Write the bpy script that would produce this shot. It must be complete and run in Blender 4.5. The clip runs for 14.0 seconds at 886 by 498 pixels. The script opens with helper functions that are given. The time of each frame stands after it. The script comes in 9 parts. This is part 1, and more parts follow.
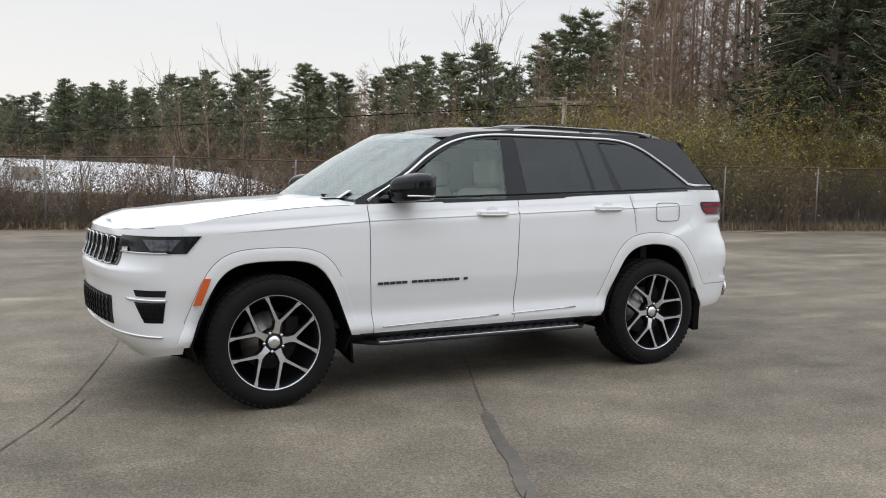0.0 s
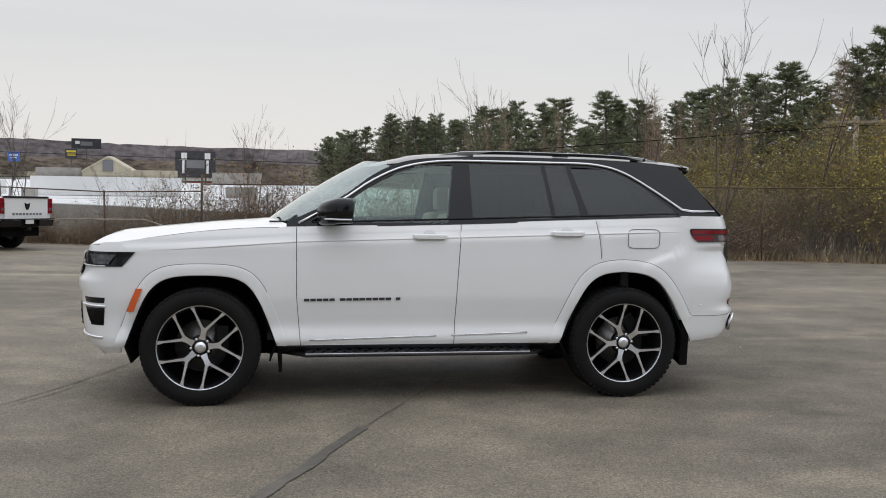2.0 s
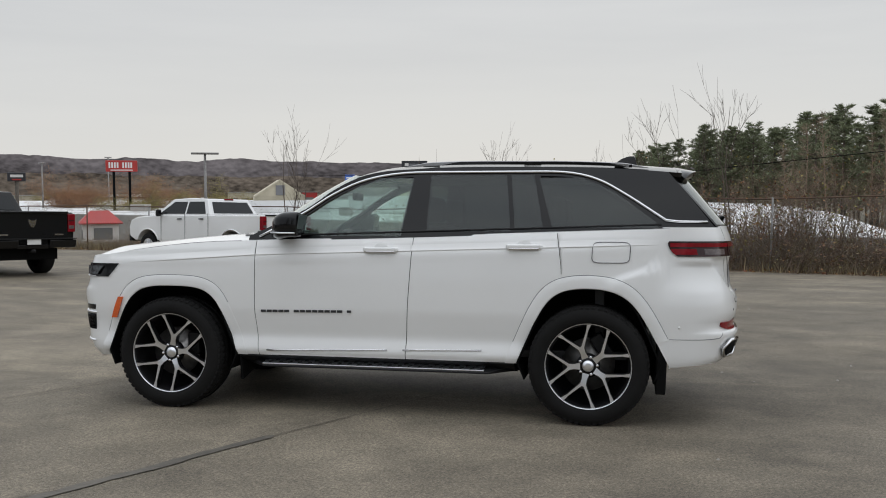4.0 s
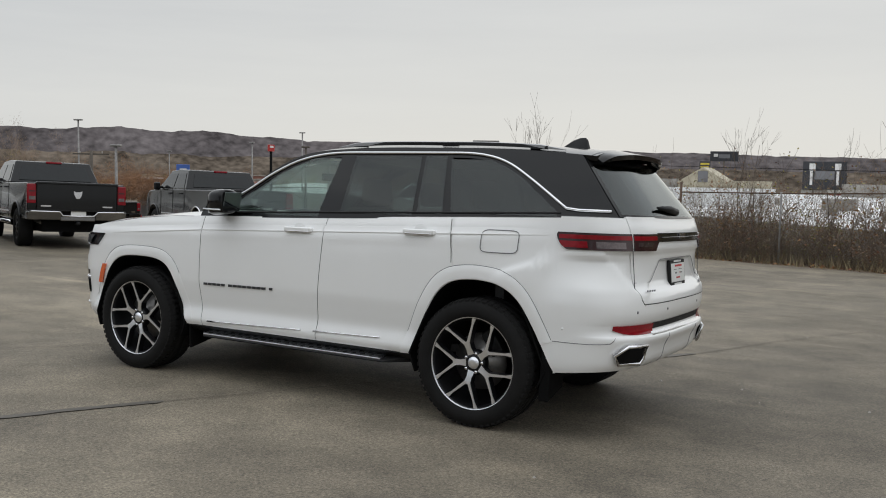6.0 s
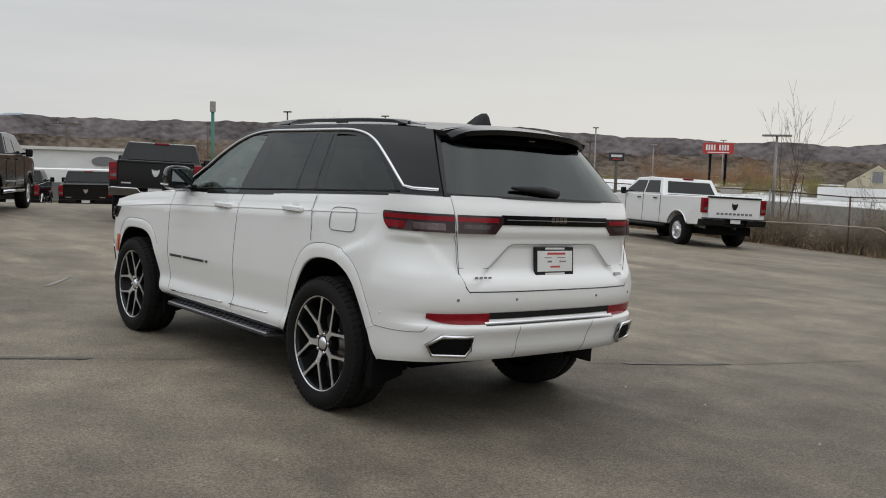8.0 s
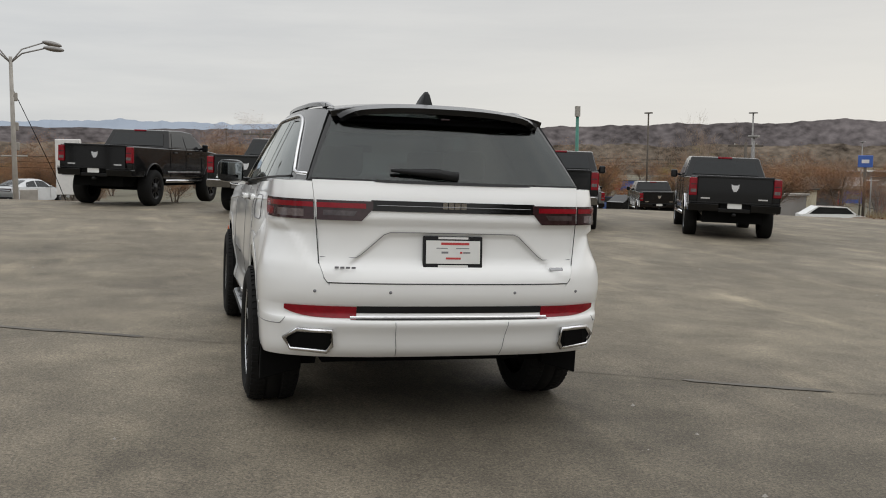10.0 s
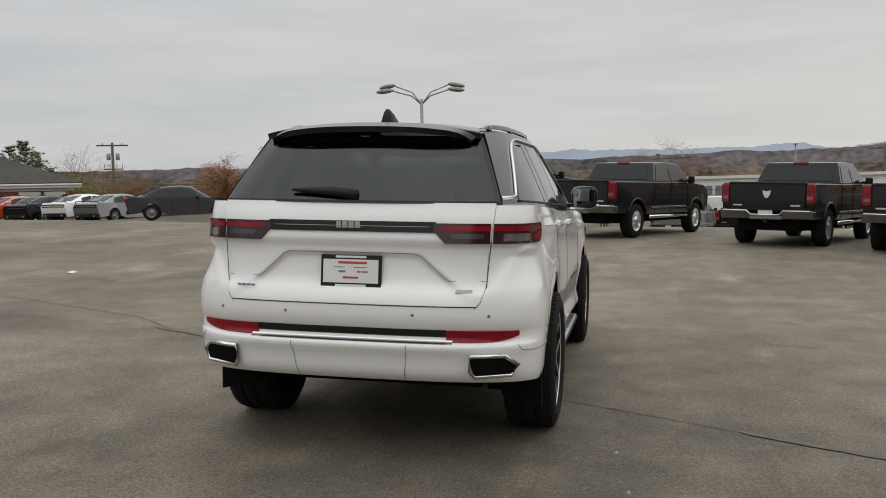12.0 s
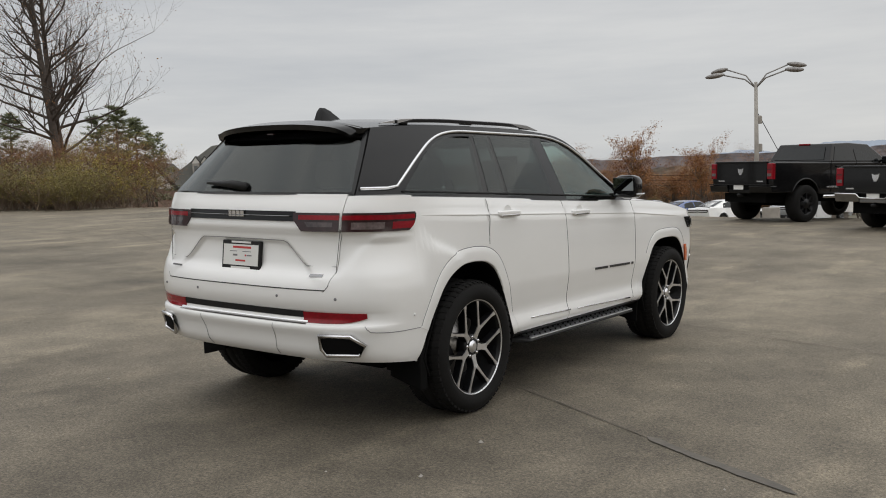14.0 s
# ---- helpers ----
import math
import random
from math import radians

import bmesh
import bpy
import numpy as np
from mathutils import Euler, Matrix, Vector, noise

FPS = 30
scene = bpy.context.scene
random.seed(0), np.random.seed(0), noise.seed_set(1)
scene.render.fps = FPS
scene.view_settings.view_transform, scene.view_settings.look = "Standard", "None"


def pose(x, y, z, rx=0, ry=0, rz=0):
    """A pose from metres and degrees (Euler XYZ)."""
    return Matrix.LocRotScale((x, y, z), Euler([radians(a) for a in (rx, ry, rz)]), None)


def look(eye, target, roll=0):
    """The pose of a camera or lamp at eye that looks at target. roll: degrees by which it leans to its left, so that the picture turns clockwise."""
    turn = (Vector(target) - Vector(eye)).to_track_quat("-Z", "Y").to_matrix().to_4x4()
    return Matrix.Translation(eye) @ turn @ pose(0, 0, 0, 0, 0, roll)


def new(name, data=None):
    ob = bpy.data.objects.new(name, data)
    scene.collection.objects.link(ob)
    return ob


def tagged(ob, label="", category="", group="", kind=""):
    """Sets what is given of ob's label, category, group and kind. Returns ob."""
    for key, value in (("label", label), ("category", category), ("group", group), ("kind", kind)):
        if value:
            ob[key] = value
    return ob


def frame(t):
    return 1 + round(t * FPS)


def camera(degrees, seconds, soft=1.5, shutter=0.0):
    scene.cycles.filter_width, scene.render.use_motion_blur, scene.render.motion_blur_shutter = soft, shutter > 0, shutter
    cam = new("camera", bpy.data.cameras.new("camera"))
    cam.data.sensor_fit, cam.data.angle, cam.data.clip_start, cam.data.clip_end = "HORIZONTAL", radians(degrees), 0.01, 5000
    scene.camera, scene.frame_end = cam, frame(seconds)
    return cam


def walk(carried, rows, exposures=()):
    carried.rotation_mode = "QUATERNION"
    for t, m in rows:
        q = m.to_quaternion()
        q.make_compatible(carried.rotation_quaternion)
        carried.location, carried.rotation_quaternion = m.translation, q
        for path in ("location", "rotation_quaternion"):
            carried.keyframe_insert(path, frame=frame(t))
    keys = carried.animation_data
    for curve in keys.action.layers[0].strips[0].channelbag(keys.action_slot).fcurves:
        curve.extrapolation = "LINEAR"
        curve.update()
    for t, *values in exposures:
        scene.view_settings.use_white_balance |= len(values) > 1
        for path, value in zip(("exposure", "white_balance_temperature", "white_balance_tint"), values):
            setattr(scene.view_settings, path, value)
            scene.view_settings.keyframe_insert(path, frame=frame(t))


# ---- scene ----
cam = camera(52.3, 14.0, 1.0)
TILT = pose(0, 0, 0, -2.0, 0, 0)
PATH = [
    (0, (-3.239, -6.017, 1.352), (-2.25, -4.284, 1.207), 0.6),
    (0.5, (-2.698, -6.385, 1.346), (-1.855, -4.577, 1.201), 0.5),
    (1, (-2.107, -6.671, 1.356), (-1.493, -4.772, 1.228), 0.8),
    (1.5, (-1.509, -6.915, 1.37), (-1.033, -4.976, 1.26), 0.7),
    (2, (-0.888, -7.103, 1.367), (-0.556, -5.133, 1.273), 0.8),
    (2.2, (-0.614, -7.133, 1.387), (-0.365, -5.15, 1.303), 1.1),
    (4.3, (2.032, -6.793, 1.371), (1.562, -4.85, 1.308), 0.4),
    (4.5, (2.288, -6.685, 1.387), (1.753, -4.759, 1.32), 0.7),
    (5, (2.909, -6.413, 1.39), (2.201, -4.544, 1.314), 1.2),
    (5.5, (3.478, -6.087, 1.378), (2.626, -4.279, 1.287), 1.6),
    (6, (4.07, -5.749, 1.373), (3.058, -4.027, 1.271), 2.0),
    (6.5, (4.611, -5.32, 1.373), (3.433, -3.709, 1.255), 2.2),
    (7, (5.129, -4.862, 1.37), (3.824, -3.352, 1.244), 2.3),
    (7.5, (5.6, -4.375, 1.384), (4.189, -2.964, 1.25), 2.8),
    (8, (6.0, -3.824, 1.385), (4.471, -2.543, 1.243), 3.2),
    (8.2, (6.154, -3.593, 1.399), (4.574, -2.374, 1.252), 3.3),
    (10.3, (6.884, -0.897, 1.412), (4.939, -0.471, 1.229), 2.1),
    (10.5, (6.889, -0.614, 1.439), (4.928, -0.27, 1.25), 2.0),
    (11, (6.872, 0.083, 1.434), (4.882, 0.177, 1.253), 1.5),
    (11.5, (6.831, 0.764, 1.426), (4.846, 0.574, 1.268), 0.6),
    (12, (6.756, 1.392, 1.424), (4.805, 0.976, 1.28), 0.6),
    (12.5, (6.668, 2.042, 1.432), (4.767, 1.438, 1.291), 0.6),
    (13, (6.477, 2.671, 1.428), (4.64, 1.893, 1.29), 0.5),
    (13.5, (6.226, 3.331, 1.431), (4.482, 2.363, 1.284), 0.5),
    (14, (5.881, 3.932, 1.436), (4.272, 2.756, 1.269), -0.3),
]
walk(cam, [(t, TILT @ look(e, g, r)) for t, e, g, r in PATH], [(0, 0.11, 6400, 10), (2.0, -0.12, 6400, 10), (4.5, -0.23, 6450, 8), (6.5, -0.18, 6530, 7.5), (8.0, -0.20, 6600, 8), (10.5, -0.06, 6830, 8.5), (12.5, -0.24, 6850, 9), (14.0, -0.14, 6850, 9)])

# ---- world and sun ----
world = bpy.data.worlds.new("overcast_sky")
scene.world = world
world.use_nodes = True
wn, wl = world.node_tree.nodes, world.node_tree.links
wn.clear()
w_out = wn.new("ShaderNodeOutputWorld")
w_bg = wn.new("ShaderNodeBackground")
w_sky = wn.new("ShaderNodeTexSky")
w_sky.sky_type = "NISHITA"
w_sky.sun_disc = False
SUN_EL, SUN_AZ = radians(66), radians(36)
w_sky.sun_elevation, w_sky.sun_rotation = SUN_EL, SUN_AZ
w_tc = wn.new("ShaderNodeTexCoord")
w_map = wn.new("ShaderNodeMapping")
w_map.inputs["Scale"].default_value = (0.8, 0.8, 7.0)
wl.new(w_tc.outputs["Generated"], w_map.inputs["Vector"])
w_noise = wn.new("ShaderNodeTexNoise")
w_noise.inputs["Scale"].default_value = 2.2
w_noise.inputs["Detail"].default_value = 7.0
w_noise.inputs["Roughness"].default_value = 0.58
wl.new(w_map.outputs["Vector"], w_noise.inputs["Vector"])
w_cloud = wn.new("ShaderNodeValToRGB")
w_cloud.color_ramp.elements[0].position, w_cloud.color_ramp.elements[0].color = 0.34, (5.65, 5.95, 6.5, 1)
w_cloud.color_ramp.elements[1].position, w_cloud.color_ramp.elements[1].color = 0.66, (7.25, 7.45, 7.8, 1)
wl.new(w_noise.outputs["Fac"], w_cloud.inputs["Fac"])
# the cloud deck thins to a warm pale band near the horizon on the far side of the fence
w_sep = wn.new("ShaderNodeSeparateXYZ")
wl.new(w_tc.outputs["Generated"], w_sep.inputs["Vector"])
w_dot = wn.new("ShaderNodeVectorMath")
w_dot.operation = "DOT_PRODUCT"
w_dot.inputs[1].default_value = (-0.1, 0.995, 0.0)
wl.new(w_tc.outputs["Generated"], w_dot.inputs[0])
w_side = wn.new("ShaderNodeMapRange")
w_side.inputs["From Min"].default_value, w_side.inputs["From Max"].default_value = -0.2, 1.0
wl.new(w_dot.outputs["Value"], w_side.inputs["Value"])
w_low = wn.new("ShaderNodeMapRange")
w_low.inputs["From Min"].default_value, w_low.inputs["From Max"].default_value = 0.45, 0.02
wl.new(w_sep.outputs["Z"], w_low.inputs["Value"])
w_mul = wn.new("ShaderNodeMath")
w_mul.operation = "MULTIPLY"
wl.new(w_side.outputs["Result"], w_mul.inputs[0])
wl.new(w_low.outputs["Result"], w_mul.inputs[1])
w_warm = wn.new("ShaderNodeMixRGB")
w_warm.inputs["Color2"].default_value = (9.0, 8.7, 8.3, 1)
wl.new(w_mul.outputs["Value"], w_warm.inputs["Fac"])
wl.new(w_cloud.outputs["Color"], w_warm.inputs["Color1"])
w_mix = wn.new("ShaderNodeMixRGB")
w_mix.inputs["Fac"].default_value = 0.93
wl.new(w_sky.outputs["Color"], w_mix.inputs["Color1"])
wl.new(w_warm.outputs["Color"], w_mix.inputs["Color2"])
# an overcast deck is brighter overhead than at the horizon
w_up = wn.new("ShaderNodeMapRange")
w_up.inputs["From Min"].default_value, w_up.inputs["From Max"].default_value = 0.22, 1.0
w_up.inputs["To Min"].default_value, w_up.inputs["To Max"].default_value = 1.0, 2.15
wl.new(w_sep.outputs["Z"], w_up.inputs["Value"])
w_deck = wn.new("ShaderNodeVectorMath")
w_deck.operation = "SCALE"
wl.new(w_mix.outputs["Color"], w_deck.inputs[0])
wl.new(w_up.outputs["Result"], w_deck.inputs["Scale"])
wl.new(w_deck.outputs["Vector"], w_bg.inputs["Color"])
w_bg.inputs["Strength"].default_value = 0.1
wl.new(w_bg.outputs["Background"], w_out.inputs["Surface"])

sun = new("sun", bpy.data.lights.new("sun", "SUN"))
sun.data.energy, sun.data.angle, sun.data.color = 0.8, radians(150), (1.0, 0.97, 0.93)
sun.matrix_world = look((0, 0, 40), (-10, -14, 0))

# ---- materials ----
def mat(name, color, rough=0.6, metal=0.0, var=0.15, scale=8.0, bump=0.0, bump_scale=60.0, coat=0.0, per_object=0.0, emit=0.0, spec=0.5, island=0.0):
    """A surface with colour varied at two scales and a fine relief."""
    m = bpy.data.materials.new(name)
    m.use_nodes = True
    n, l = m.node_tree.nodes, m.node_tree.links
    b = n["Principled BSDF"]
    b.inputs["Roughness"].default_value, b.inputs["Metallic"].default_value = rough, metal
    b.inputs["Coat Weight"].default_value, b.inputs["Coat Roughness"].default_value = coat, 0.04
    b.inputs["Specular IOR Level"].default_value = spec
    tc = n.new("ShaderNodeTexCoord")
    src = tc.outputs["Object"]
    dark = tuple(c * (1 - var) for c in color)
    light = tuple(min(1, c * (1 + var)) for c in color)
    if var > 0:
        big, small, mix = n.new("ShaderNodeTexNoise"), n.new("ShaderNodeTexNoise"), n.new("ShaderNodeMath")
        big.inputs["Scale"].default_value, small.inputs["Scale"].default_value = scale * 0.13, scale
        big.inputs["Detail"].default_value = small.inputs["Detail"].default_value = 6
        mix.operation = "MULTIPLY_ADD"
        mix.inputs[1].default_value = 0.5
        half = n.new("ShaderNodeMath")
        half.operation = "MULTIPLY"
        half.inputs[1].default_value = 0.5
        for t in (big, small):
            l.new(src, t.inputs["Vector"])
        l.new(small.outputs["Fac"], half.inputs[0])
        l.new(big.outputs["Fac"], mix.inputs[0])
        l.new(half.outputs["Value"], mix.inputs[2])
        ramp = n.new("ShaderNodeValToRGB")
        ramp.color_ramp.elements[0].position, ramp.color_ramp.elements[0].color = 0.36, (*dark, 1)
        ramp.color_ramp.elements[1].position, ramp.color_ramp.elements[1].color = 0.64, (*light, 1)
        l.new(mix.outputs["Value"], ramp.inputs["Fac"])
        out = ramp.outputs["Color"]
        if per_object > 0 or island > 0:
            oi = n.new("ShaderNodeObjectInfo") if per_object > 0 else n.new("ShaderNodeNewGeometry")
            hs = n.new("ShaderNodeHueSaturation")
            mr = n.new("ShaderNodeMapRange")
            k = max(per_object, island)
            mr.inputs["To Min"].default_value, mr.inputs["To Max"].default_value = 1 - k, 1 + k
            l.new(oi.outputs["Random"] if per_object > 0 else oi.outputs["Random Per Island"], mr.inputs["Value"])
            l.new(mr.outputs["Result"], hs.inputs["Value"])
            mh = n.new("ShaderNodeMapRange")
            mh.inputs["To Min"].default_value, mh.inputs["To Max"].default_value = 0.5 - 0.06 * k, 0.5 + 0.06 * k
            l.new(oi.outputs["Random"] if per_object > 0 else oi.outputs["Random Per Island"], mh.inputs["Value"])
            l.new(mh.outputs["Result"], hs.inputs["Hue"])
            l.new(out, hs.inputs["Color"])
            out = hs.outputs["Color"]
        l.new(out, b.inputs["Base Color"])
        if rough > 0.3 and metal < 0.5:
            rr = n.new("ShaderNodeMapRange")
            rr.inputs["To Min"].default_value, rr.inputs["To Max"].default_value = max(0.05, rough - 0.12), min(1, rough + 0.12)
            l.new(small.outputs["Fac"], rr.inputs["Value"])
            l.new(rr.outputs["Result"], b.inputs["Roughness"])
    else:
        b.inputs["Base Color"].default_value = (*color, 1)
    if bump > 0:
        t = n.new("ShaderNodeTexNoise")
        t.inputs["Scale"].default_value, t.inputs["Detail"].default_value = bump_scale, 4
        l.new(src, t.inputs["Vector"])
        bp = n.new("ShaderNodeBump")
        bp.inputs["Strength"].default_value, bp.inputs["Distance"].default_value = bump, 0.01
        l.new(t.outputs["Fac"], bp.inputs["Height"])
        l.new(bp.outputs["Normal"], b.inputs["Normal"])
    if emit > 0:
        b.inputs["Emission Color"].default_value = (*color, 1)
        b.inputs["Emission Strength"].default_value = emit
    return m


def glass(name, tint, clear, ior=1.52):
    """Thin glazing: a glossy skin over a tinted view through it."""
    m = bpy.data.materials.new(name)
    m.use_nodes = True
    n, l = m.node_tree.nodes, m.node_tree.links
    n.clear()
    out = n.new("ShaderNodeOutputMaterial")
    see = n.new("ShaderNodeBsdfTransparent")
    see.inputs["Color"].default_value = (*[c * clear for c in tint], 1)
    shine = n.new("ShaderNodeBsdfGlossy")
    shine.inputs["Roughness"].default_value = 0.02
    shine.inputs["Color"].default_value = (0.9, 0.93, 0.92, 1)
    lw = n.new("ShaderNodeLayerWeight")
    lw.inputs["Blend"].default_value = 0.5
    fifth = n.new("ShaderNodeMath")
    fifth.operation = "POWER"
    fifth.inputs[1].default_value = 5.0
    l.new(lw.outputs["Facing"], fifth.inputs[0])
    straight = ((ior - 1) / (ior + 1)) ** 2
    fr = n.new("ShaderNodeMath")
    fr.operation = "MULTIPLY_ADD"
    fr.inputs[1].default_value, fr.inputs[2].default_value = 1 - straight, straight
    l.new(fifth.outputs["Value"], fr.inputs[0])
    mx = n.new("ShaderNodeMixShader")
    l.new(fr.outputs["Value"], mx.inputs["Fac"])
    l.new(see.outputs["BSDF"], mx.inputs[1])
    l.new(shine.outputs["BSDF"], mx.inputs[2])
    l.new(mx.outputs["Shader"], out.inputs["Surface"])
    return m


def asphalt_material():
    """Worn grey parking-lot asphalt: fine stones, broad stains, pale scuffs and darker patches."""
    m = bpy.data.materials.new("worn_asphalt")
    m.use_nodes = True
    n, l = m.node_tree.nodes, m.node_tree.links
    b = n["Principled BSDF"]
    tc = n.new("ShaderNodeTexCoord")
    src = tc.outputs["Object"]

    def noise_tex(scale, detail, rough=0.55, vec=None):
        t = n.new("ShaderNodeTexNoise")
        t.inputs["Scale"].default_value, t.inputs["Detail"].default_value, t.inputs["Roughness"].default_value = scale, detail, rough
        l.new(vec or src, t.inputs["Vector"])
        return t.outputs["Fac"]

    def ramp(fac, p0, c0, p1, c1):
        r = n.new("ShaderNodeValToRGB")
        r.color_ramp.elements[0].position, r.color_ramp.elements[0].color = p0, (*c0, 1)
        r.color_ramp.elements[1].position, r.color_ramp.elements[1].color = p1, (*c1, 1)
        l.new(fac, r.inputs["Fac"])
        return r.outputs["Color"]

    def mixed(kind, fac, c1, c2):
        x = n.new("ShaderNodeMixRGB")
        x.blend_type = kind
        x.inputs["Fac"].default_value = fac
        l.new(c1, x.inputs["Color1"])
        l.new(c2, x.inputs["Color2"])
        return x.outputs["Color"]

    base = ramp(noise_tex(0.22, 5), 0.30, (0.142, 0.126, 0.101), 0.7, (0.238, 0.210, 0.168))
    mid = ramp(noise_tex(1.7, 6, 0.65), 0.3, (0.66, 0.66, 0.66), 0.70, (1.28, 1.27, 1.25))
    col = mixed("MULTIPLY", 0.8, base, mid)
    # drawn-out drainage streaks
    mp = n.new("ShaderNodeMapping")
    mp.inputs["Rotation"].default_value = (0, 0, 0.4)
    mp.inputs["Scale"].default_value = (0.25, 1.6, 1)
    l.new(src, mp.inputs["Vector"])
    streak = ramp(noise_tex(0.5, 3, 0.5, mp.outputs["Vector"]), 0.35, (0.80, 0.79, 0.78), 0.68, (1.20, 1.19, 1.16))
    col = mixed("MULTIPLY", 0.8, col, streak)
    grit = ramp(noise_tex(75, 5, 0.9), 0.38, (0.18, 0.18, 0.18), 0.64, (1.9, 1.87, 1.8))
    col = mixed("MULTIPLY", 0.62, col, grit)
    # worn pale smears, drawn out along the traffic
    mq = n.new("ShaderNodeMapping")
    mq.inputs["Rotation"].default_value = (0, 0, -0.25)
    mq.inputs["Scale"].default_value = (0.55, 1.9, 1)
    l.new(src, mq.inputs["Vector"])
    smear = ramp(noise_tex(0.6, 4, 0.6, mq.outputs["Vector"]), 0.56, (1, 1, 1), 0.70, (1.55, 1.53, 1.48))
    col = mixed("MULTIPLY", 0.8, col, smear)
    damp = ramp(noise_tex(0.35, 6, 0.7), 0.30, (0.62, 0.62, 0.63), 0.46, (1, 1, 1))
    col = mixed("MULTIPLY", 0.8, col, damp)
    # a broad darker area behind the car, with ragged edges
    gap = n.new("ShaderNodeVectorMath")
    gap.operation = "DISTANCE"
    gap.inputs[1].default_value = (3.2, 0.1, 0.0)
    span = n.new("ShaderNodeMapping")
    span.inputs["Scale"].default_value = (1.0, 0.55, 1.0)
    l.new(src, span.inputs["Vector"])
    l.new(span.outputs["Vector"], gap.inputs[0])
    wob = n.new("ShaderNodeMath")
    wob.operation = "MULTIPLY_ADD"
    wob.inputs[1].default_value = 3.2
    l.new(noise_tex(0.6, 5, 0.65), wob.inputs[0])
    l.new(gap.outputs["Value"], wob.inputs[2])
    reach = n.new("ShaderNodeMapRange")
    reach.inputs["From Min"].default_value, reach.inputs["From Max"].default_value = 2.4, 5.2
    l.new(wob.outputs["Value"], reach.inputs["Value"])
    dark_area = ramp(reach.outputs["Result"], 0.0, (0.74, 0.74, 0.75), 1.0, (1, 1, 1))
    col = mixed("MULTIPLY", 1.0, col, dark_area)
    # single stones of the aggregate, each with its own tone
    ag = n.new("ShaderNodeTexVoronoi")
    ag.inputs["Scale"].default_value = 90
    l.new(src, ag.inputs["Vector"])
    bw = n.new("ShaderNodeRGBToBW")
    l.new(ag.outputs["Color"], bw.inputs["Color"])
    stone = ramp(bw.outputs["Val"], 0.22, (0.5, 0.5, 0.5), 0.82, (1.65, 1.62, 1.55))
    col = mixed("MULTIPLY", 0.30, col, stone)
    # scattered pale stones
    v = n.new("ShaderNodeTexVoronoi")
    v.inputs["Scale"].default_value = 42
    l.new(src, v.inputs["Vector"])
    pale = ramp(v.outputs["Distance"], 0.06, (1, 1, 1), 0.16, (0, 0, 0))
    sel = ramp(noise_tex(14, 2), 0.5, (0, 0, 0), 0.62, (1, 1, 1))
    both = mixed("MULTIPLY", 1.0, pale, sel)
    x = n.new("ShaderNodeMixRGB")
    l.new(both, x.inputs["Fac"])
    l.new(col, x.inputs["Color1"])
    x.inputs["Color2"].default_value = (0.30, 0.28, 0.25, 1)
    l.new(x.outputs["Color"], b.inputs["Base Color"])
    rr = n.new("ShaderNodeMapRange")
    rr.inputs["To Min"].default_value, rr.inputs["To Max"].default_value = 0.58, 0.85
    b.inputs["Specular IOR Level"].default_value = 0.22
    l.new(noise_tex(0.5, 4), rr.inputs["Value"])
    l.new(rr.outputs["Result"], b.inputs["Roughness"])
    bp = n.new("ShaderNodeBump")
    bp.inputs["Strength"].default_value, bp.inputs["Distance"].default_value = 0.6, 0.006
    l.new(noise_tex(110, 4, 0.7), bp.inputs["Height"])
    l.new(bp.outputs["Normal"], b.inputs["Normal"])
    return m


ASPHALT = asphalt_material()
GAPLINE = mat("panel_gap", (0.045, 0.045, 0.047), 0.8, var=0.1)
WHITE = mat("white_car_paint", (0.85, 0.85, 0.84), 0.34, var=0.012, scale=3, coat=0.85, spec=0.3)
BLACK = mat("black_gloss_paint", (0.006, 0.006, 0.0065), 0.14, var=0.1, scale=3, coat=0.25, spec=0.22)
DARKGREY = mat("granite_car_paint", (0.010, 0.0105, 0.011), 0.14, var=0.08, scale=3, coat=0.3, spec=0.2)
PLASTIC = mat("black_plastic", (0.009, 0.009, 0.0097), 0.55, spec=0.3, var=0.2, scale=20, bump=0.15, bump_scale=300)
LINER = mat("wheel_housing_felt", (0.005, 0.005, 0.005), 0.9, var=0.2, spec=0.1)
RUBBER = mat("tyre_rubber", (0.011, 0.0107, 0.0105), 0.85, spec=0.2, var=0.25, scale=14, bump=0.2, bump_scale=180)
CHROME = mat("bright_chrome", (0.72, 0.72, 0.73), 0.12, metal=1.0, var=0.04, scale=6)
SATIN = mat("machined_aluminium", (0.84, 0.85, 0.88), 0.30, metal=1.0, var=0.06, scale=30)
MIRROR = mat("tinted_mirror", (0.22, 0.24, 0.25), 0.03, metal=1.0, var=0.0)
# darker chrome; on the truck bumpers its tone carries the reflected ground
DARKCHROME = mat("dark_and_shaded_chrome", (0.24, 0.24, 0.245), 0.20, metal=1.0, var=0.15, scale=5)
RAIL = mat("satin_rail", (0.38, 0.38, 0.385), 0.30, metal=1.0, var=0.05, scale=30)
RIMBLACK = mat("rim_black", (0.008, 0.008, 0.009), 0.35, var=0.1, coat=0.1, spec=0.25)
STEEL = mat("brake_steel", (0.30, 0.29, 0.28), 0.4, metal=1.0, var=0.2, scale=30)
PRIVACY = glass("privacy_glass", (0.8, 0.9, 0.88), 0.34, 1.62)
CLEAR = glass("clear_glass", (0.88, 0.97, 0.93), 0.94, 1.6)
SCREEN = glass("windscreen_glass", (0.9, 0.97, 0.95), 0.86, 2.4)
REDLENS = mat("red_lens", (0.23, 0.006, 0.013), 0.2, var=0.2, scale=40, coat=0.3, spec=0.2)
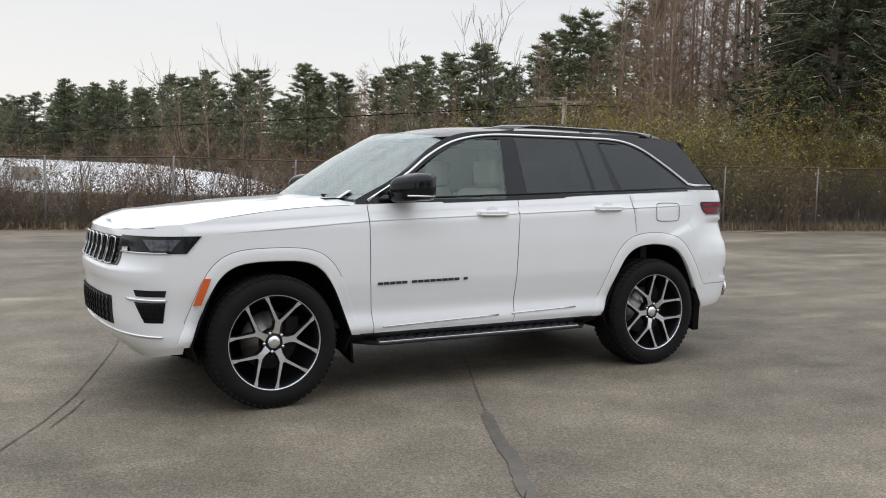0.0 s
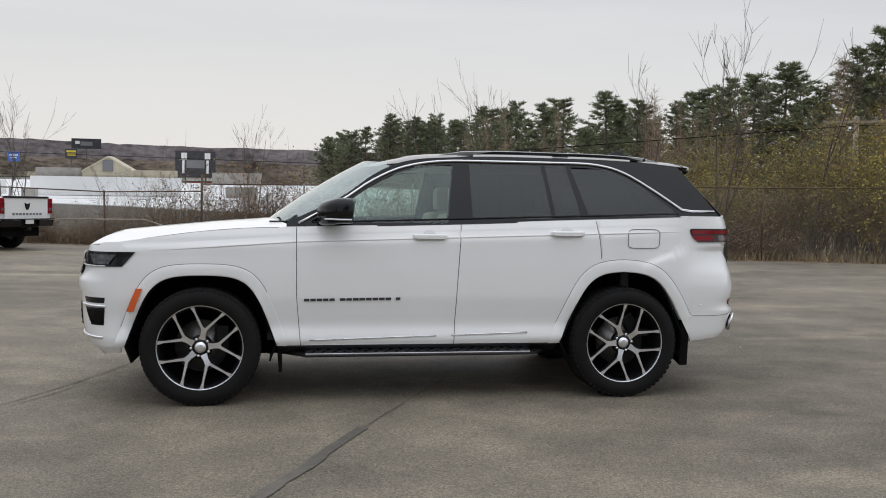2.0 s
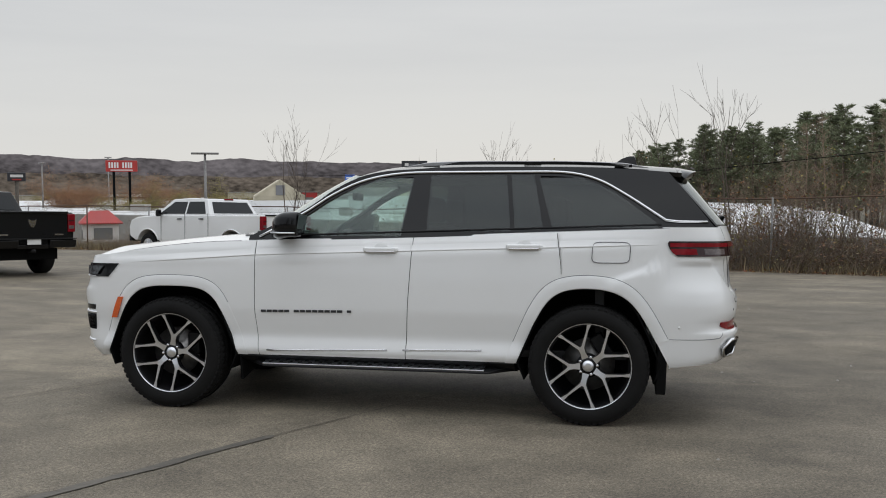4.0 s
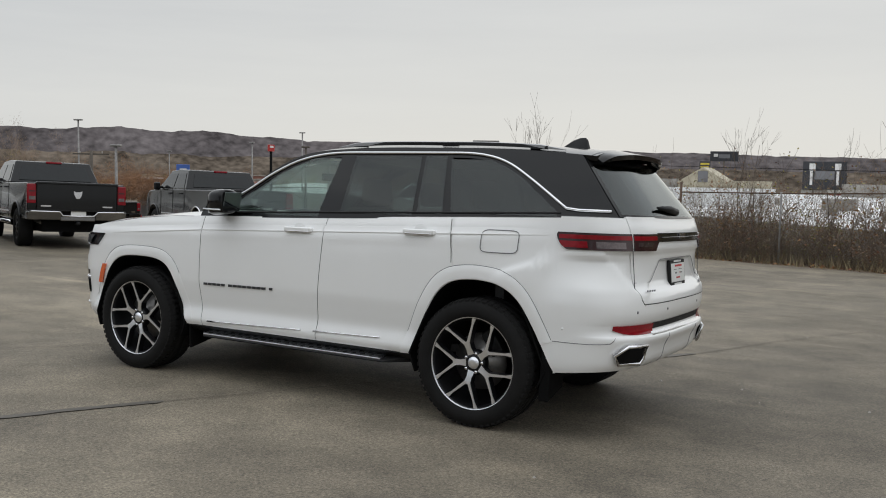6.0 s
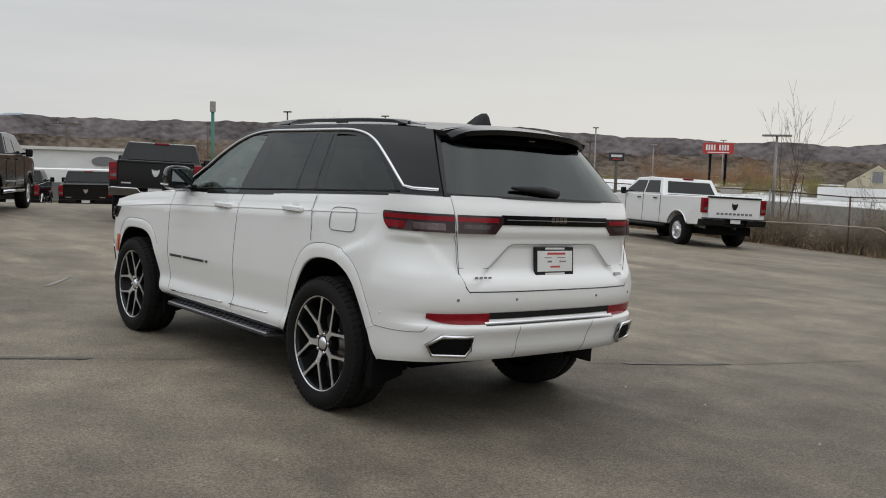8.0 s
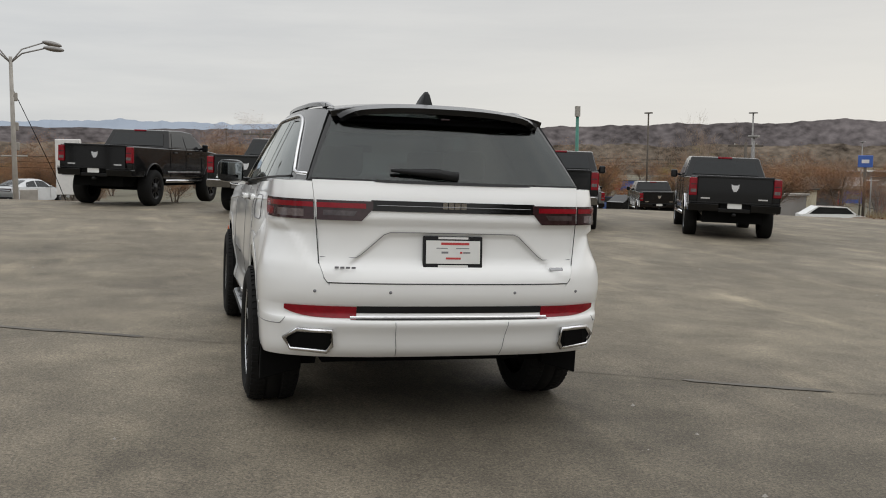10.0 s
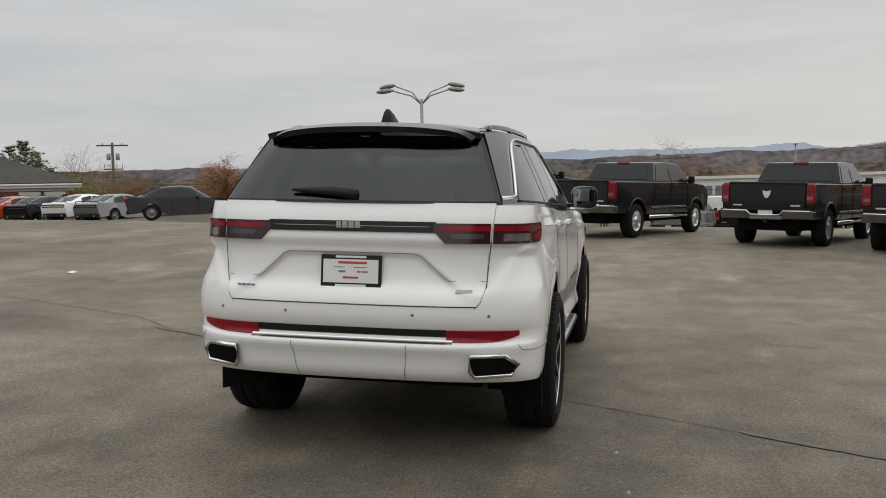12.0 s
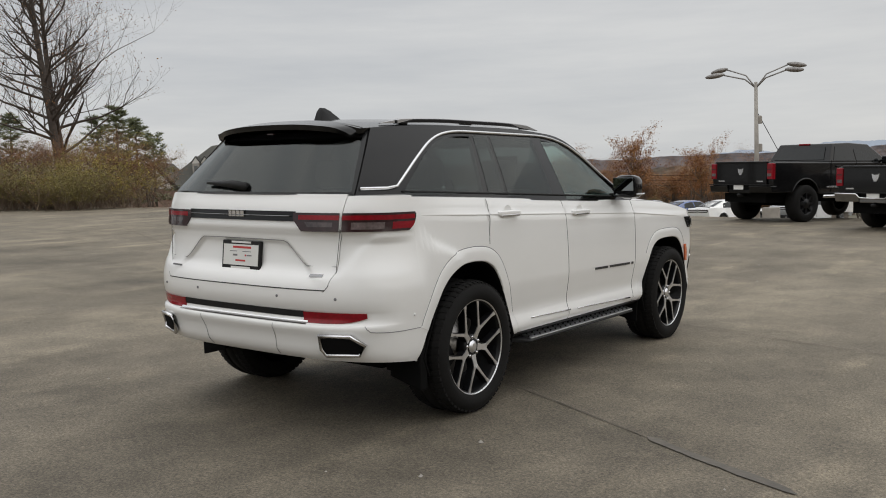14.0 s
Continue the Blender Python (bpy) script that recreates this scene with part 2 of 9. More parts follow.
SMOKE = mat("smoked_lens", (0.035, 0.016, 0.018), 0.12, var=0.3, scale=30, coat=0.3, spec=0.35)
LAMPCLEAR = mat("lamp_clear_lens", (0.13, 0.10, 0.10), 0.15, var=0.4, scale=40, coat=0.5)
LAMPGREY = mat("lamp_smoky_lens", (0.055, 0.038, 0.040), 0.15, var=0.45, scale=40, coat=0.5)
HEADLENS = mat("clear_headlamp_lens", (0.085, 0.09, 0.097), 0.18, metal=0.5, var=0.8, scale=45, coat=0.35)
LAMPDARK = mat("headlamp_dark", (0.010, 0.0105, 0.012), 0.14, var=0.3, coat=0.25, spec=0.25)
AMBER = mat("amber_lens", (0.75, 0.12, 0.02), 0.2, var=0.1, coat=1.0)
BADGE = mat("dark_badge", (0.05, 0.05, 0.055), 0.3, metal=0.4, var=0.1)
TAN = mat("tan_leather", (0.50, 0.42, 0.32), 0.5, var=0.1, scale=20, bump=0.1)
DASH = mat("dark_trim_vinyl", (0.03, 0.03, 0.032), 0.6, var=0.2)
PAPER = mat("plate_paper", (0.72, 0.72, 0.70), 0.5, var=0.04)
INK = mat("red_print", (0.5, 0.05, 0.05), 0.6, var=0.05)
GREYINK = mat("grey_print", (0.18, 0.18, 0.19), 0.6, var=0.05)
SEAL = mat("tar_crack_filler", (0.098, 0.087, 0.071), 0.7, var=0.3, scale=18, bump=0.4, bump_scale=40)
CRACK = mat("open_crack", (0.122, 0.106, 0.083), 0.95, var=0.3)
SCUFF = mat("pale_scuff", (0.21, 0.20, 0.18), 0.9, var=0.4, scale=30)
GALV = mat("galvanised_steel", (0.26, 0.25, 0.24), 0.55, metal=0.6, var=0.3, scale=12)
RUSTY = mat("rusted_steel", (0.13, 0.085, 0.06), 0.8, metal=0.3, var=0.4, scale=14)
BARK = mat("grey_bark", (0.13, 0.103, 0.083), 0.95, var=0.35, scale=6, bump=0.5, bump_scale=25)
DARKBARK = mat("dark_bark", (0.075, 0.060, 0.050), 0.95, var=0.35, scale=6, bump=0.5, bump_scale=25)
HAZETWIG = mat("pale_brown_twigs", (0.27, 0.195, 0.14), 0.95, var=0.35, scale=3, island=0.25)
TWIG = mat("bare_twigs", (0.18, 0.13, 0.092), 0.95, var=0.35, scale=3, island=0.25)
PALETWIG = mat("pale_bark", (0.36, 0.30, 0.24), 0.9, var=0.3, scale=4)
NEEDLE = mat("pine_needles", (0.205, 0.225, 0.130), 0.85, var=0.45, scale=0.5, island=0.3)
CEDARLEAF = mat("cedar_needles", (0.078, 0.092, 0.046), 0.9, var=0.45, scale=2.0, island=0.35)
YELLOWLEAF = mat("yellow_green_leaves", (0.36, 0.29, 0.06), 0.85, var=0.35, scale=1.2, island=0.25)
RUSTLEAF = mat("rust_orange_leaves", (0.31, 0.135, 0.05), 0.9, var=0.35, scale=3, island=0.3)
BROWNLEAF = mat("russet_leaves", (0.25, 0.125, 0.062), 0.9, var=0.4, scale=3, island=0.35)
OLIVELEAF = mat("olive_leaves", (0.235, 0.20, 0.068), 0.9, var=0.35, scale=1.2, island=0.25)
DRYGRASS = mat("dry_grass", (0.30, 0.235, 0.14), 0.95, var=0.35, scale=2, island=0.3)
SOIL = mat("leaf_littered_soil", (0.17, 0.125, 0.082), 0.95, var=0.5, scale=4, bump=0.6, bump_scale=12)
FIELD = mat("valley_ground", (0.105, 0.095, 0.062), 0.95, var=0.4, scale=0.15)
HILL = mat("wooded_hills", (0.110, 0.097, 0.097), 1.0, var=0.55, scale=0.11, spec=0.0)
SLOPEWOOD = mat("wooded_slope", (0.108, 0.088, 0.070), 1.0, var=0.7, scale=0.22, spec=0.0)
# the pale blue puts distance haze into the mountains' colour
HAZYHILL = mat("far_mountains_in_haze", (0.30, 0.34, 0.40), 1.0, var=0.08, scale=0.01, spec=0.0)
ROOFWHITE = mat("white_roof_membrane", (0.74, 0.74, 0.73), 0.8, var=0.10, scale=0.5)
CREAM = mat("cream_render", (0.50, 0.45, 0.34), 0.85, var=0.15, scale=1.0)
BRICK = mat("red_brick", (0.20, 0.085, 0.065), 0.9, var=0.25, scale=9)
MORTAR = mat("brick_mortar", (0.24, 0.16, 0.13), 0.95, var=0.2, scale=8)
SHINGLE = mat("dark_shingles", (0.056, 0.055, 0.046), 0.95, var=0.3, scale=3, bump=0.5, bump_scale=9)
TRIM = mat("white_trim_paint", (0.66, 0.64, 0.60), 0.6, var=0.08, scale=3)
PANE = mat("dark_pane", (0.16, 0.165, 0.165), 0.12, var=0.2, scale=2)
CONCRETE = mat("weathered_concrete", (0.34, 0.32, 0.29), 0.9, var=0.2, scale=3)
TOWN = mat("town_walls", (0.34, 0.32, 0.30), 0.9, var=0.2, scale=0.3, per_object=0.5)
SIGNRED = mat("red_sign_face", (0.42, 0.035, 0.03), 0.5, var=0.1)
SIGNBLUE = mat("blue_sign_face", (0.05, 0.12, 0.40), 0.5, var=0.1)
SIGNBLACK = mat("black_sign_face", (0.03, 0.03, 0.035), 0.5, var=0.2)
SIGNYELLOW = mat("yellow_sign_face", (0.55, 0.42, 0.05), 0.5, var=0.1)
SIGNWHITE = mat("white_sign_print", (0.72, 0.70, 0.68), 0.5, var=0.05)
GREENPOLE = mat("green_painted_steel", (0.03, 0.16, 0.12), 0.5, var=0.15)
WOODPOLE = mat("weathered_pole_wood", (0.10, 0.085, 0.07), 0.9, var=0.3, scale=5)
ORANGE = mat("orange_car_paint", (0.55, 0.07, 0.02), 0.25, var=0.05, coat=1.0)
RED = mat("red_car_paint", (0.42, 0.015, 0.03), 0.25, var=0.05, coat=1.0)
BLUE = mat("blue_car_paint", (0.03, 0.07, 0.22), 0.25, var=0.05, coat=1.0)
GREYPAINT = mat("mid_grey_car_paint", (0.16, 0.165, 0.17), 0.25, metal=0.3, var=0.05, coat=1.0)
SILVER = mat("silver_car_paint", (0.45, 0.46, 0.47), 0.25, metal=0.4, var=0.05, coat=1.0)

# ---- building helpers ----
def thing(name, m, label, category, group="", kind=""):
    e = new(name)
    e.empty_display_size = 0.2
    e.matrix_world = m
    return tagged(e, label, category, group, kind)


def mesh_of(name, verts, faces, material, smooth=False, mats=None, which=None):
    me = bpy.data.meshes.new(name)
    me.from_pydata([tuple(v) for v in verts], [], faces)
    for mm in (mats or [material]):
        me.materials.append(mm)
    if which:
        me.polygons.foreach_set("material_index", which)
    if smooth:
        me.polygons.foreach_set("use_smooth", [True] * len(me.polygons))
    me.update()
    return me


def link_part(name, me, parent, label="", m=None):
    ob = new(name, me)
    ob.parent = parent
    if m is not None:
        ob.matrix_local = m
    if label:
        ob["label"] = label
    return ob


def part(name, bm, material, parent, label="", smooth=False, m=None):
    """Links a bmesh as one mesh object under a thing or a part."""
    me = bpy.data.meshes.new(name)
    bmesh.ops.recalc_face_normals(bm, faces=bm.faces)
    for f in bm.faces:
        f.smooth = smooth
    bm.to_mesh(me)
    bm.free()
    me.materials.append(material)
    return link_part(name, me, parent, label, m)


def soft_edges(ob, width=0.01, segments=2):
    b = ob.modifiers.new("bevel", "BEVEL")
    b.width, b.segments, b.limit_method, b.angle_limit = width, segments, "ANGLE", radians(35)
    b.harden_normals = True
    for p in ob.data.polygons:
        p.use_smooth = True
    return ob


def thicken(ob, t, offset=-1):
    # crisp rim edges, so that a panel's shading runs flat up to its shut line
    bm = bmesh.new()
    bm.from_mesh(ob.data)
    for e in bm.edges:
        if e.is_boundary:
            e.smooth = False
    bm.to_mesh(ob.data)
    bm.free()
    s = ob.modifiers.new("solid", "SOLIDIFY")
    s.thickness, s.offset = t, offset
    return ob


def add_box(bm, c, s, rot=None):
    """A box of size s centred at c, turned by rot (a Matrix)."""
    m = Matrix.Translation(c) @ (rot.to_4x4() if rot else Matrix.Identity(4)) @ Matrix.Diagonal((*s, 1))
    bmesh.ops.create_cube(bm, size=1, matrix=m)
    return bm


def box(name, c, s, material, parent, label="", bevel=0.0, rot=None):
    ob = part(name, add_box(bmesh.new(), c, s, rot), material, parent, label)
    return soft_edges(ob, bevel) if bevel else ob


def grid_mesh(name, rows, material, flip=False, smooth=True):
    h, w = len(rows), len(rows[0])
    verts = [v for r in rows for v in r]
    faces = []
    for i in range(h - 1):
        for j in range(w - 1):
            q = (i * w + j, i * w + j + 1, (i + 1) * w + j + 1, (i + 1) * w + j)
            faces.append(q[::-1] if flip else q)
    return mesh_of(name, verts, faces, material, smooth)


def tube_data(points, radii, sides=6, verts=None, faces=None, cap=True):
    """Adds a tapered tube along points to verts and faces."""
    verts = [] if verts is None else verts
    faces = [] if faces is None else faces
    start = len(verts)
    pts = [Vector(p) for p in points]
    if not hasattr(radii, "__len__"):
        radii = [radii] * len(pts)
    for i, p in enumerate(pts):
        d = (pts[min(i + 1, len(pts) - 1)] - pts[max(i - 1, 0)]).normalized()
        a = d.cross((0, 0, 1)) if abs(d.z) < 0.95 else d.cross((1, 0, 0))
        a.normalize()
        b = d.cross(a)
        for k in range(sides):
            t = 2 * math.pi * k / sides
            verts.append(p + (a * math.cos(t) + b * math.sin(t)) * radii[i])
    for i in range(len(pts) - 1):
        for k in range(sides):
            k2 = (k + 1) % sides
            faces.append((start + i * sides + k, start + i * sides + k2, start + (i + 1) * sides + k2, start + (i + 1) * sides + k))
    if cap:
        faces.append(tuple(start + k for k in range(sides))[::-1])
        faces.append(tuple(start + (len(pts) - 1) * sides + k for k in range(sides)))
    return verts, faces


def tube(name, points, radii, material, parent, label="", sides=8):
    v, f = tube_data(points, radii, sides)
    return link_part(name, mesh_of(name, v, f, material, True), parent, label)


def lathe(name, profile, material, segments=48, axis="y"):
    """Turns (radius, offset) points round the y axis (or z)."""
    verts, faces = [], []
    for k in range(segments):
        t = 2 * math.pi * k / segments
        for r, o in profile:
            verts.append((r * math.cos(t), o, r * math.sin(t)) if axis == "y" else (r * math.cos(t), r * math.sin(t), o))
    w = len(profile)
    for k in range(segments):
        k2 = (k + 1) % segments
        for i in range(w - 1):
            faces.append((k * w + i, k * w + i + 1, k2 * w + i + 1, k2 * w + i))
    return mesh_of(name, verts, faces, material, True)


def table(*pairs):
    xs, ys = [p[0] for p in pairs], [p[1] for p in pairs]
    return lambda x: float(np.interp(x, xs, ys))


def smooth_table(*pairs):
    """A smooth curve through the pairs."""
    xs, ys = np.array([p[0] for p in pairs], float), np.array([p[1] for p in pairs], float)
    d = np.diff(ys) / np.diff(xs)
    m = np.r_[d[0], np.where(d[1:] * d[:-1] > 0, (d[1:] + d[:-1]) / 2, 0), d[-1]]

    def f(x):
        x = min(max(x, xs[0]), xs[-1])
        i = min(max(int(np.searchsorted(xs, x)) - 1, 0), len(xs) - 2)
        h = xs[i + 1] - xs[i]
        t = (x - xs[i]) / h
        return float((2 * t**3 - 3 * t**2 + 1) * ys[i] + (t**3 - 2 * t**2 + t) * h * m[i] + (-2 * t**3 + 3 * t**2) * ys[i + 1] + (t**3 - t**2) * h * m[i + 1])

    return f


def lin(a, b, t):
    return a + (b - a) * t

# ---- ground ----
# The lot under the car falls 2 degrees towards the fence; TILT takes the car's own level into the world.
LOT = [(48, 2.0), (-3.6, 20.5), (-22, 24.4), (-24.5, 15), (-22.5, 3), (-19.5, -4), (-18.8, -16), (-16.8, -20.5), (-14.2, -31), (-12, -48), (48, -48)]
SLOPE = math.tan(radians(2.0))
WEST = table((-60, -0.3), (-40, 0.1), (-30, 0.1), (-24, 0.3), (-19, -0.4), (-10, -1.5), (0, -1.6), (10, -1.3), (30, -2.4), (60, -4))


def lot_height(x, y):
    return -SLOPE * y + 0.012 * min(max(-x - 3, 0), 12) + 0.001 * max(0, y - 3)


def inside(poly, x, y):
    c = False
    for (x0, y0), (x1, y1) in zip(poly, poly[1:] + poly[:1]):
        if (y0 > y) != (y1 > y) and x < (x1 - x0) * (y - y0) / (y1 - y0) + x0:
            c = not c
    return c


def off_edge(poly, x, y):
    best = 1e9
    for (x0, y0), (x1, y1) in zip(poly, poly[1:] + poly[:1]):
        dx, dy = x1 - x0, y1 - y0
        t = min(1, max(0, ((x - x0) * dx + (y - y0) * dy) / (dx * dx + dy * dy)))
        best = min(best, math.hypot(x - x0 - t * dx, y - y0 - t * dy))
    return best


def step01(t):
    t = min(1, max(0, t))
    return t * t * (3 - 2 * t)


def ground_z(x, y):
    zl = lot_height(min(x, 48), max(min(y, 26), -45))
    if inside(LOT, x, y):
        return zl
    d = off_edge(LOT, x, y)
    north = y > 2 and x > -26 and y > 20.5 - 0.36 * (x + 3.6) - 3
    if north:
        wood = step01((x - 2) / 14)
        zo = lin(-2.9, -1.4, wood)
        near = lin(zl, zo, step01((d - 2.2) / 13))
        return lin(near, -6.5, step01((d - 25) / 90) * (1 - 0.6 * wood))
    zo = WEST(y) if x < 0 else zl
    near = lin(zl, zo, step01((d - 0.3) / (7 if y > -24 else 16)))
    return lin(near, -6.5, step01((d - 26) / 100))


def ground_sheet():
    near = np.arange(-48, 49, 1.0)
    far = np.cumsum(1.35 ** np.arange(1, 23) * 1.1)
    far = far[far < 4300]
    xs = np.r_[-48 - far[::-1], near, 48 + far]
    verts, faces, which = [], [], []
    for y in xs:
        for x in xs:
            verts.append((x, y, ground_z(x, y) - (0.03 if inside(LOT, x, y) else 0)))
    w = len(xs)
    for i in range(w - 1):
        for j in range(w - 1):
            faces.append((i * w + j, i * w + j + 1, (i + 1) * w + j + 1, (i + 1) * w + j))
            cx, cy = (xs[j] + xs[j + 1]) / 2, (xs[i] + xs[i + 1]) / 2
            if inside(LOT, cx, cy):
                which.append(0)
            elif off_edge(LOT, cx, cy) < 16 or (cx > 2 and 5 < cy < 130):
                which.append(1)
            else:
                which.append(2)
    ob = new("ground", mesh_of("ground", verts, faces, None, True, [SOIL, SOIL, FIELD], which))
    tagged(ob, "leaf-littered soil and dull valley grass round the lot", "ground", kind="structure")
    # the asphalt skin of the lot, with a broken edge
    edge = []
    for (x0, y0), (x1, y1) in zip(LOT, LOT[1:] + LOT[:1]):
        n = max(2, int(math.hypot(x1 - x0, y1 - y0) / 0.5))
        for k in range(n):
            t = k / n
            x, y = lin(x0, x1, t), lin(y0, y1, t)
            edge.append((x + 0.25 * noise.noise((x * 0.7, y * 0.7, 3)) + 0.1 * noise.noise((x * 3, y * 3, 5)), y + 0.25 * noise.noise((x * 0.7, y * 0.7, 9))))
    bm = bmesh.new()
    cells = {}
    for i in range(-26, 49):
        for j in range(-48, 27):
            if all(inside(LOT, i + a, j + b) for a in (0, 1) for b in (0, 1)) and off_edge(LOT, i + 0.5, j + 0.5) > 0.9:
                cells[i, j] = True
    # inner cells, then a skirt that runs out to the uneven edge
    vs = {}

    def vert(x, y, lift=0.012):
        k = (round(x, 3), round(y, 3))
        if k not in vs:
            vs[k] = bm.verts.new((x, y, ground_z(x, y) + lift))
        return vs[k]

    ring = {}
    for (i, j) in cells:
        q = [vert(i, j), vert(i + 1, j), vert(i + 1, j + 1), vert(i, j + 1)]
        bm.faces.new(q)
    bm.edges.ensure_lookup_table()
    border = [e for e in bm.edges if e.is_boundary]
    pts = np.array(edge)

    def outer(v):
        d = np.hypot(pts[:, 0] - v.co.x, pts[:, 1] - v.co.y)
        p = pts[int(d.argmin())]
        if v not in ring:
            ring[v] = bm.verts.new((p[0], p[1], lot_height(min(p[0], 48), p[1]) + 0.014))
        return ring[v]

    for e in border:
        a, b = e.verts
        oa, ob_ = outer(a), outer(b)
        try:
            bm.faces.new([a, b, ob_, oa])
        except ValueError:
            pass
    lot = part("parking_lot", bm, ASPHALT, None, smooth=True)
    tagged(lot, "worn grey asphalt parking lot with stains and cracks", "parking lot", kind="structure")
    return lot


lot = ground_sheet()


def on_lot(name, pts, width, material, label, lift=0.006, ragged=0.3, cat="crack"):
    """A thin sheet that lies along a line on the asphalt (crack filler, open crack, scuff)."""
    rows, n = [], 0
    line = [Vector((p[0], p[1])) for p in pts]
    dense = []
    for a, b in zip(line, line[1:]):
        k = max(2, int((b - a).length / 0.06))
        dense += [a.lerp(b, i / k) for i in range(k)]
    dense.append(line[-1])
    for i, p in enumerate(dense):
        d = (dense[min(i + 1, len(dense) - 1)] - dense[max(i - 1, 0)]).normalized()
        s = Vector((-d.y, d.x))
        wob = s * 0.5 * width * noise.noise((p.x * 2.3, p.y * 2.3, 1)) * ragged * 2
        w = width * (0.5 + ragged * 0.5 * noise.noise((p.x * 9, p.y * 9, 4)))
        if i in (0, len(dense) - 1):
            w *= 0.2
        r = []
        for sg in (-1, 1):
            q = p + wob + s * sg * w
            r.append((q.x, q.y, lot_height(q.x, q.y) + 0.012 + lift))
        rows.append(r)
    ob = new(name, grid_mesh(name, rows, material, flip=True))
    return tagged(ob, label, cat, kind="structure")

# ---- the white sport utility vehicle ----
# Car space: nose towards -x, its left side towards -y, wheels on z = 0.
belt = lambda x: 1.20 + 0.1 * (x + 0.89) / 3.0
plan_w = smooth_table((-2.0, 0.915), (-1.5, 0.945), (-0.9, 0.925), (0.0, 0.920), (0.9, 0.925), (1.5, 0.948), (2.0, 0.925))
side_d = smooth_table((0.30, -0.09), (0.38, -0.03), (0.43, -0.004), (0.47, -0.012), (0.53, -0.026), (0.62, -0.014), (0.74, 0.0), (0.92, -0.002), (1.06, -0.008), (1.135, -0.014), (1.165, -0.028), (1.20, -0.036), (1.25, -0.058), (1.30, -0.075))


tail_w = smooth_table((0.36, 0.895), (0.42, 0.925), (0.52, 0.938), (0.62, 0.944), (0.72, 0.951), (0.79, 0.953), (0.88, 0.940), (0.98, 0.918), (1.08, 0.904), (1.20, 0.896), (1.31, 0.882))


def S(x, z):
    """Half width of the body side."""
    q = z + (1.25 - belt(x)) * step01((z - 0.7) / 0.4)
    w = plan_w(x) + side_d(q)
    d = 1.105 + (x - 2.04) * 0.34 - z
    fold = 0.020 * step01(d / 0.018) * (1 - step01((d - 0.02) / 0.25)) * step01((x - 1.55) / 0.15) * (1 - step01((x - 1.90) / 0.10)) if 1.5 < x < 2.0 else 0.0
    return lin(w, tail_w(z), min(1, max(0, (x - 1.15) / 0.85)) ** 2) + fold


g_low = smooth_table((-0.95, 0.850), (0.0, 0.862), (1.0, 0.858), (1.5, 0.840), (2.0, 0.780), (2.3, 0.735))
g_top = smooth_table((-0.95, 0.60), (-0.1, 0.635), (0.5, 0.655), (1.0, 0.652), (1.5, 0.630), (2.0, 0.585), (2.3, 0.555))


def G(x, z):
    """Half width of the glasshouse."""
    t = (z - belt(x)) / (1.70 - belt(x))
    return lin(g_low(x), g_top(x), t) + 0.02 * t * (1 - t)


ROOFEDGE = smooth_table((-0.95, 1.215), (-0.5, 1.44), (-0.33, 1.565), (-0.12, 1.665), (0.3, 1.712), (1.17, 1.719), (1.75, 1.700), (2.2, 1.664))
CHROMELINE = smooth_table((-0.86, 1.215), (-0.52, 1.402), (-0.34, 1.523), (-0.10, 1.632), (0.35, 1.684), (1.17, 1.684), (1.42, 1.662), (1.56, 1.615), (1.71, 1.53), (1.98, 1.352))
nose_d = smooth_table((0.28, 0.16), (0.34, 0.22), (0.44, 0.32), (0.55, 0.345), (0.66, 0.348), (0.73, 0.354), (0.785, 0.372), (0.825, 0.372), (0.85, 0.350), (0.88, 0.332), (0.94, 0.318), (1.05, 0.295), (1.12, 0.25))
tail_d = smooth_table((0.38, 0.33), (0.42, 0.405), (0.46, 0.447), (0.53, 0.466), (0.57, 0.484), (0.600, 0.500), (0.620, 0.494), (0.635, 0.466), (0.685, 0.464), (0.705, 0.482), (0.80, 0.492), (0.83, 0.490), (0.89, 0.478), (0.94, 0.462), (1.05, 0.454), (1.10, 0.458), (1.15, 0.454), (1.24, 0.442), (1.31, 0.415))


def nose(phi, z, off=0.0):
    """The wrap of the front: phi from -90 (left side) to 90 degrees."""
    c, s = max(0, math.cos(phi)), math.sin(phi)
    e = 2 / 2.7
    w = S(-2.0, z)
    taper = max(0, (S(-1.97, z) - w) / 0.03) / w
    x = (nose_d(z) + off) * c**e
    return Vector((-2.0 - x, (w + off) * math.copysign(abs(s) ** e, s) * (1 - taper * x * s**4), z))


def tail(phi, z, off=0.0):
    c, s = max(0, math.cos(phi)), math.sin(phi)
    e = 2 / 3.15
    w = tail_w(z)
    taper = max(0, (S(1.97, z) - S(2.0, z)) / 0.03) / w
    x = (tail_d(z) + off) * c**e
    y = (w + off) * math.copysign(abs(s) ** e, s) * (1 - taper * x * s**4)
    # the panel between the lamps and the bumper shelf is drawn in, up to a fold on each corner
    fold = step01((lin(0.715, 0.86, (z - 0.90) / 0.21) - abs(y)) / 0.035) * step01((z - 0.86) / 0.05) * (1 - step01((z - 1.10) / 0.014))
    return Vector((2.0 + x - 0.022 * fold, y, z))


def nose_phi(y, z=0.8):
    return math.copysign(math.asin(min(1, (abs(y) / S(-2.0, z)) ** 1.35)), y)


def tail_phi(y, z=0.8):
    return math.copysign(math.asin(min(1, (abs(y) / tail_w(z)) ** 1.575)), y)


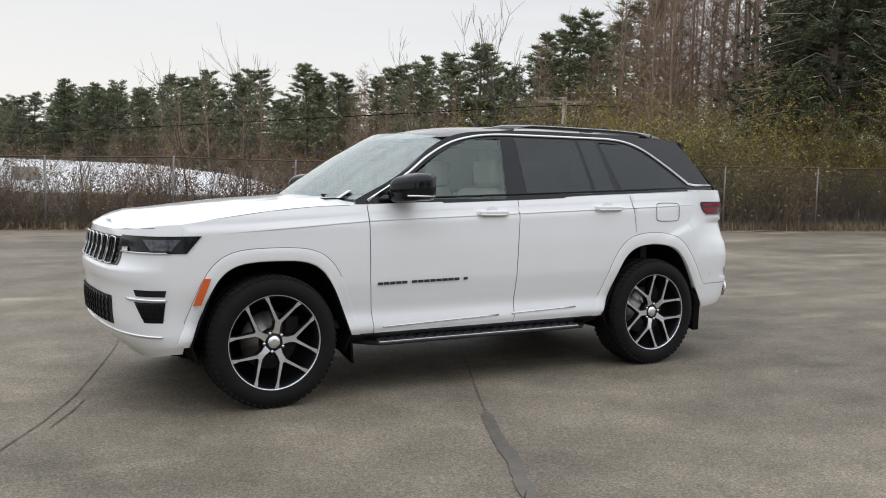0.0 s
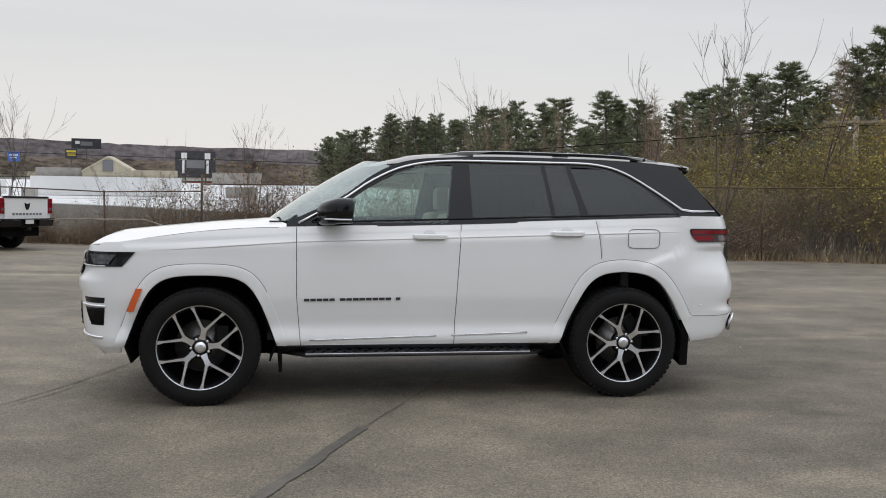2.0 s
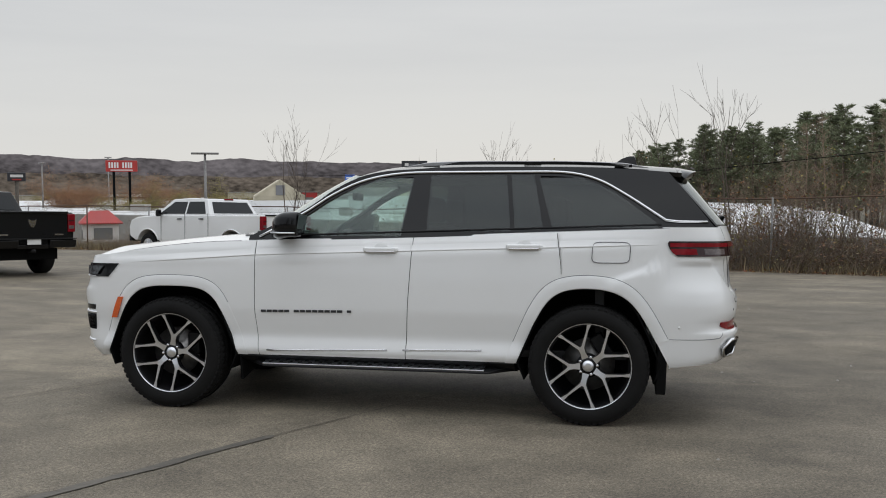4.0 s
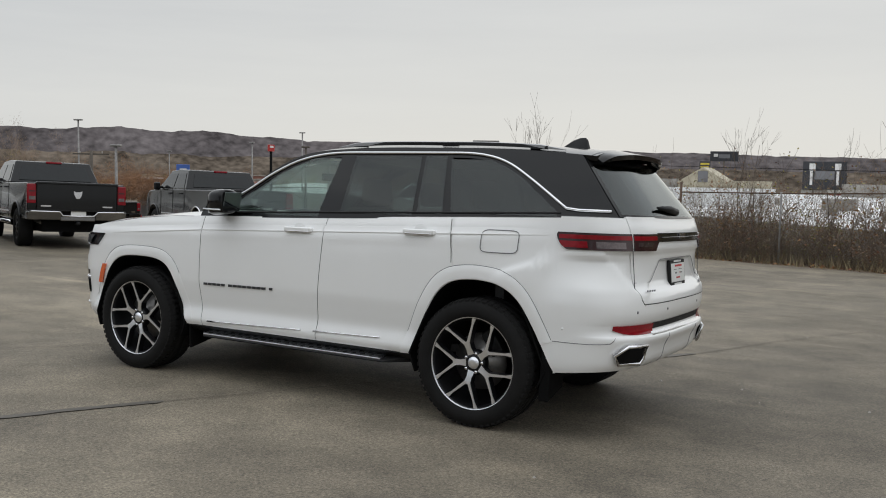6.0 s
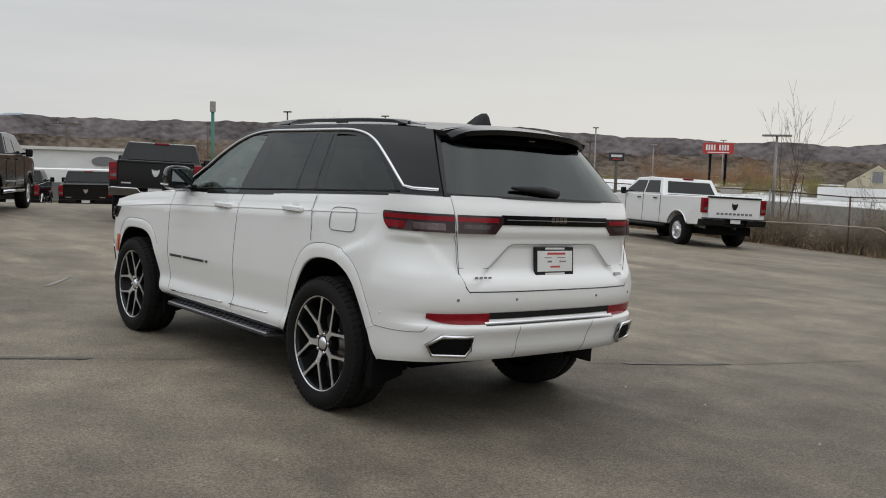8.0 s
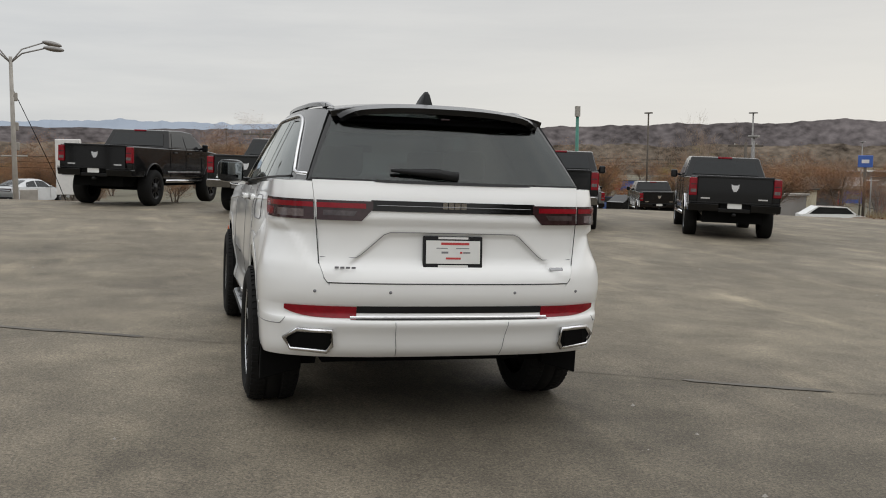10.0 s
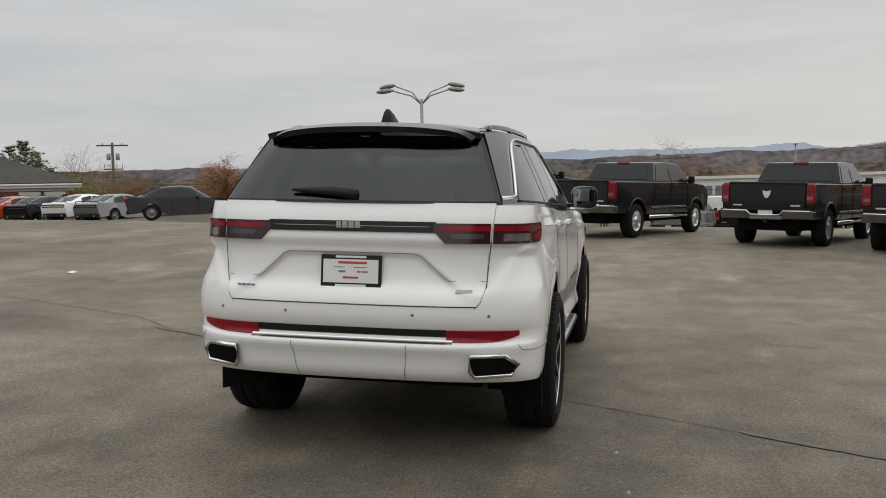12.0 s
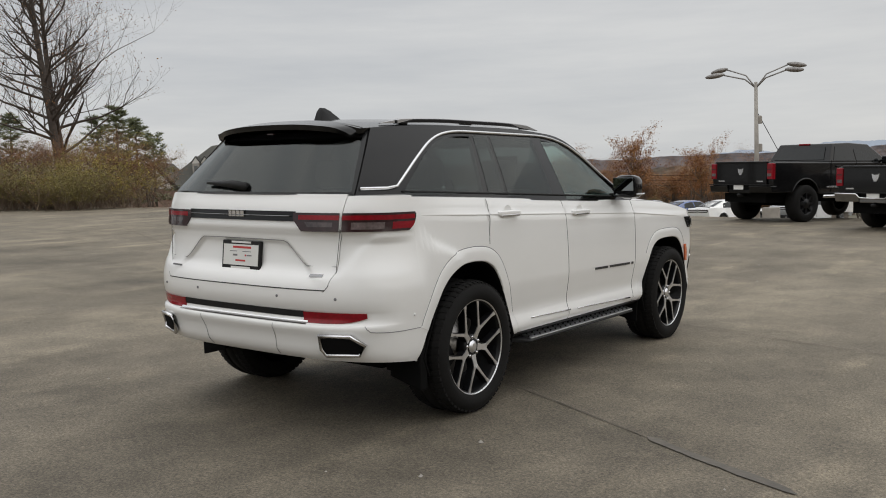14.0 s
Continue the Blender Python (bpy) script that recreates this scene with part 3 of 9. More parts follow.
def both(name, rows, material, parent, label="", thick=0.012, off=-1):
    """A left panel and its mirror image on the right."""
    out = []
    for sg in (1, -1):
        r = [[Vector((v.x, sg * v.y, v.z)) for v in row] for row in rows]
        ob = link_part(name, grid_mesh(name, r, material, flip=sg < 0), parent, label)
        out.append(thicken(ob, thick, off))
    return out


def arch_r(a, k, q=6):
    """Reach of a flat-topped wheel arch with leaning sides, as a share of its half width and height."""
    c, s = abs(math.cos(a)), abs(math.sin(a))
    return ((c + k * s) ** q + s**q) ** (-1 / q)


def star_panel(outline, centre, rx, rz, z_min, lean, n=96, m=22, off=0.0, sy=-1, behind=None):
    """Rows of a panel between an arch round centre and an outline, on the body side."""
    cx, cz = centre
    angles = [math.atan2(z - cz, x - cx) for x, z in outline]
    a0 = math.pi + 0.02
    a1 = -0.02
    base = [lin(a0, a1, i / n) for i in range(n + 1)]
    for a in angles:
        a = a if a > -0.5 else a + 2 * math.pi
        if a1 < a < a0:
            k = min(range(len(base)), key=lambda i: abs(base[i] - a))
            base[k] = a
    rows = [[] for _ in range(m + 1)]
    for a in base:
        d = (math.cos(a), math.sin(a))
        far = 0
        for (x0, z0), (x1, z1) in zip(outline, outline[1:] + outline[:1]):
            ex, ez = x1 - x0, z1 - z0
            den = d[0] * ez - d[1] * ex
            if abs(den) < 1e-9:
                continue
            t = ((x0 - cx) * ez - (z0 - cz) * ex) / den
            u = ((x0 - cx) * d[1] - (z0 - cz) * d[0]) / den
            if t > 0 and -1e-6 <= u <= 1 + 1e-6:
                far = max(far, t)
        bx, bl = behind if behind and d[0] > 0 else (rx, lean)
        near = arch_r(math.atan2(d[1] / rz, d[0] / bx), bl) / math.hypot(d[0] / bx, d[1] / rz)
        far = max(far, near + 0.012)
        for k in range(m + 1):
            r = lin(near, far, k / m)
            x, z = cx + d[0] * r, max(cz + d[1] * r, z_min)
            rows[k].append(Vector((x, sy * (S(min(x, 2.0), z) + off), z)))
    return rows


def wheel(parent, m, side):
    """A tyre on a split-spoke alloy wheel; side -1 faces -y."""
    w = link_part("wheel", None, parent, "black and machined split-spoke alloy wheel", m)
    R, W = 0.394, 0.145
    prof = [(0.280, -W + 0.02), (0.297, -W + 0.005), (0.328, -W - 0.004), (0.358, -W + 0.006), (0.382, -W + 0.022), (R, -W + 0.05), (R, -0.045), (R - 0.008, -0.043), (R - 0.008, -0.035), (R, -0.033), (R, 0.033), (R - 0.008, 0.035), (R - 0.008, 0.043), (R, 0.045), (R, W - 0.05), (0.382, W - 0.022), (0.358, W - 0.006), (0.328, W + 0.004), (0.297, W - 0.005), (0.280, W - 0.02)]
    link_part("tyre", lathe("tyre", prof, RUBBER, 72), w, "black road tyre")
    # tread blocks on the shoulders
    v, f = [], []
    for k in range(60):
        t = 2 * math.pi * k / 60
        for sg in (-1, 1):
            for (a0, a1, y0, y1, rr) in ((-0.032, 0.032, 0.088, 0.128, 0.3925), (-0.03, 0.034, 0.05, 0.083, 0.394)):
                b = len(v)
                for a in (a0, a1):
                    for y in (y0, y1):
                        for r in (0.375, rr + 0.005 - (0.010 if y > 0.12 else 0)):
                            aa = t + a + (y * 0.25 * sg)
                            v.append((r * math.cos(aa), sg * y, r * math.sin(aa)))
                f += [(b, b + 1, b + 3, b + 2), (b + 4, b + 6, b + 7, b + 5), (b + 1, b + 5, b + 7, b + 3), (b, b + 4, b + 5, b + 1), (b + 2, b + 3, b + 7, b + 6)]
    link_part("tread", mesh_of("tread", v, f, RUBBER), w)["kind"] = "stuff"
    y0 = side * 0.118
    grow = Matrix.Diagonal((1.065, 1, 1.065, 1))
    rim = link_part("rim", lathe("rim", [(0.272, y0 - side * 0.015), (0.274, y0 + side * 0.006), (0.262, y0 + side * 0.008), (0.254, y0 - side * 0.002), (0.248, y0 - side * 0.02), (0.235, -side * 0.10), (0.0, -side * 0.10)], RIMBLACK, 60), w, "black wheel barrel", grow)
    link_part("rim_lip", lathe("rim_lip", [(0.2725, y0), (0.2735, y0 + side * 0.009), (0.2645, y0 + side * 0.010), (0.2600, y0 + side * 0.006), (0.2585, y0 - side * 0.002)], SATIN, 60), w, "machined rim lip", grow)
    link_part("brake_disc", lathe("brake_disc", [(0.175, -side * 0.01), (0.175, side * 0.012), (0.09, side * 0.012), (0.085, side * 0.03), (0.0, side * 0.03)], STEEL, 40), w)
    box("brake_caliper", (0.15 * math.cos(0.4), 0, 0.15 * math.sin(0.4)), (0.09, 0.06, 0.16), PLASTIC, w, bevel=0.01)

    def arm(bm, r0, a0, r1, a1, w0, w1, ya, yb, deep):
        p, q = Vector((r0 * math.cos(a0), 0, r0 * math.sin(a0))), Vector((r1 * math.cos(a1), 0, r1 * math.sin(a1)))
        d = (q - p).normalized()
        s = Vector((-d.z, 0, d.x))
        vs = []
        for c, ww, yy in ((p, w0, ya), (q, w1, yb)):
            for sg in (-1, 1):
                for dy in (0, -deep):
                    vs.append(bm.verts.new(c + s * sg * ww / 2 + Vector((0, side * (yy + dy), 0))))
        for idx in ((0, 2, 6, 4), (1, 5, 7, 3), (0, 4, 5, 1), (2, 3, 7, 6), (0, 1, 3, 2), (4, 6, 7, 5)):
            bm.faces.new([vs[i] for i in idx])

    yh, yr = 0.112, 0.122
    for k in range(5):
        a = 0.11 + 2 * math.pi * k / 5
        face, back = bmesh.new(), bmesh.new()
        for bm, dw, dy, dp in ((face, 0, 0, 0.006), (back, 0.005, -0.005, 0.045)):
            arm(bm, 0.028, a, 0.085, a, 0.050 + dw, 0.031 + dw, yh + dy - 0.016, yh + dy - 0.005, dp)
            arm(bm, 0.084, a, 0.128, a, 0.031 + dw, 0.041 + dw, yh + dy - 0.0052, yh + dy + 0.001, dp)
            for sg in (-1, 1):
                arm(bm, 0.116, a + sg * 0.070, 0.222, a + sg * 0.345, 0.0185 + dw, 0.0115 + dw, yh + dy + 0.0005, yr - 0.003 + dy, dp)
                arm(bm, 0.219, a + sg * 0.340, 0.266, a + sg * 0.395, 0.0115 + dw, 0.026 + dw, yr - 0.0032 + dy, yr + dy, dp)
        part("spoke", face, SATIN, w, "machined spoke face", False, grow)
        part("spoke_back", back, RIMBLACK, w, "", False, grow)
    link_part("hub_cap", lathe("hub_cap", [(0.0, side * 0.111), (0.018, side * 0.112), (0.025, side * 0.110), (0.028, side * 0.1075), (0.034, side * 0.106), (0.039, side * 0.098), (0.040, side * 0.085)], SATIN, 24), w, "silver centre cap")
    link_part("hub", lathe("hub", [(0.0, side * 0.1), (0.07, side * 0.1), (0.078, side * 0.09), (0.08, side * 0.05)], RIMBLACK, 30), w)
    for k in range(5):
        a = 0.11 + math.pi / 5 + 2 * math.pi * k / 5
        c = (0.062 * math.cos(a), 0, 0.058 * math.sin(a))
        link_part("lug_nut", lathe("lug_nut", [(0, side * 0.108), (0.008, side * 0.108), (0.0105, side * 0.103), (0.0105, side * 0.088)], CHROME, 8), w, "", Matrix.Translation(c))
    return w


def surface_tube(name, pts, r, material, parent, label="", sides=6):
    return tube(name, pts, r, material, parent, label, sides)


def bars_row(name, place, widths, height, gap, material, parent, label):
    """A row of small raised bars for lettering; place(s) gives the point and the way at s metres."""
    row = link_part(name, None, parent, label)
    s = 0.0
    for w in widths:
        if w > 0:
            p, right, up, out = place(s + w / 2)
            rot = Matrix((right, up, out)).transposed()
            part("letter_bar", add_box(bmesh.new(), p + out * 0.001, (w, height * 0.85, 0.004), rot), material, row)
        s += abs(w) + gap
    return row


def build_suv():
    car = thing("suv", TILT @ pose(0, 0, lot_height(0, 0) + 0.014), "white two-tone sport utility vehicle with black roof parked on asphalt", "car")
    # --- lower body sides
    gap = 0.0025
    fd_f = table((0.38, -0.82), (0.73, -0.85), (1.22, -0.852))
    fd_r = table((0.38, 0.24), (0.8, 0.26), (1.26, 0.292))
    rd_r = smooth_table((0.38, 0.893), (0.50, 0.937), (0.69, 1.022), (0.853, 1.112), (0.945, 1.215), (0.99, 1.302), (1.04, 1.300), (1.29, 1.268))

    def door_rows(fa, fb, zb=0.392):
        rows = []
        for j in range(49):
            v = j / 48
            row = []
            for i in range(25):
                z = lin(zb, 1.24, v)
                x = lin(fa(z) + gap, fb(z) - gap, i / 24)
                z = lin(zb, belt(x) - 0.002, v)
                row.append(Vector((x, -S(x, z), z)))
            rows.append(row)
        return rows

    both("front_door", door_rows(fd_f, fd_r), WHITE, car, "white front door", 0.03)
    both("rear_door", door_rows(fd_r, lambda z: rd_r(z) + 0.05 * step01((0.992 - z) / 0.008)), WHITE, car, "white rear door", 0.03)
    FA, RA = (-1.475, 0.40), (1.482, 0.40)
    BEHIND = (0.52, 0.507)
    fender_out = [(-0.8225, 0.392), (-0.8525, 0.73), (-0.8545, 1.198), (-1.2, 1.188), (-1.5, 1.162), (-1.8, 1.122), (-2.0, 1.092), (-2.0, 0.40), (-1.99, 0.38)]
    both("front_fender", star_panel(fender_out, FA, 0.495, 0.475, 0.385, 0.36), WHITE, car, "white front fender", 0.02)
    quarter_out = [(0.900, 0.392), (0.941, 0.50), (1.026, 0.69), (1.116, 0.853), (1.219, 0.945), (1.305, 0.992), (1.303, 1.04), (1.271, belt(1.275)), (2.0, belt(2.0)), (2.0, 0.40), (1.99, 0.38)]
    both("rear_quarter", star_panel(quarter_out, RA, 0.475, 0.505, 0.385, 0.46, behind=BEHIND), WHITE, car, "white rear quarter panel", 0.02)
    # wheel arch flares: a raised lip round each opening
    for nm, c, rx, rz, band, lean in (("front", FA, 0.495, 0.475, 0.074, 0.36), ("rear", RA, 0.475, 0.505, 0.084, 0.46)):
        rows = []
        for dr, off in ((-0.004, -0.05), (-0.004, -0.010), (-0.0035, -0.002), (0.0, 0.0025), (0.004, 0.0032), (0.5 * band, 0.0034), (band - 0.004, 0.0032), (band - 0.0005, 0.0015), (band, -0.006)):
            row = []
            for i in range(73):
                a = lin(math.pi + 0.02, 0.34 if c is RA else -0.02, i / 72)
                wide, slope = BEHIND if c is RA and math.cos(a) > 0 else (rx, lean)
                k = arch_r(a, slope)
                x, z = c[0] + (wide + dr) * k * math.cos(a), c[1] + (rz + dr) * k * math.sin(a)
                # the front flare runs out into the fender behind the wheel
                o = lin(0.0008, off, step01((a - 0.55) / 0.5)) if nm == "front" and dr > 0.002 and off > 0 else off
                row.append(Vector((x, -(S(max(-2.0, min(2.0, x)), z) + o), z)))
            rows.append(row)
        both("wheel_arch_flare", rows, WHITE, car, "white wheel arch flare", 0.008)
        # dark wheel housing
        rows = []
        for y, k in ((0.93, 1.0), (0.80, 1.0), (0.62, 0.99), (0.58, 0.6), (0.58, 0.05)):
            turn = [lin(math.pi + 0.25, -0.25, i / 44) for i in range(45)]
            rows.append([Vector((c[0] + rx * k * arch_r(a, lean) * math.cos(a), -y, c[1] + rz * k * arch_r(a, lean) * math.sin(a))) for a in turn])
        both("wheel_housing", rows, LINER, car, "black wheel housing liner", 0.01)
    for sg in (-1, 1):
        for c, rx, rz, band, lean in ((FA, 0.495, 0.475, 0.074, 0.36), (RA, 0.475, 0.505, 0.084, 0.46)):
            pts = []
            for i in range(61):
                a = lin(math.pi - 0.25, 0.36 if c is RA else 0.72, i / 60)
                wide, slope = BEHIND if c is RA and math.cos(a) > 0 else (rx, lean)
                k = arch_r(a, slope)
                x, z = c[0] + (wide + band + 0.0015) * k * math.cos(a), c[1] + (rz + band + 0.002) * k * math.sin(a)
                pts.append((x, sg * (S(max(-2.0, min(2.0, x)), z) + 0.0005), z))
            surface_tube("flare_seam", pts, 0.0020, GREYINK, car, "", 4)
        for fx, za, zb_ in ((fd_f, 0.395, 1.2), (fd_r, 0.395, 1.24), (rd_r, 0.994, 1.262)):
            pts = [(fx(z), sg * (S(fx(z), z) + 0.0002), z) for z in np.linspace(za, zb_, 24)]
            surface_tube("door_gap", pts, 0.0018, GAPLINE, car, "dark shut line", 4)
        zc = lambda x: belt(x) - 0.098 + (0.0 if x > -0.86 else 0.035 * (x + 0.86))
        for xa, xb in ((-1.80, -0.858), (-0.848, 0.272), (0.282, 1.276), (1.288, 1.93)):
            lip = []
            for e, o in ((-0.0075, -0.003), (-0.0055, 0.0045), (-0.002, 0.0065), (0.002, 0.0062), (0.012, 0.0045), (0.030, 0.0018), (0.048, -0.0015)):
                row = []
                for x in np.linspace(xa, xb, 24):
                    k = step01((x + 1.80) / 0.5) * (1 - step01((x - 1.60) / 0.33))
                    z = zc(x) + e
                    row.append(Vector((x, sg * (S(x, z) + (o * k if o > 0 else o)), z)))
                lip.append(row)
            link_part("shoulder_line", grid_mesh("shoulder_line", lip, WHITE, flip=sg > 0), car, "pressed white shoulder line")
    # rocker and running boards
    rows = [[Vector((x, -(S(x, z) + o), z)) for x in np.linspace(-0.97, 0.99, 20)] for z, o in ((0.392, -0.006), (0.36, -0.03), (0.33, -0.10), (0.30, -0.2))]
    both("rocker_panel", rows, PLASTIC, car, "black rocker panel", 0.01)
    for sg in (-1, 1):
        sb = link_part("running_board", None, car, "black running board with bright tread strip")
        sb.location = (0.02, sg * 0.848, 0.338)
        bm = add_box(bmesh.new(), (0, 0, 0), (1.92, 0.16, 0.05))
        for v in bm.verts:
            if abs(v.co.x) > 0.9 and v.co.y * sg > 0:
                v.co.x -= math.copysign(0.16, v.co.x)
            if v.co.y * sg > 0:
                v.co.y += sg * 0.012
                if v.co.z > 0:
                    v.co.z -= 0.036
        soft_edges(part("board", bm, PLASTIC, sb), 0.015)
        lean = Matrix.Rotation(-sg * math.atan2(0.036, 0.172), 3, "X")
        box("tread_strip", (-0.02, sg * 0.035, 0.005), (1.58, 0.096, 0.010), SATIN, sb, "bright metal tread strip", 0.003, lean)
        bm = bmesh.new()
        for i in range(44):
            yy = 0.015 + 0.04 * (i % 2)
            add_box(bm, (-0.79 + i * 0.036, sg * yy, 0.0105 - (yy - 0.035) * 0.209), (0.030, 0.011, 0.006), lean @ Matrix.Rotation(0.5, 3, "Z"))
        part("grip_pad", bm, PLASTIC, sb, "rubber grip studs")["kind"] = "stuff"
        for hx in (-0.65, 0.0, 0.6):
            box("bracket", (hx, -sg * 0.1, 0.0), (0.06, 0.16, 0.03), PLASTIC, sb)
        # bright strip low on the doors
        pts = [(x, sg * (S(x, z) + 0.004), z) for x, z in [(lin(-0.76, 0.77, i / 14), lin(0.430, 0.470, i / 14)) for i in range(15)]]
        surface_tube("door_chrome_strip", pts[:9], 0.006, CHROME, car, "thin chrome strip", 6)
        surface_tube("door_chrome_strip", pts[9:], 0.006, CHROME, car, "thin chrome strip", 6)
    # --- shoulder shelf between body side and glass
    rows = []
    for t in range(4):
        rows.append([Vector((x, -lin(S(x, belt(x)) - 0.001, g_low(x) - 0.02, t / 3), belt(x) + 0.004 * math.sin(t / 3 * 1.57))) for x in np.linspace(-0.95, 2.0, 50)])
    both("belt_shoulder", rows, WHITE, car, "", 0.01)
    # --- glasshouse shell with pane openings left to the panes that cover it
    panes = {
        "front": (lambda z: max(-0.70, np.interp(z, [1.24, 1.3, 1.40, 1.52, 1.6, 1.63], [-0.66, -0.62, -0.46, -0.28, -0.12, 0.0])), lambda z: 0.20 + 0.055 * (z - 1.25) / 0.4),
        "rear": (lambda z: 0.375, lambda z: 0.955 - 0.045 * (z - 1.28) / 0.38),
        "vent": (lambda z: 0.985 - 0.045 * (z - 1.28) / 0.38, lambda z: 1.175 - 0.075 * (z - 1.29) / 0.37),
        "quarter": (lambda z: 1.235 - 0.10 * (z - 1.29) / 0.35, lambda z: np.interp(z, [1.335, 1.352, 1.53, 1.60, 1.64], [1.93, 1.90, 1.665, 1.53, 1.42])),
    }
    # pillar strips and frames, each a grid on the glasshouse surface
    def gh_rows(f0, f1, zlo, zhi, off, n=12, m=14):
        rows = []
        for j in range(m + 1):
            v = j / m
            row = []
            for i in range(n + 1):
                z = lin(zlo(0) if callable(zlo) else zlo, zhi, v)
                x = lin(f0(z), f1(z), i / n)
                row.append(Vector((x, -(G(x, z) + off), z)))
            rows.append(row)
        return rows

    tops = {"front": 1.645, "rear": 1.662, "vent": 1.662, "quarter": 1.642}
    lows = {"front": 1.235, "rear": 1.272, "vent": 1.288, "quarter": 1.300}
    for nm, (f0, f1) in panes.items():
        m_ = CLEAR if nm == "front" else PRIVACY
        for ob in both("side_window", gh_rows(f0, f1, lows[nm], tops[nm], 0.004), m_, car, "tinted front door window" if nm == "front" else "dark privacy window", 0.004):
            ob.visible_shadow = nm != "front"
    # frame strips between the panes
    fills = [
        (lambda z: panes["front"][1](z) - 0.01, lambda z: panes["rear"][0](z) + 0.01, 1.246, 1.70),
        (lambda z: panes["rear"][1](z) - 0.006, lambda z: panes["vent"][0](z) + 0.006, 1.268, 1.70),
        (lambda z: panes["vent"][1](z) - 0.01, lambda z: panes["quarter"][0](z) + 0.01, 1.276, 1.70),
    ]
    for f0, f1, a, b in fills:
        both("pillar", gh_rows(f0, f1, a, b, 0.002, 4, 12), BLACK, car, "gloss black window pillar", 0.02)
    # below and above the panes, and the pillar behind them
    rows = [[Vector((x, -(G(x, belt(x) + h) + 0.002), belt(x) + h)) for x in np.linspace(-0.80, 2.05, 60)] for h in (-0.01, 0.005, 0.02, 0.034)]
    both("belt_trim", rows, BLACK, car, "gloss black trim under the windows", 0.012)
    rows = []
    for k in range(6):
        row = []
        for x in list(np.linspace(-0.92, 1.98, 74)) + list(np.linspace(2.0, 2.298, 14)):
            zt = ROOFEDGE(x)
            zl = min(CHROMELINE(x) - 0.03, zt - 0.03) if x < 1.42 else CHROMELINE(1.42) - 0.03
            if x >= 1.42:
                zl = min(np.interp(x, [1.42, 1.53, 1.665, 1.90, 1.95, 2.31], [1.632, 1.60, 1.52, 1.342, 1.30, belt(2.31)]), zt - 0.02)
            zt = min(zt, 1.31 + 0.35 * (2.30 - x) / 0.282) if x > 1.98 else zt
            z = lin(min(max(zl, belt(x)), zt - 0.001), zt, k / 5)
            row.append(Vector((x, -(G(x, z) + 0.001), z)))
        rows.append(row)
    both("roof_pillar", rows, BLACK, car, "gloss black roof side and pillars", 0.02)
    # chrome strip over the windows
    for sg in (-1, 1):
        xs = list(np.linspace(-0.84, 1.42, 40)) + list(np.linspace(1.46, 1.98, 16))
        pts = [(x, sg * (G(x, CHROMELINE(x)) + 0.008), CHROMELINE(x)) for x in xs]
        pts += [(2.06, sg * (G(2.06, 1.343) + 0.008), 1.343), (2.25, sg * (G(2.25, 1.342) + 0.006), 1.342)]
        surface_tube("window_chrome", pts, 0.010, CHROME, car, "bright chrome window surround", 6)
        pts = [(x, sg * (G(x, belt(x) + 0.03) + 0.006), belt(x) + 0.03) for x in np.linspace(-0.75, 1.95, 30)]
        surface_tube("window_seal", pts, 0.006, PLASTIC, car, "", 6)
    # --- roof
    rows = []
    for i in range(50):
        t = i / 49
        row = []
        for j in range(25):
            u = j / 12 - 1
            x0, x1 = lin(-0.34, -0.14, abs(u) ** 2), 2.09
            x = lin(x0, x1, t)
            w = G(x, ROOFEDGE(x)) + 0.001
            ze = ROOFEDGE(x)
            crown = lin(0.050, 0.056, t) * (1 - abs(u) ** 2.6)
            if x < -0.05:
                ze = lin(ROOFEDGE(x), 1.66, 0.5 * (1 - abs(u)))
            row.append(Vector((x, u * w, ze + crown)))
        rows.append(row)
    roof = link_part("roof", grid_mesh("roof", rows, BLACK, flip=True), car, "gloss black roof")
    thicken(roof, 0.03, -1)
    # --- windscreen
    rows = []
    for i in range(21):
        t = i / 20
        row = []
        for j in range(25):
            u = j / 12 - 1
            xb, zb = -1.06 + 0.27 * abs(u) ** 2.2, 1.242 - 0.022 * u * u
            xt, zt = lin(-0.34, -0.14, abs(u) ** 2), lin(1.690, 1.655, abs(u) ** 2)
            if abs(u) == 1:
                zt = ROOFEDGE(-0.16)
            x, z = lin(xb, xt, t), lin(zb, zt, t) + 0.035 * t * (1 - t) * 4 * 0.6
            y = u * lin(0.80, 0.60, t)
            row.append(Vector((x, y, z)))
        rows.append(row)
    ws = thicken(link_part("windscreen", grid_mesh("windscreen", rows, SCREEN, flip=False), car, "curved windscreen"), 0.005)
    ws.visible_shadow = False
    # pillars beside the windscreen
    for sg in (-1, 1):
        rr = []
        for i in range(13):
            t = i / 12
            x = lin(-0.80, -0.14, t)
            zs = lin(1.22, ROOFEDGE(-0.16), t) + 0.084 * t * (1 - t)
            a = Vector((x + 0.005, sg * (lin(0.80, 0.60, t) - 0.035), zs - 0.004))
            zo = ROOFEDGE(min(x + 0.05, 0)) - 0.012
            b = Vector((x + 0.06, sg * (G(x + 0.05, zo) + 0.003), zo))
            rr.append([a, a.lerp(b, 0.5) + Vector((-0.006, sg * 0.008, 0.012)), b])
        thicken(link_part("a_pillar", grid_mesh("a_pillar", rr, BLACK, flip=sg > 0), car, "gloss black windscreen pillar"), 0.02)
    # --- hood
    z_mid = smooth_table((-2.36, 1.125), (-1.88, 1.178), (-1.48, 1.218), (-1.0, 1.256))
    z_edge = smooth_table((-2.05, 1.088), (-1.8, 1.122), (-1.5, 1.162), (-1.2, 1.188), (-0.85, 1.199))
    rows = []
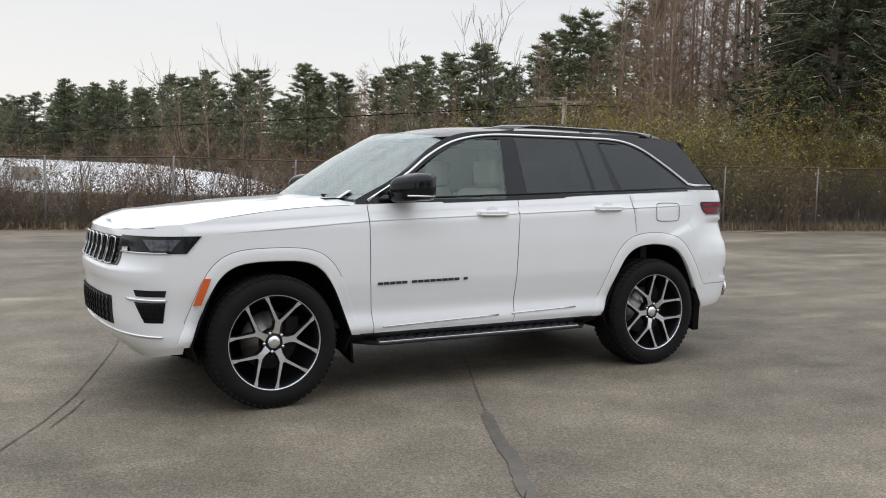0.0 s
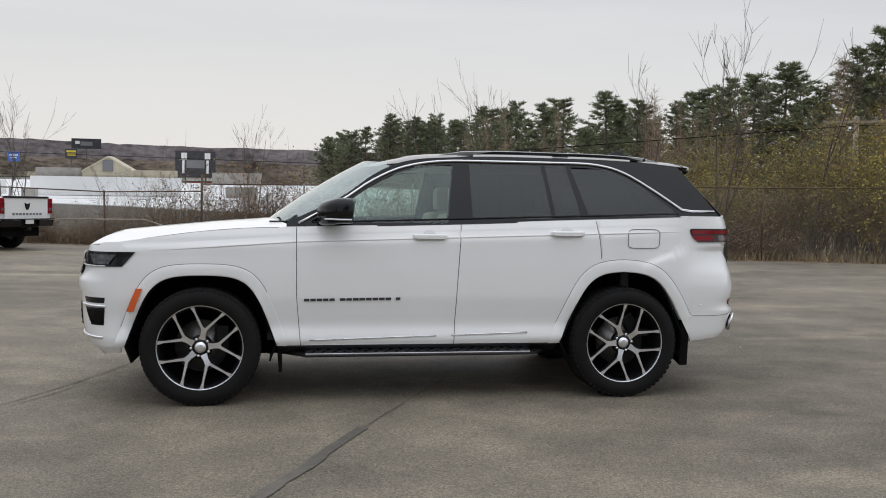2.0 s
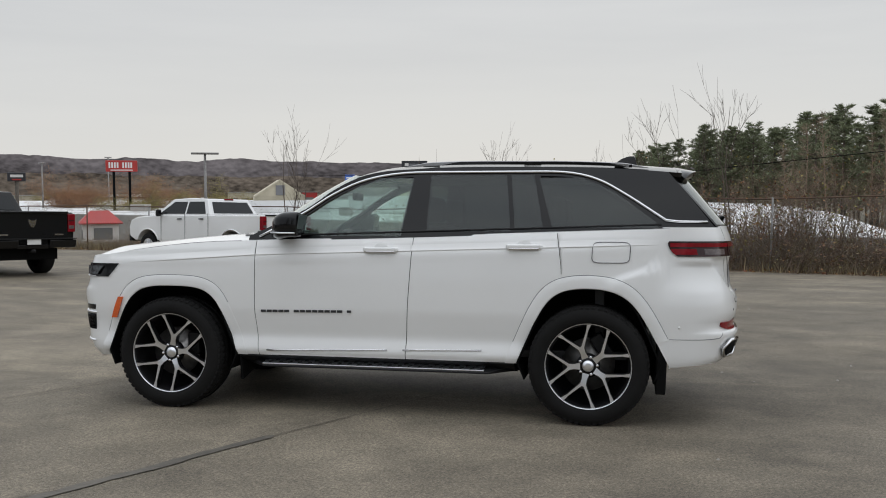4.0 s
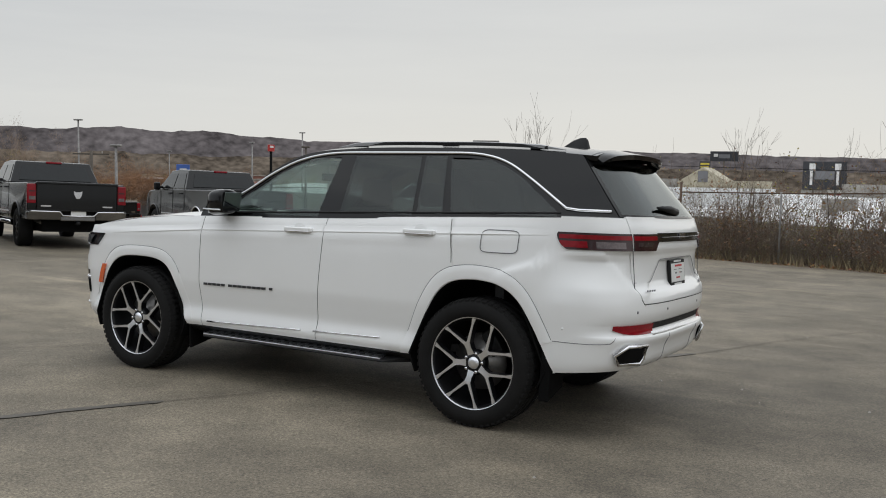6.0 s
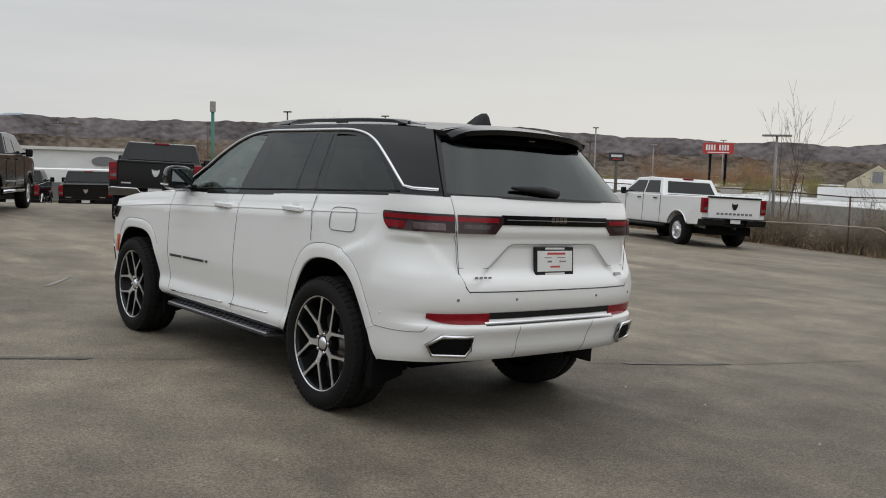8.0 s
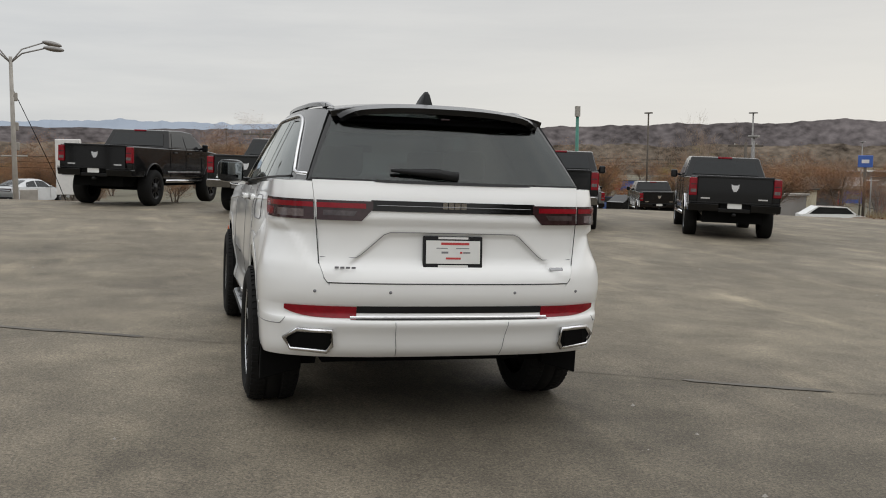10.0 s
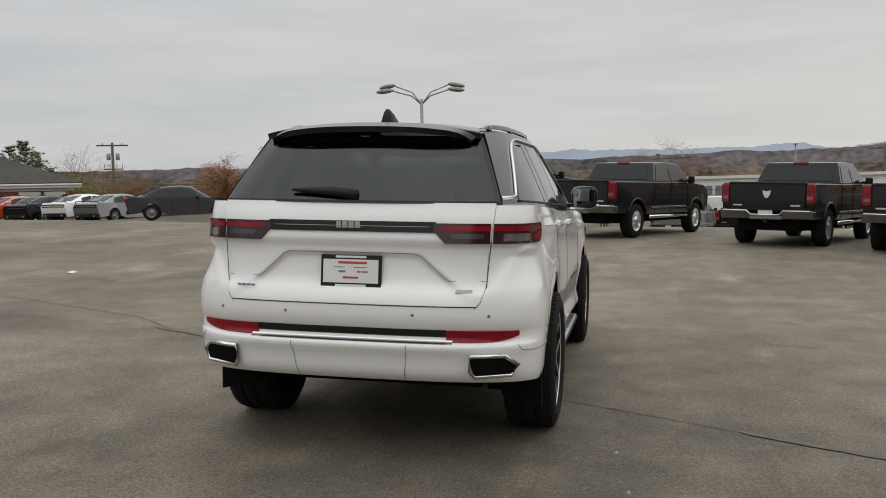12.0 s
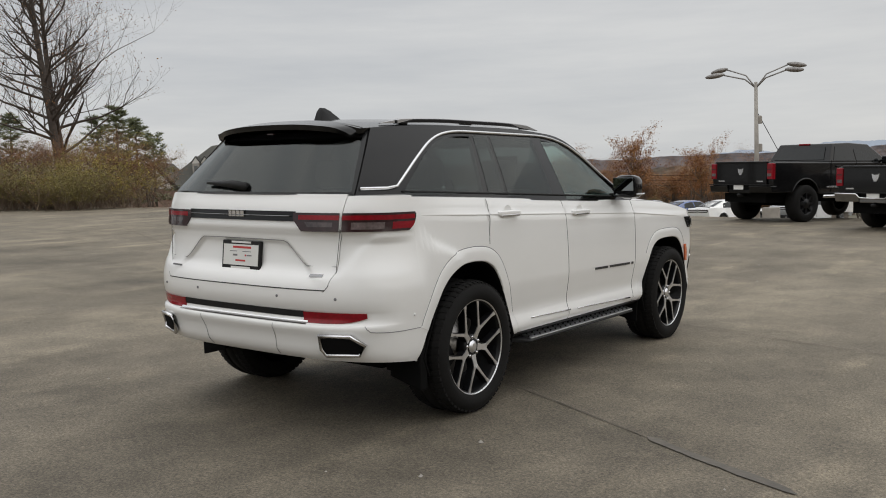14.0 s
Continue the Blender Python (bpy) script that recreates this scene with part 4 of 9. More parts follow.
    for i in range(41):
        v = i / 40
        row = []
        for j in range(33):
            u = j / 16 - 1
            xn = -2.0 - nose_d(1.06) * max(0, 1 - abs(u) ** 2.7) ** (1 / 2.7)
            xc = -1.045 + 0.19 * abs(u) ** 2.2
            x = lin(xc, xn, v)
            xs_ = max(x, -2.0)
            ze = z_edge(xs_)
            y = u * (S(xs_, ze) - 0.002)
            crown = (z_mid(x) - z_edge(xs_)) * (1 - abs(u) ** 2.2)
            ridge = 0.005 * math.exp(-((abs(u) - 0.62) / 0.14) ** 2)
            d = x - xn
            roll = 0.085 * max(0, 1 - d / 0.22) ** 2 * (1 - 0.75 * abs(u) ** 3)
            row.append(Vector((x, y, ze + crown + ridge * (1 - abs(u) ** 8) - roll)))
        rows.append(row)
    thicken(link_part("hood", grid_mesh("hood", rows, WHITE, flip=False), car, "white sculpted hood"), 0.015)
    for j0, j1, j2 in ((6, -1, -1), (26, 33, 1)):
        pts = [rows[40][j] for j in range(j0, j1, j2)] + [rows[i][0 if j2 < 0 else 32] for i in range(39, 3, -1)]
        surface_tube("hood_gap", [q + Vector((0, 0, 0.0008)) for q in pts], 0.0018, GREYINK, car, "thin hood shut line", 4)
    box("cowl", (-0.97, 0, 1.222), (0.14, 1.26, 0.03), PLASTIC, car, "black cowl panel")
    for wy in (-0.42, 0.12):
        tube("wiper", [(-0.99, wy + 0.5, 1.245), (-0.96, wy + 0.1, 1.252), (-0.985, wy - 0.1, 1.258)], [0.008, 0.008, 0.005], PLASTIC, car, "windscreen wiper", 6)
    # --- front fascia
    rows = []
    zs = [0.30, 0.34, 0.40, 0.47, 0.55, 0.62, 0.68, 0.73, 0.755, 0.78, 0.80, 0.815, 0.83, 0.845, 0.86, 0.88, 0.90, 0.95, 1.00, 1.045]
    for z in zs:
        row = []
        for i in range(81):
            phi = radians(90 * math.copysign(1 - (1 - abs(i / 40 - 1)) ** 1.7, i / 40 - 1))
            zz = z + (0.045 * abs(math.sin(phi)) ** 3 if z > 1.0 else 0) + (0.05 * abs(math.sin(phi)) ** 4 if z < 0.36 else 0)
            p = nose(phi, min(zz, 1.09))
            row.append(p)
        rows.append(row)
    thicken(link_part("front_bumper", grid_mesh("front_bumper", rows, WHITE, flip=True), car, "white front bumper and fascia"), 0.02)

    def nose_patch(y0, y1, z0, z1, off, n=14, m=5, slant=0.0):
        rows = []
        for j in range(m + 1):
            z = lin(z0, z1, j / m)
            rows.append([nose(nose_phi(lin(y0, y1, i / n) + slant * (j / m - 0.5), z), z, off) for i in range(n + 1)])
        return rows

    def nose_part(name, y0, y1, z0, z1, off, material, label="", slant=0.0, thick=0.012):
        return thicken(link_part(name, grid_mesh(name, nose_patch(y0, y1, z0, z1, off, slant=slant), material, flip=True), car, label), thick)

    nose_part("grille_panel", -0.60, 0.60, 0.850, 1.015, 0.004, BLACK, "gloss black grille panel")
    for k in range(7):
        c = (k - 3) * 0.152
        g = nose_part("grille_slot", c - 0.056, c + 0.056, 0.860, 1.006, 0.010, PLASTIC, "mesh grille slot")
        pts = [nose(nose_phi(c + dx, z), z, 0.016) for dx, z in ((-0.06, 0.860), (-0.062, 0.93), (-0.06, 1.004), (0, 1.010), (0.06, 1.004), (0.062, 0.93), (0.06, 0.860), (0, 0.854), (-0.06, 0.860))]
        surface_tube("slot_surround", pts, 0.0045, CHROME, car, "chrome slot surround", 6)
        for q in range(3):
            pts = [nose(nose_phi(c - 0.045 + 0.045 * q + (0.012 if i % 2 else -0.012), z), z, 0.014) for i, z in enumerate(np.linspace(0.866, 1.000, 9))]
            surface_tube("slot_mesh", pts, 0.004, BLACK, car, "", 4)
    for sg in (-1, 1):
        # headlamps reach round onto the fenders
        rows = []
        for j in range(6):
            z = lin(0.928, 1.026, j / 5)
            row = [nose(nose_phi(sg * lin(0.58, 0.90, i / 10), z), z, 0.008) for i in range(11)]
            tip = lin(-1.985, -1.90, j / 5)
            row += [Vector((lin(-2.0, tip, i / 3), sg * (S(lin(-2.0, tip, i / 3), z) + 0.008), z)) for i in range(1, 4)]
            rows.append(row)
        hl = thicken(link_part("headlamp", grid_mesh("headlamp", rows, LAMPDARK, flip=sg > 0), car, "dark glossy headlamp"), 0.01)
        rows = [[nose(radians(sg * lin(lin(66, 58, j / 3), lin(83, 89, j / 3), i / 8)), lin(0.945, 1.008, j / 3), 0.0195) for i in range(9)] for j in range(4)]
        thicken(link_part("lamp_lens", grid_mesh("lamp_lens", rows, HEADLENS, flip=sg > 0), hl, "clear lamp lens"), 0.004)
        rows = [[nose(radians(sg * lin(37, 43, i / 4)), z, 0.019) for i in range(5)] for z in np.linspace(0.938, 0.962, 3)]
        thicken(link_part("projector", grid_mesh("projector", rows, CHROME, flip=sg > 0), hl, "bright projector"), 0.004)
        pts = [nose(nose_phi(sg * lin(0.6, 0.9, i / 8), 0.93), 0.932, 0.011) for i in range(9)]
        surface_tube("lamp_strip", pts, 0.004, SATIN, hl, "bright lamp strip", 6)
        # fog lamp, side intake, chrome blade
        def corner_patch(p0, p1, q0, q1, z0, z1, off, n=10, m=6):
            return [[nose(radians(sg * lin(lin(p0, q0, j / m), lin(p1, q1, j / m), i / n)), lin(z0, z1, j / m), off) for i in range(n + 1)] for j in range(m + 1)]

        intake = thicken(link_part("intake", grid_mesh("intake", corner_patch(62, 78, 52, 79.5, 0.535, 0.652, 0.003), PLASTIC, flip=sg > 0), car, "black mesh side intake"), 0.006)
        for q in range(7):
            pts = []
            for i in range(9):
                z = lin(0.54, 0.648, i / 8)
                pts.append(nose(radians(sg * min(79, lin(63, 77, q / 6) + lin(0, -8, i / 8) * (1 - q / 6) + (1.2 if i % 2 else -1.2))), z, 0.005))
            surface_tube("intake_mesh", pts, 0.0045, BLACK, intake, "", 4)
        thicken(link_part("fog_lamp", grid_mesh("fog_lamp", corner_patch(54, 79, 52, 80, 0.686, 0.722, 0.004), LAMPDARK, flip=sg > 0), car, "slim fog lamp"), 0.006)
        pts = [nose(radians(sg * p), 0.668 - 0.004 * i / 13, 0.004 if 0 < i < 13 else -0.004) for i, p in enumerate(np.linspace(44, 80.5, 14))]
        surface_tube("fog_trim", pts, 0.0085, SATIN, car, "bright fog lamp trim", 6)
        pts = [nose(radians(sg * p), 0.468 - 0.012 * i / 15, 0.001 if i < 15 else -0.006) for i, p in enumerate(np.linspace(0, 76, 16))]
        surface_tube("lower_chrome", pts, 0.0075, SATIN, car, "bright lower bumper strip", 6)
        # amber marker
        rows = []
        for j in range(5):
            z = lin(0.632, 0.785, j / 4)
            row = []
            for i in range(4):
                x = lin(-1.955 + 0.06 * j / 4, -1.910 + 0.055 * j / 4, i / 3)
                row.append(Vector((x, sg * (S(max(x, -2.0), z) + 0.020), z)))
            rows.append(row)
        thicken(link_part("side_marker", grid_mesh("side_marker", rows, AMBER, flip=sg > 0), car, "orange side marker"), 0.012)
    nose_part("lower_grille", -0.50, 0.50, 0.50, 0.665, 0.005, PLASTIC, "black lower grille", thick=0.01)
    for q in range(12):
        y = -0.46 + q * 0.083
        surface_tube("grille_mesh", [nose(nose_phi(y + (0.03 if i % 2 else 0), z), z, 0.010) for i, z in enumerate(np.linspace(0.505, 0.658, 8))], 0.005, BLACK, car, "", 4)
    # badge plate on the hood nose
    box("hood_badge", (-2.245, 0, 1.085), (0.012, 0.10, 0.028), CHROME, car, "small chrome badge", 0.004, Matrix.Rotation(-0.7, 3, "Y"))
    # --- rear
    zs = [0.420, 0.430, 0.445, 0.47, 0.50, 0.54, 0.565, 0.585, 0.60, 0.61, 0.617, 0.622]
    turn = [math.copysign(1 - (1 - abs(i / 48 - 1)) ** 1.7, i / 48 - 1) for i in range(97)]
    rows = [[tail(math.pi / 2 * u, z - 0.025 * abs(u) ** 6 * max(0, (0.47 - z) / 0.05)) for u in turn] for z in zs]
    bumper = thicken(link_part("rear_bumper", grid_mesh("rear_bumper", rows, WHITE), car, "white rear bumper"), 0.02)

    rows = [[tail(tail_phi(0.632, z) * lin(-1, 1, i / 40), z) for i in range(41)] for z in (0.622, 0.635, 0.66, 0.685, 0.692, 0.705, 0.76, 0.79, 0.806)]
    thicken(link_part("bumper_top", grid_mesh("bumper_top", rows, WHITE), bumper, "white bumper top"), 0.01)
    for sg in (-1, 1):
        pts = [tail(sg * lin(math.pi / 2, tail_phi(0.86, 0.62), i / 8), 0.582 + 0.008 * (i / 8) ** 3, 0.0005) for i in range(9)] + [tail(sg * tail_phi(y, z), z, 0.0005) for y, z in ((0.853, 0.598), (0.845, 0.608), (0.835, 0.622))]
        surface_tube("bumper_seam", pts, 0.0022, GREYINK, bumper, "", 4)
        pts = [tail(sg * tail_phi(lin(0.0, 0.64, i / 12), 0.806), 0.808, 0.0005) for i in range(13)]
        pts += [tail(sg * tail_phi(y, z), z, 0.0005) for y, z in ((0.658, 0.83), (0.682, 0.90), (0.703, 1.13))]
        surface_tube("tailgate_gap", pts, 0.0024, GAPLINE, bumper, "dark shut line", 4)

    def in_recess(y, z):
        if 0.835 < z < 1.065:
            half = np.interp(z, [0.835, 0.93, 0.945, 1.06, 1.065], [0.62, 0.50, 0.48, 0.345, 0.34])
            soft = np.clip((half - abs(y)) / 0.018, 0, 1) * np.clip((1.062 - z) / 0.016, 0, 1) * np.clip((z - 0.82) / 0.1, 0, 1)
            return float(soft)
        return 0.0

    # tailgate with the recess for the plate
    rows = []
    zs = list(np.linspace(0.812, 0.93, 8)) + list(np.linspace(0.94, 1.07, 14)) + list(np.linspace(1.08, 1.316, 12))
    ys = np.linspace(-1, 1, 97)
    for z in zs:
        half = np.interp(z, [0.80, 0.83, 0.90, 1.14, 1.316], [0.63, 0.655, 0.678, 0.70, 0.715])
        row = []
        for u in ys:
            y = u * half
            p = tail(tail_phi(y, z), z, 0.002)
            p.x -= 0.020 * in_recess(y, z)
            row.append(p)
        rows.append(row)
    gate = thicken(link_part("tailgate", grid_mesh("tailgate", rows, WHITE), car, "white tailgate with a recess for the plate"), 0.02)
    for sg in (-1, 1):
        # corner panels beside the tailgate
        rows = []
        for z in [0.622, 0.635, 0.66, 0.685, 0.692, 0.705, 0.76, 0.79] + list(np.linspace(0.806, 1.10, 16)) + list(np.linspace(1.107, 1.306, 10)):
            half = np.interp(z, [0.80, 0.83, 0.90, 1.14, 1.316], [0.63, 0.655, 0.678, 0.70, 0.715]) + (0.004 if z > 0.805 else 0.0)
            a0 = tail_phi(half, z)
            rows.append([tail(sg * lin(a0, math.pi / 2, 1 - (1 - i / 26) ** 1.9), z) for i in range(27)])
        thicken(link_part("rear_corner", grid_mesh("rear_corner", rows, WHITE, flip=sg < 0), car, "white rear corner panel"), 0.02)
        # tail lamps
        for y0, y1, tip in ((0.42, 0.692, False), (0.708, 0.86, True)):
            rows = []
            for j in range(9):
                z = lin(1.118, 1.217, j / 8)
                lo = y0 + (0.055 * max(0, 1 - j / 5) if not tip else 0)
                row = [tail(sg * tail_phi(lin(lo, y1, i / 8), z), z, 0.010) for i in range(9)]
                if tip:
                    xt = (2.050, 2.032, 2.016, 2.006, 1.998, 1.992, 1.988, 1.986, 1.994)[j]
                    end = math.acos(((xt - 2.0) / tail_d(z)) ** 1.575) if xt > 2.0 else math.pi / 2
                    row = [tail(sg * lin(tail_phi(lo, z), end, i / 8), z, 0.010) for i in range(9)]
                    row += [Vector((lin(2.0, xt, i / 2), sg * (S(lin(2.0, xt, i / 2), z) + 0.010), z)) if xt < 2.0 else row[-1] + Vector((-0.0004 * i, 0, 0)) for i in range(1, 3)]
                rows.append(row)
            tl = thicken(link_part("tail_lamp", grid_mesh("tail_lamp", rows, SMOKE, flip=sg < 0), car, "smoked red tail lamp"), 0.02)
            w = len(rows[0])

            def inset(j0, j1, i0, i1):
                return [[v + Vector((0.0012, sg * 0.0012, 0)) for v in rows[j][i0:i1]] for j in range(j0, j1 + 1)]

            if tip:
                pieces = (("red_band", inset(5, 7, 0, w - 2), REDLENS, "red light band"), ("red_lens", inset(1, 4, w - 5, w - 2), REDLENS, "red side lens"), ("reversing_lens", inset(1, 4, 1, w - 5), LAMPCLEAR, "clear grey lower lens"))
            else:
                pieces = (("red_band", inset(5, 7, 1, w), REDLENS, "red light band"), ("reversing_lens", inset(2, 4, 2, w - 1), LAMPGREY, "smoky lower lens"))
            for nm, grid, mm, lab in pieces:
                thicken(link_part(nm, grid_mesh(nm, grid, mm, flip=sg < 0), tl, lab), 0.003)
        # reflectors low in the bumper
        rows = []
        for k in range(5):
            row = []
            for i in range(13):
                z = lin(lin(0.632, 0.664, (i / 12) ** 5), 0.688, k / 4)
                row.append(tail(sg * tail_phi(lin(0.49, 0.835, i / 12), z), z, 0.008))
            rows.append(row)
        thicken(link_part("reflector", grid_mesh("reflector", rows, REDLENS, flip=sg < 0), car, "red bumper reflector"), 0.012)
        # tailpipe surrounds
        hexa = [(0.60, 0.566), (0.765, 0.570), (0.822, 0.52), (0.79, 0.468), (0.620, 0.458), (0.60, 0.49)]
        ring = [tail(sg * tail_phi(y, z), z, 0.020) for y, z in hexa]
        surface_tube("tailpipe_surround", ring + ring[:2], 0.012, CHROME, car, "chrome tailpipe surround", 6)
        # a closed black face stands for the shade inside the tailpipe
        inner = [tail(sg * tail_phi(y, z), z, 0.014) for y, z in hexa]
        mid = sum((Vector(p) for p in inner), Vector()) / 6
        deep = [p.lerp(mid, 0.30) + Vector((0.012, sg * 0.004, 0)) for p in inner]
        link_part("tailpipe_shade", mesh_of("tailpipe_shade", inner + deep, [(i, (i + 1) % 6, 6 + (i + 1) % 6, 6 + i) for i in range(6)] + [(6, 7, 8, 9, 10, 11)], LINER), car, "black face in place of the shaded tailpipe hollow")
        # grey tubes drawn in place of shade along the recess creases, parking sensors
        pts = [tail(tail_phi(sg * y, z), z, 0.003) for y, z in ((0.675, 0.932), (0.50, 0.932), (0.47, 0.95), (0.36, 1.05), (0.33, 1.062), (0.2, 1.064), (0.0, 1.064))]
        surface_tube("crease_shade_line", pts, 0.0018, GREYINK, gate, "", 4)
        for y, z in ((0.33, 0.765), (0.70, 0.765)):
            p = tail(tail_phi(sg * y, z), z, 0.001)
            link_part("parking_sensor", lathe("parking_sensor", [(0, 0.003), (0.007, 0.002), (0.009, -0.004)], GREYINK, 12, "z"), bumper, "round parking sensor", Matrix.Translation(p) @ pose(0, 0, 0, 0, 90, 0))
        p = Vector((2.06, sg * (tail(sg * math.pi / 2 * 0.97, 0.66).y * sg + 0.001), 0.66))
        link_part("parking_sensor", lathe("parking_sensor", [(0, 0.003), (0.007, 0.002), (0.009, -0.004)], WHITE, 12, "z"), bumper, "round parking sensor", Matrix.Translation(p) @ pose(0, 0, 0, -90 * sg, 0, 0))
        pts = [tail(tail_phi(sg * y, z), z, 0.002) for y, z in ((lin(0.30, 0.28, k / 10), lin(0.615, 0.43, k / 10)) for k in range(11))]
        surface_tube("tow_cover_gap", pts, 0.0016, GREYINK, bumper, "", 4)
    # dark strip over the bumper chrome, chrome blade
    rows = [[tail(tail_phi(lin(-0.49, 0.49, i / 20), z), z, 0.006) for i in range(21)] for z in (0.656, 0.672, 0.690)]
    thicken(link_part("bumper_insert", grid_mesh("bumper_insert", rows, PLASTIC), car, "black bumper insert"), 0.01)
    rows = [[tail(tail_phi(lin(-0.52, 0.52, i / 20), z), z, 0.010) for i in range(21)] for z in (0.626, 0.633, 0.641)]
    thicken(link_part("bumper_chrome", grid_mesh("bumper_chrome", rows, CHROME), car, "chrome bumper blade"), 0.012)
    # light bar between the lamps and its badge
    rows = [[tail(tail_phi(lin(-0.43, 0.43, i / 24), z), z, 0.009) for i in range(25)] for z in (1.170, 1.186, 1.208, 1.223)]
    thicken(link_part("lamp_bar", grid_mesh("lamp_bar", rows, BLACK), gate, "gloss black bar between the lamps"), 0.012)
    surface_tube("bar_chrome", [tail(tail_phi(y, 1.198), 1.198, 0.018) for y in np.linspace(-0.40, 0.40, 20)], 0.0024, DARKCHROME, gate, "thin chrome line", 6)

    def on_tail(y0, z):
        def place(s):
            p = tail(tail_phi(y0 + s, z), z, 0.014)
            return p, Vector((0, 1, 0)), Vector((0, 0, 1)), Vector((1, 0, 0))
        return place

    bars_row("brand_badge", on_tail(-0.068, 1.204), [0.024, 0.028, 0.028, 0.028], 0.038, 0.005, CHROME, car, "chrome brand badge")
    bars_row("drive_badge", on_tail(-0.60, 0.885), [0.020, 0.020, 0.020, 0.020], 0.012, 0.007, GREYINK, car, "thin grey drive badge")
    rows = [[tail(tail_phi(lin(0.535, 0.615, i / 8), z), z, 0.005) for i in range(9)] for z in (0.879, 0.886, 0.893)]
    thicken(link_part("trim_badge", grid_mesh("trim_badge", rows, DARKCHROME), gate, "slim dark trim badge"), 0.004)
    # number plate in its dealer frame
    plate = link_part("number_plate", None, gate, "dealer paper plate in a black frame")
    plate.matrix_local = pose(2.438, 0, 0.968, 0, -5, 0)
    box("plate_frame", (-0.004, 0, 0), (0.020, 0.316, 0.162), PLASTIC, plate, "black plate frame", 0.004)
    box("plate_paper", (0.0065, 0, 0.0), (0.003, 0.288, 0.118), PAPER, plate, "white paper plate")
    for yy, zz, ww, hh, mm in ((0.01, 0.043, 0.15, 0.012, INK), (-0.06, 0.020, 0.06, 0.004, GREYINK), (0.05, 0.020, 0.07, 0.004, GREYINK), (-0.045, -0.002, 0.036, 0.010, GREYINK), (0.042, -0.002, 0.012, 0.010, INK), (0.072, -0.002, 0.038, 0.007, GREYINK), (0, -0.032, 0.08, 0.010, INK)):
        box("print_bar", (0.0085, yy, zz), (0.0014, ww, hh), mm, plate)
    for zz in (0.072, -0.072):
        box("frame_print", (0.0065, 0, zz), (0.0014, 0.16, 0.011), PAPER, plate)
    # backlight and its black frame
    rows, glassrows = [], []
    for j in range(15):
        t = j / 14
        z = lin(1.312, 1.66, t)
        row, grow = [], []
        for i in range(33):
            u = i / 16 - 1
            xc = lin(2.425, 2.135, t)
            w = G(lin(2.25, 2.12, t), z) - 0.002
            bow = lin(0.12, 0.115, t) * abs(u) ** 3.2
            row.append(Vector((xc - bow, u * w, z)))
            zg = lin(1.325, 1.625, t)
            xg = lin(2.425, 2.135, (zg - 1.312) / 0.348) + 0.005
            wg = lin(0.722, 0.588, t)
            ug = u * wg / (G(2.2, zg) - 0.002)
            grow.append(Vector((xg - lin(0.12, 0.115, t) * abs(ug) ** 3.2, u * wg, zg)))
        rows.append(row)
        glassrows.append(grow)
    # frame as a border round the glass
    left = [[rows[j][0].lerp(glassrows[j][0], k / 3) for k in range(4)] for j in range(15)]
    right = [[glassrows[j][-1].lerp(rows[j][-1], k / 3) for k in range(4)] for j in range(15)]
    for r in (left, right):
        thicken(link_part("backlight_frame", grid_mesh("backlight_frame", r, BLACK), gate, "gloss black backlight frame"), 0.02)
    low = [[rows[0][i].lerp(glassrows[0][i], k / 2) for i in range(33)] for k in range(3)]
    top = [[glassrows[-1][i].lerp(rows[-1][i], k / 2) for i in range(33)] for k in range(3)]
    for r in (low, top):
        thicken(link_part("backlight_frame", grid_mesh("backlight_frame", r, BLACK), gate, "gloss black backlight frame"), 0.02)
    thicken(link_part("backlight", grid_mesh("backlight", glassrows, PRIVACY), gate, "dark rear window"), 0.005)
    # roof spoiler over the backlight
    gap_rows = rows
    rows = []
    for j in range(6):
        t = j / 5
        row = []
        for i in range(33):
            u = i / 16 - 1
            w = lin(G(2.08, 1.67) - 0.004, 0.55, t)
            x = lin(2.06, 2.215 - 0.10 * abs(u) ** 4, t)
            ze = lin(ROOFEDGE(2.06), 1.662, t) + lin(0.056, 0.040, t) * (1 - abs(u) ** 2.6)
            row.append(Vector((x, u * w, ze + 0.004 - 0.03 * t * max(0, (abs(u) - 0.8) / 0.2) ** 2)))
        rows.append(row)
    thicken(link_part("roof_spoiler", grid_mesh("roof_spoiler", rows, BLACK, flip=True), gate, "gloss black roof spoiler"), 0.03)
    box("high_brake_lamp", (2.192, 0, 1.653), (0.02, 0.05, 0.010), SMOKE, gate, "slim high brake lamp", 0.004)
    for sg in (-1, 1):
        # shut line between the roof pillar and the tailgate
        edge = [gap_rows[j][0 if sg < 0 else -1] for j in range(15)]
        surface_tube("tailgate_gap", [Vector((q.x - 0.004, q.y + sg * 0.003, q.z)) for q in edge], 0.0035, LINER, gate, "dark shut line", 4)
        # shelf that closes the corner under the rear pillar
        outer_edge = [tail(sg * lin(tail_phi(0.70, 1.30), math.pi / 2, i / 12), 1.3055) for i in range(13)]
        inner_edge = [Vector((q.x - 0.02 - 0.05 * (i / 12) , q.y - sg * lin(0.02, 0.16, i / 12), 1.309)) for i, q in enumerate(outer_edge)]
        thicken(link_part("corner_shelf", grid_mesh("corner_shelf", [outer_edge, inner_edge], WHITE, flip=sg < 0), car), 0.008)
    tube("rear_wiper", [(2.405, 0.02, 1.350), (2.402, -0.10, 1.366), (2.395, -0.33, 1.374)], [0.026, 0.024, 0.008], PLASTIC, gate, "rear wiper", 8)
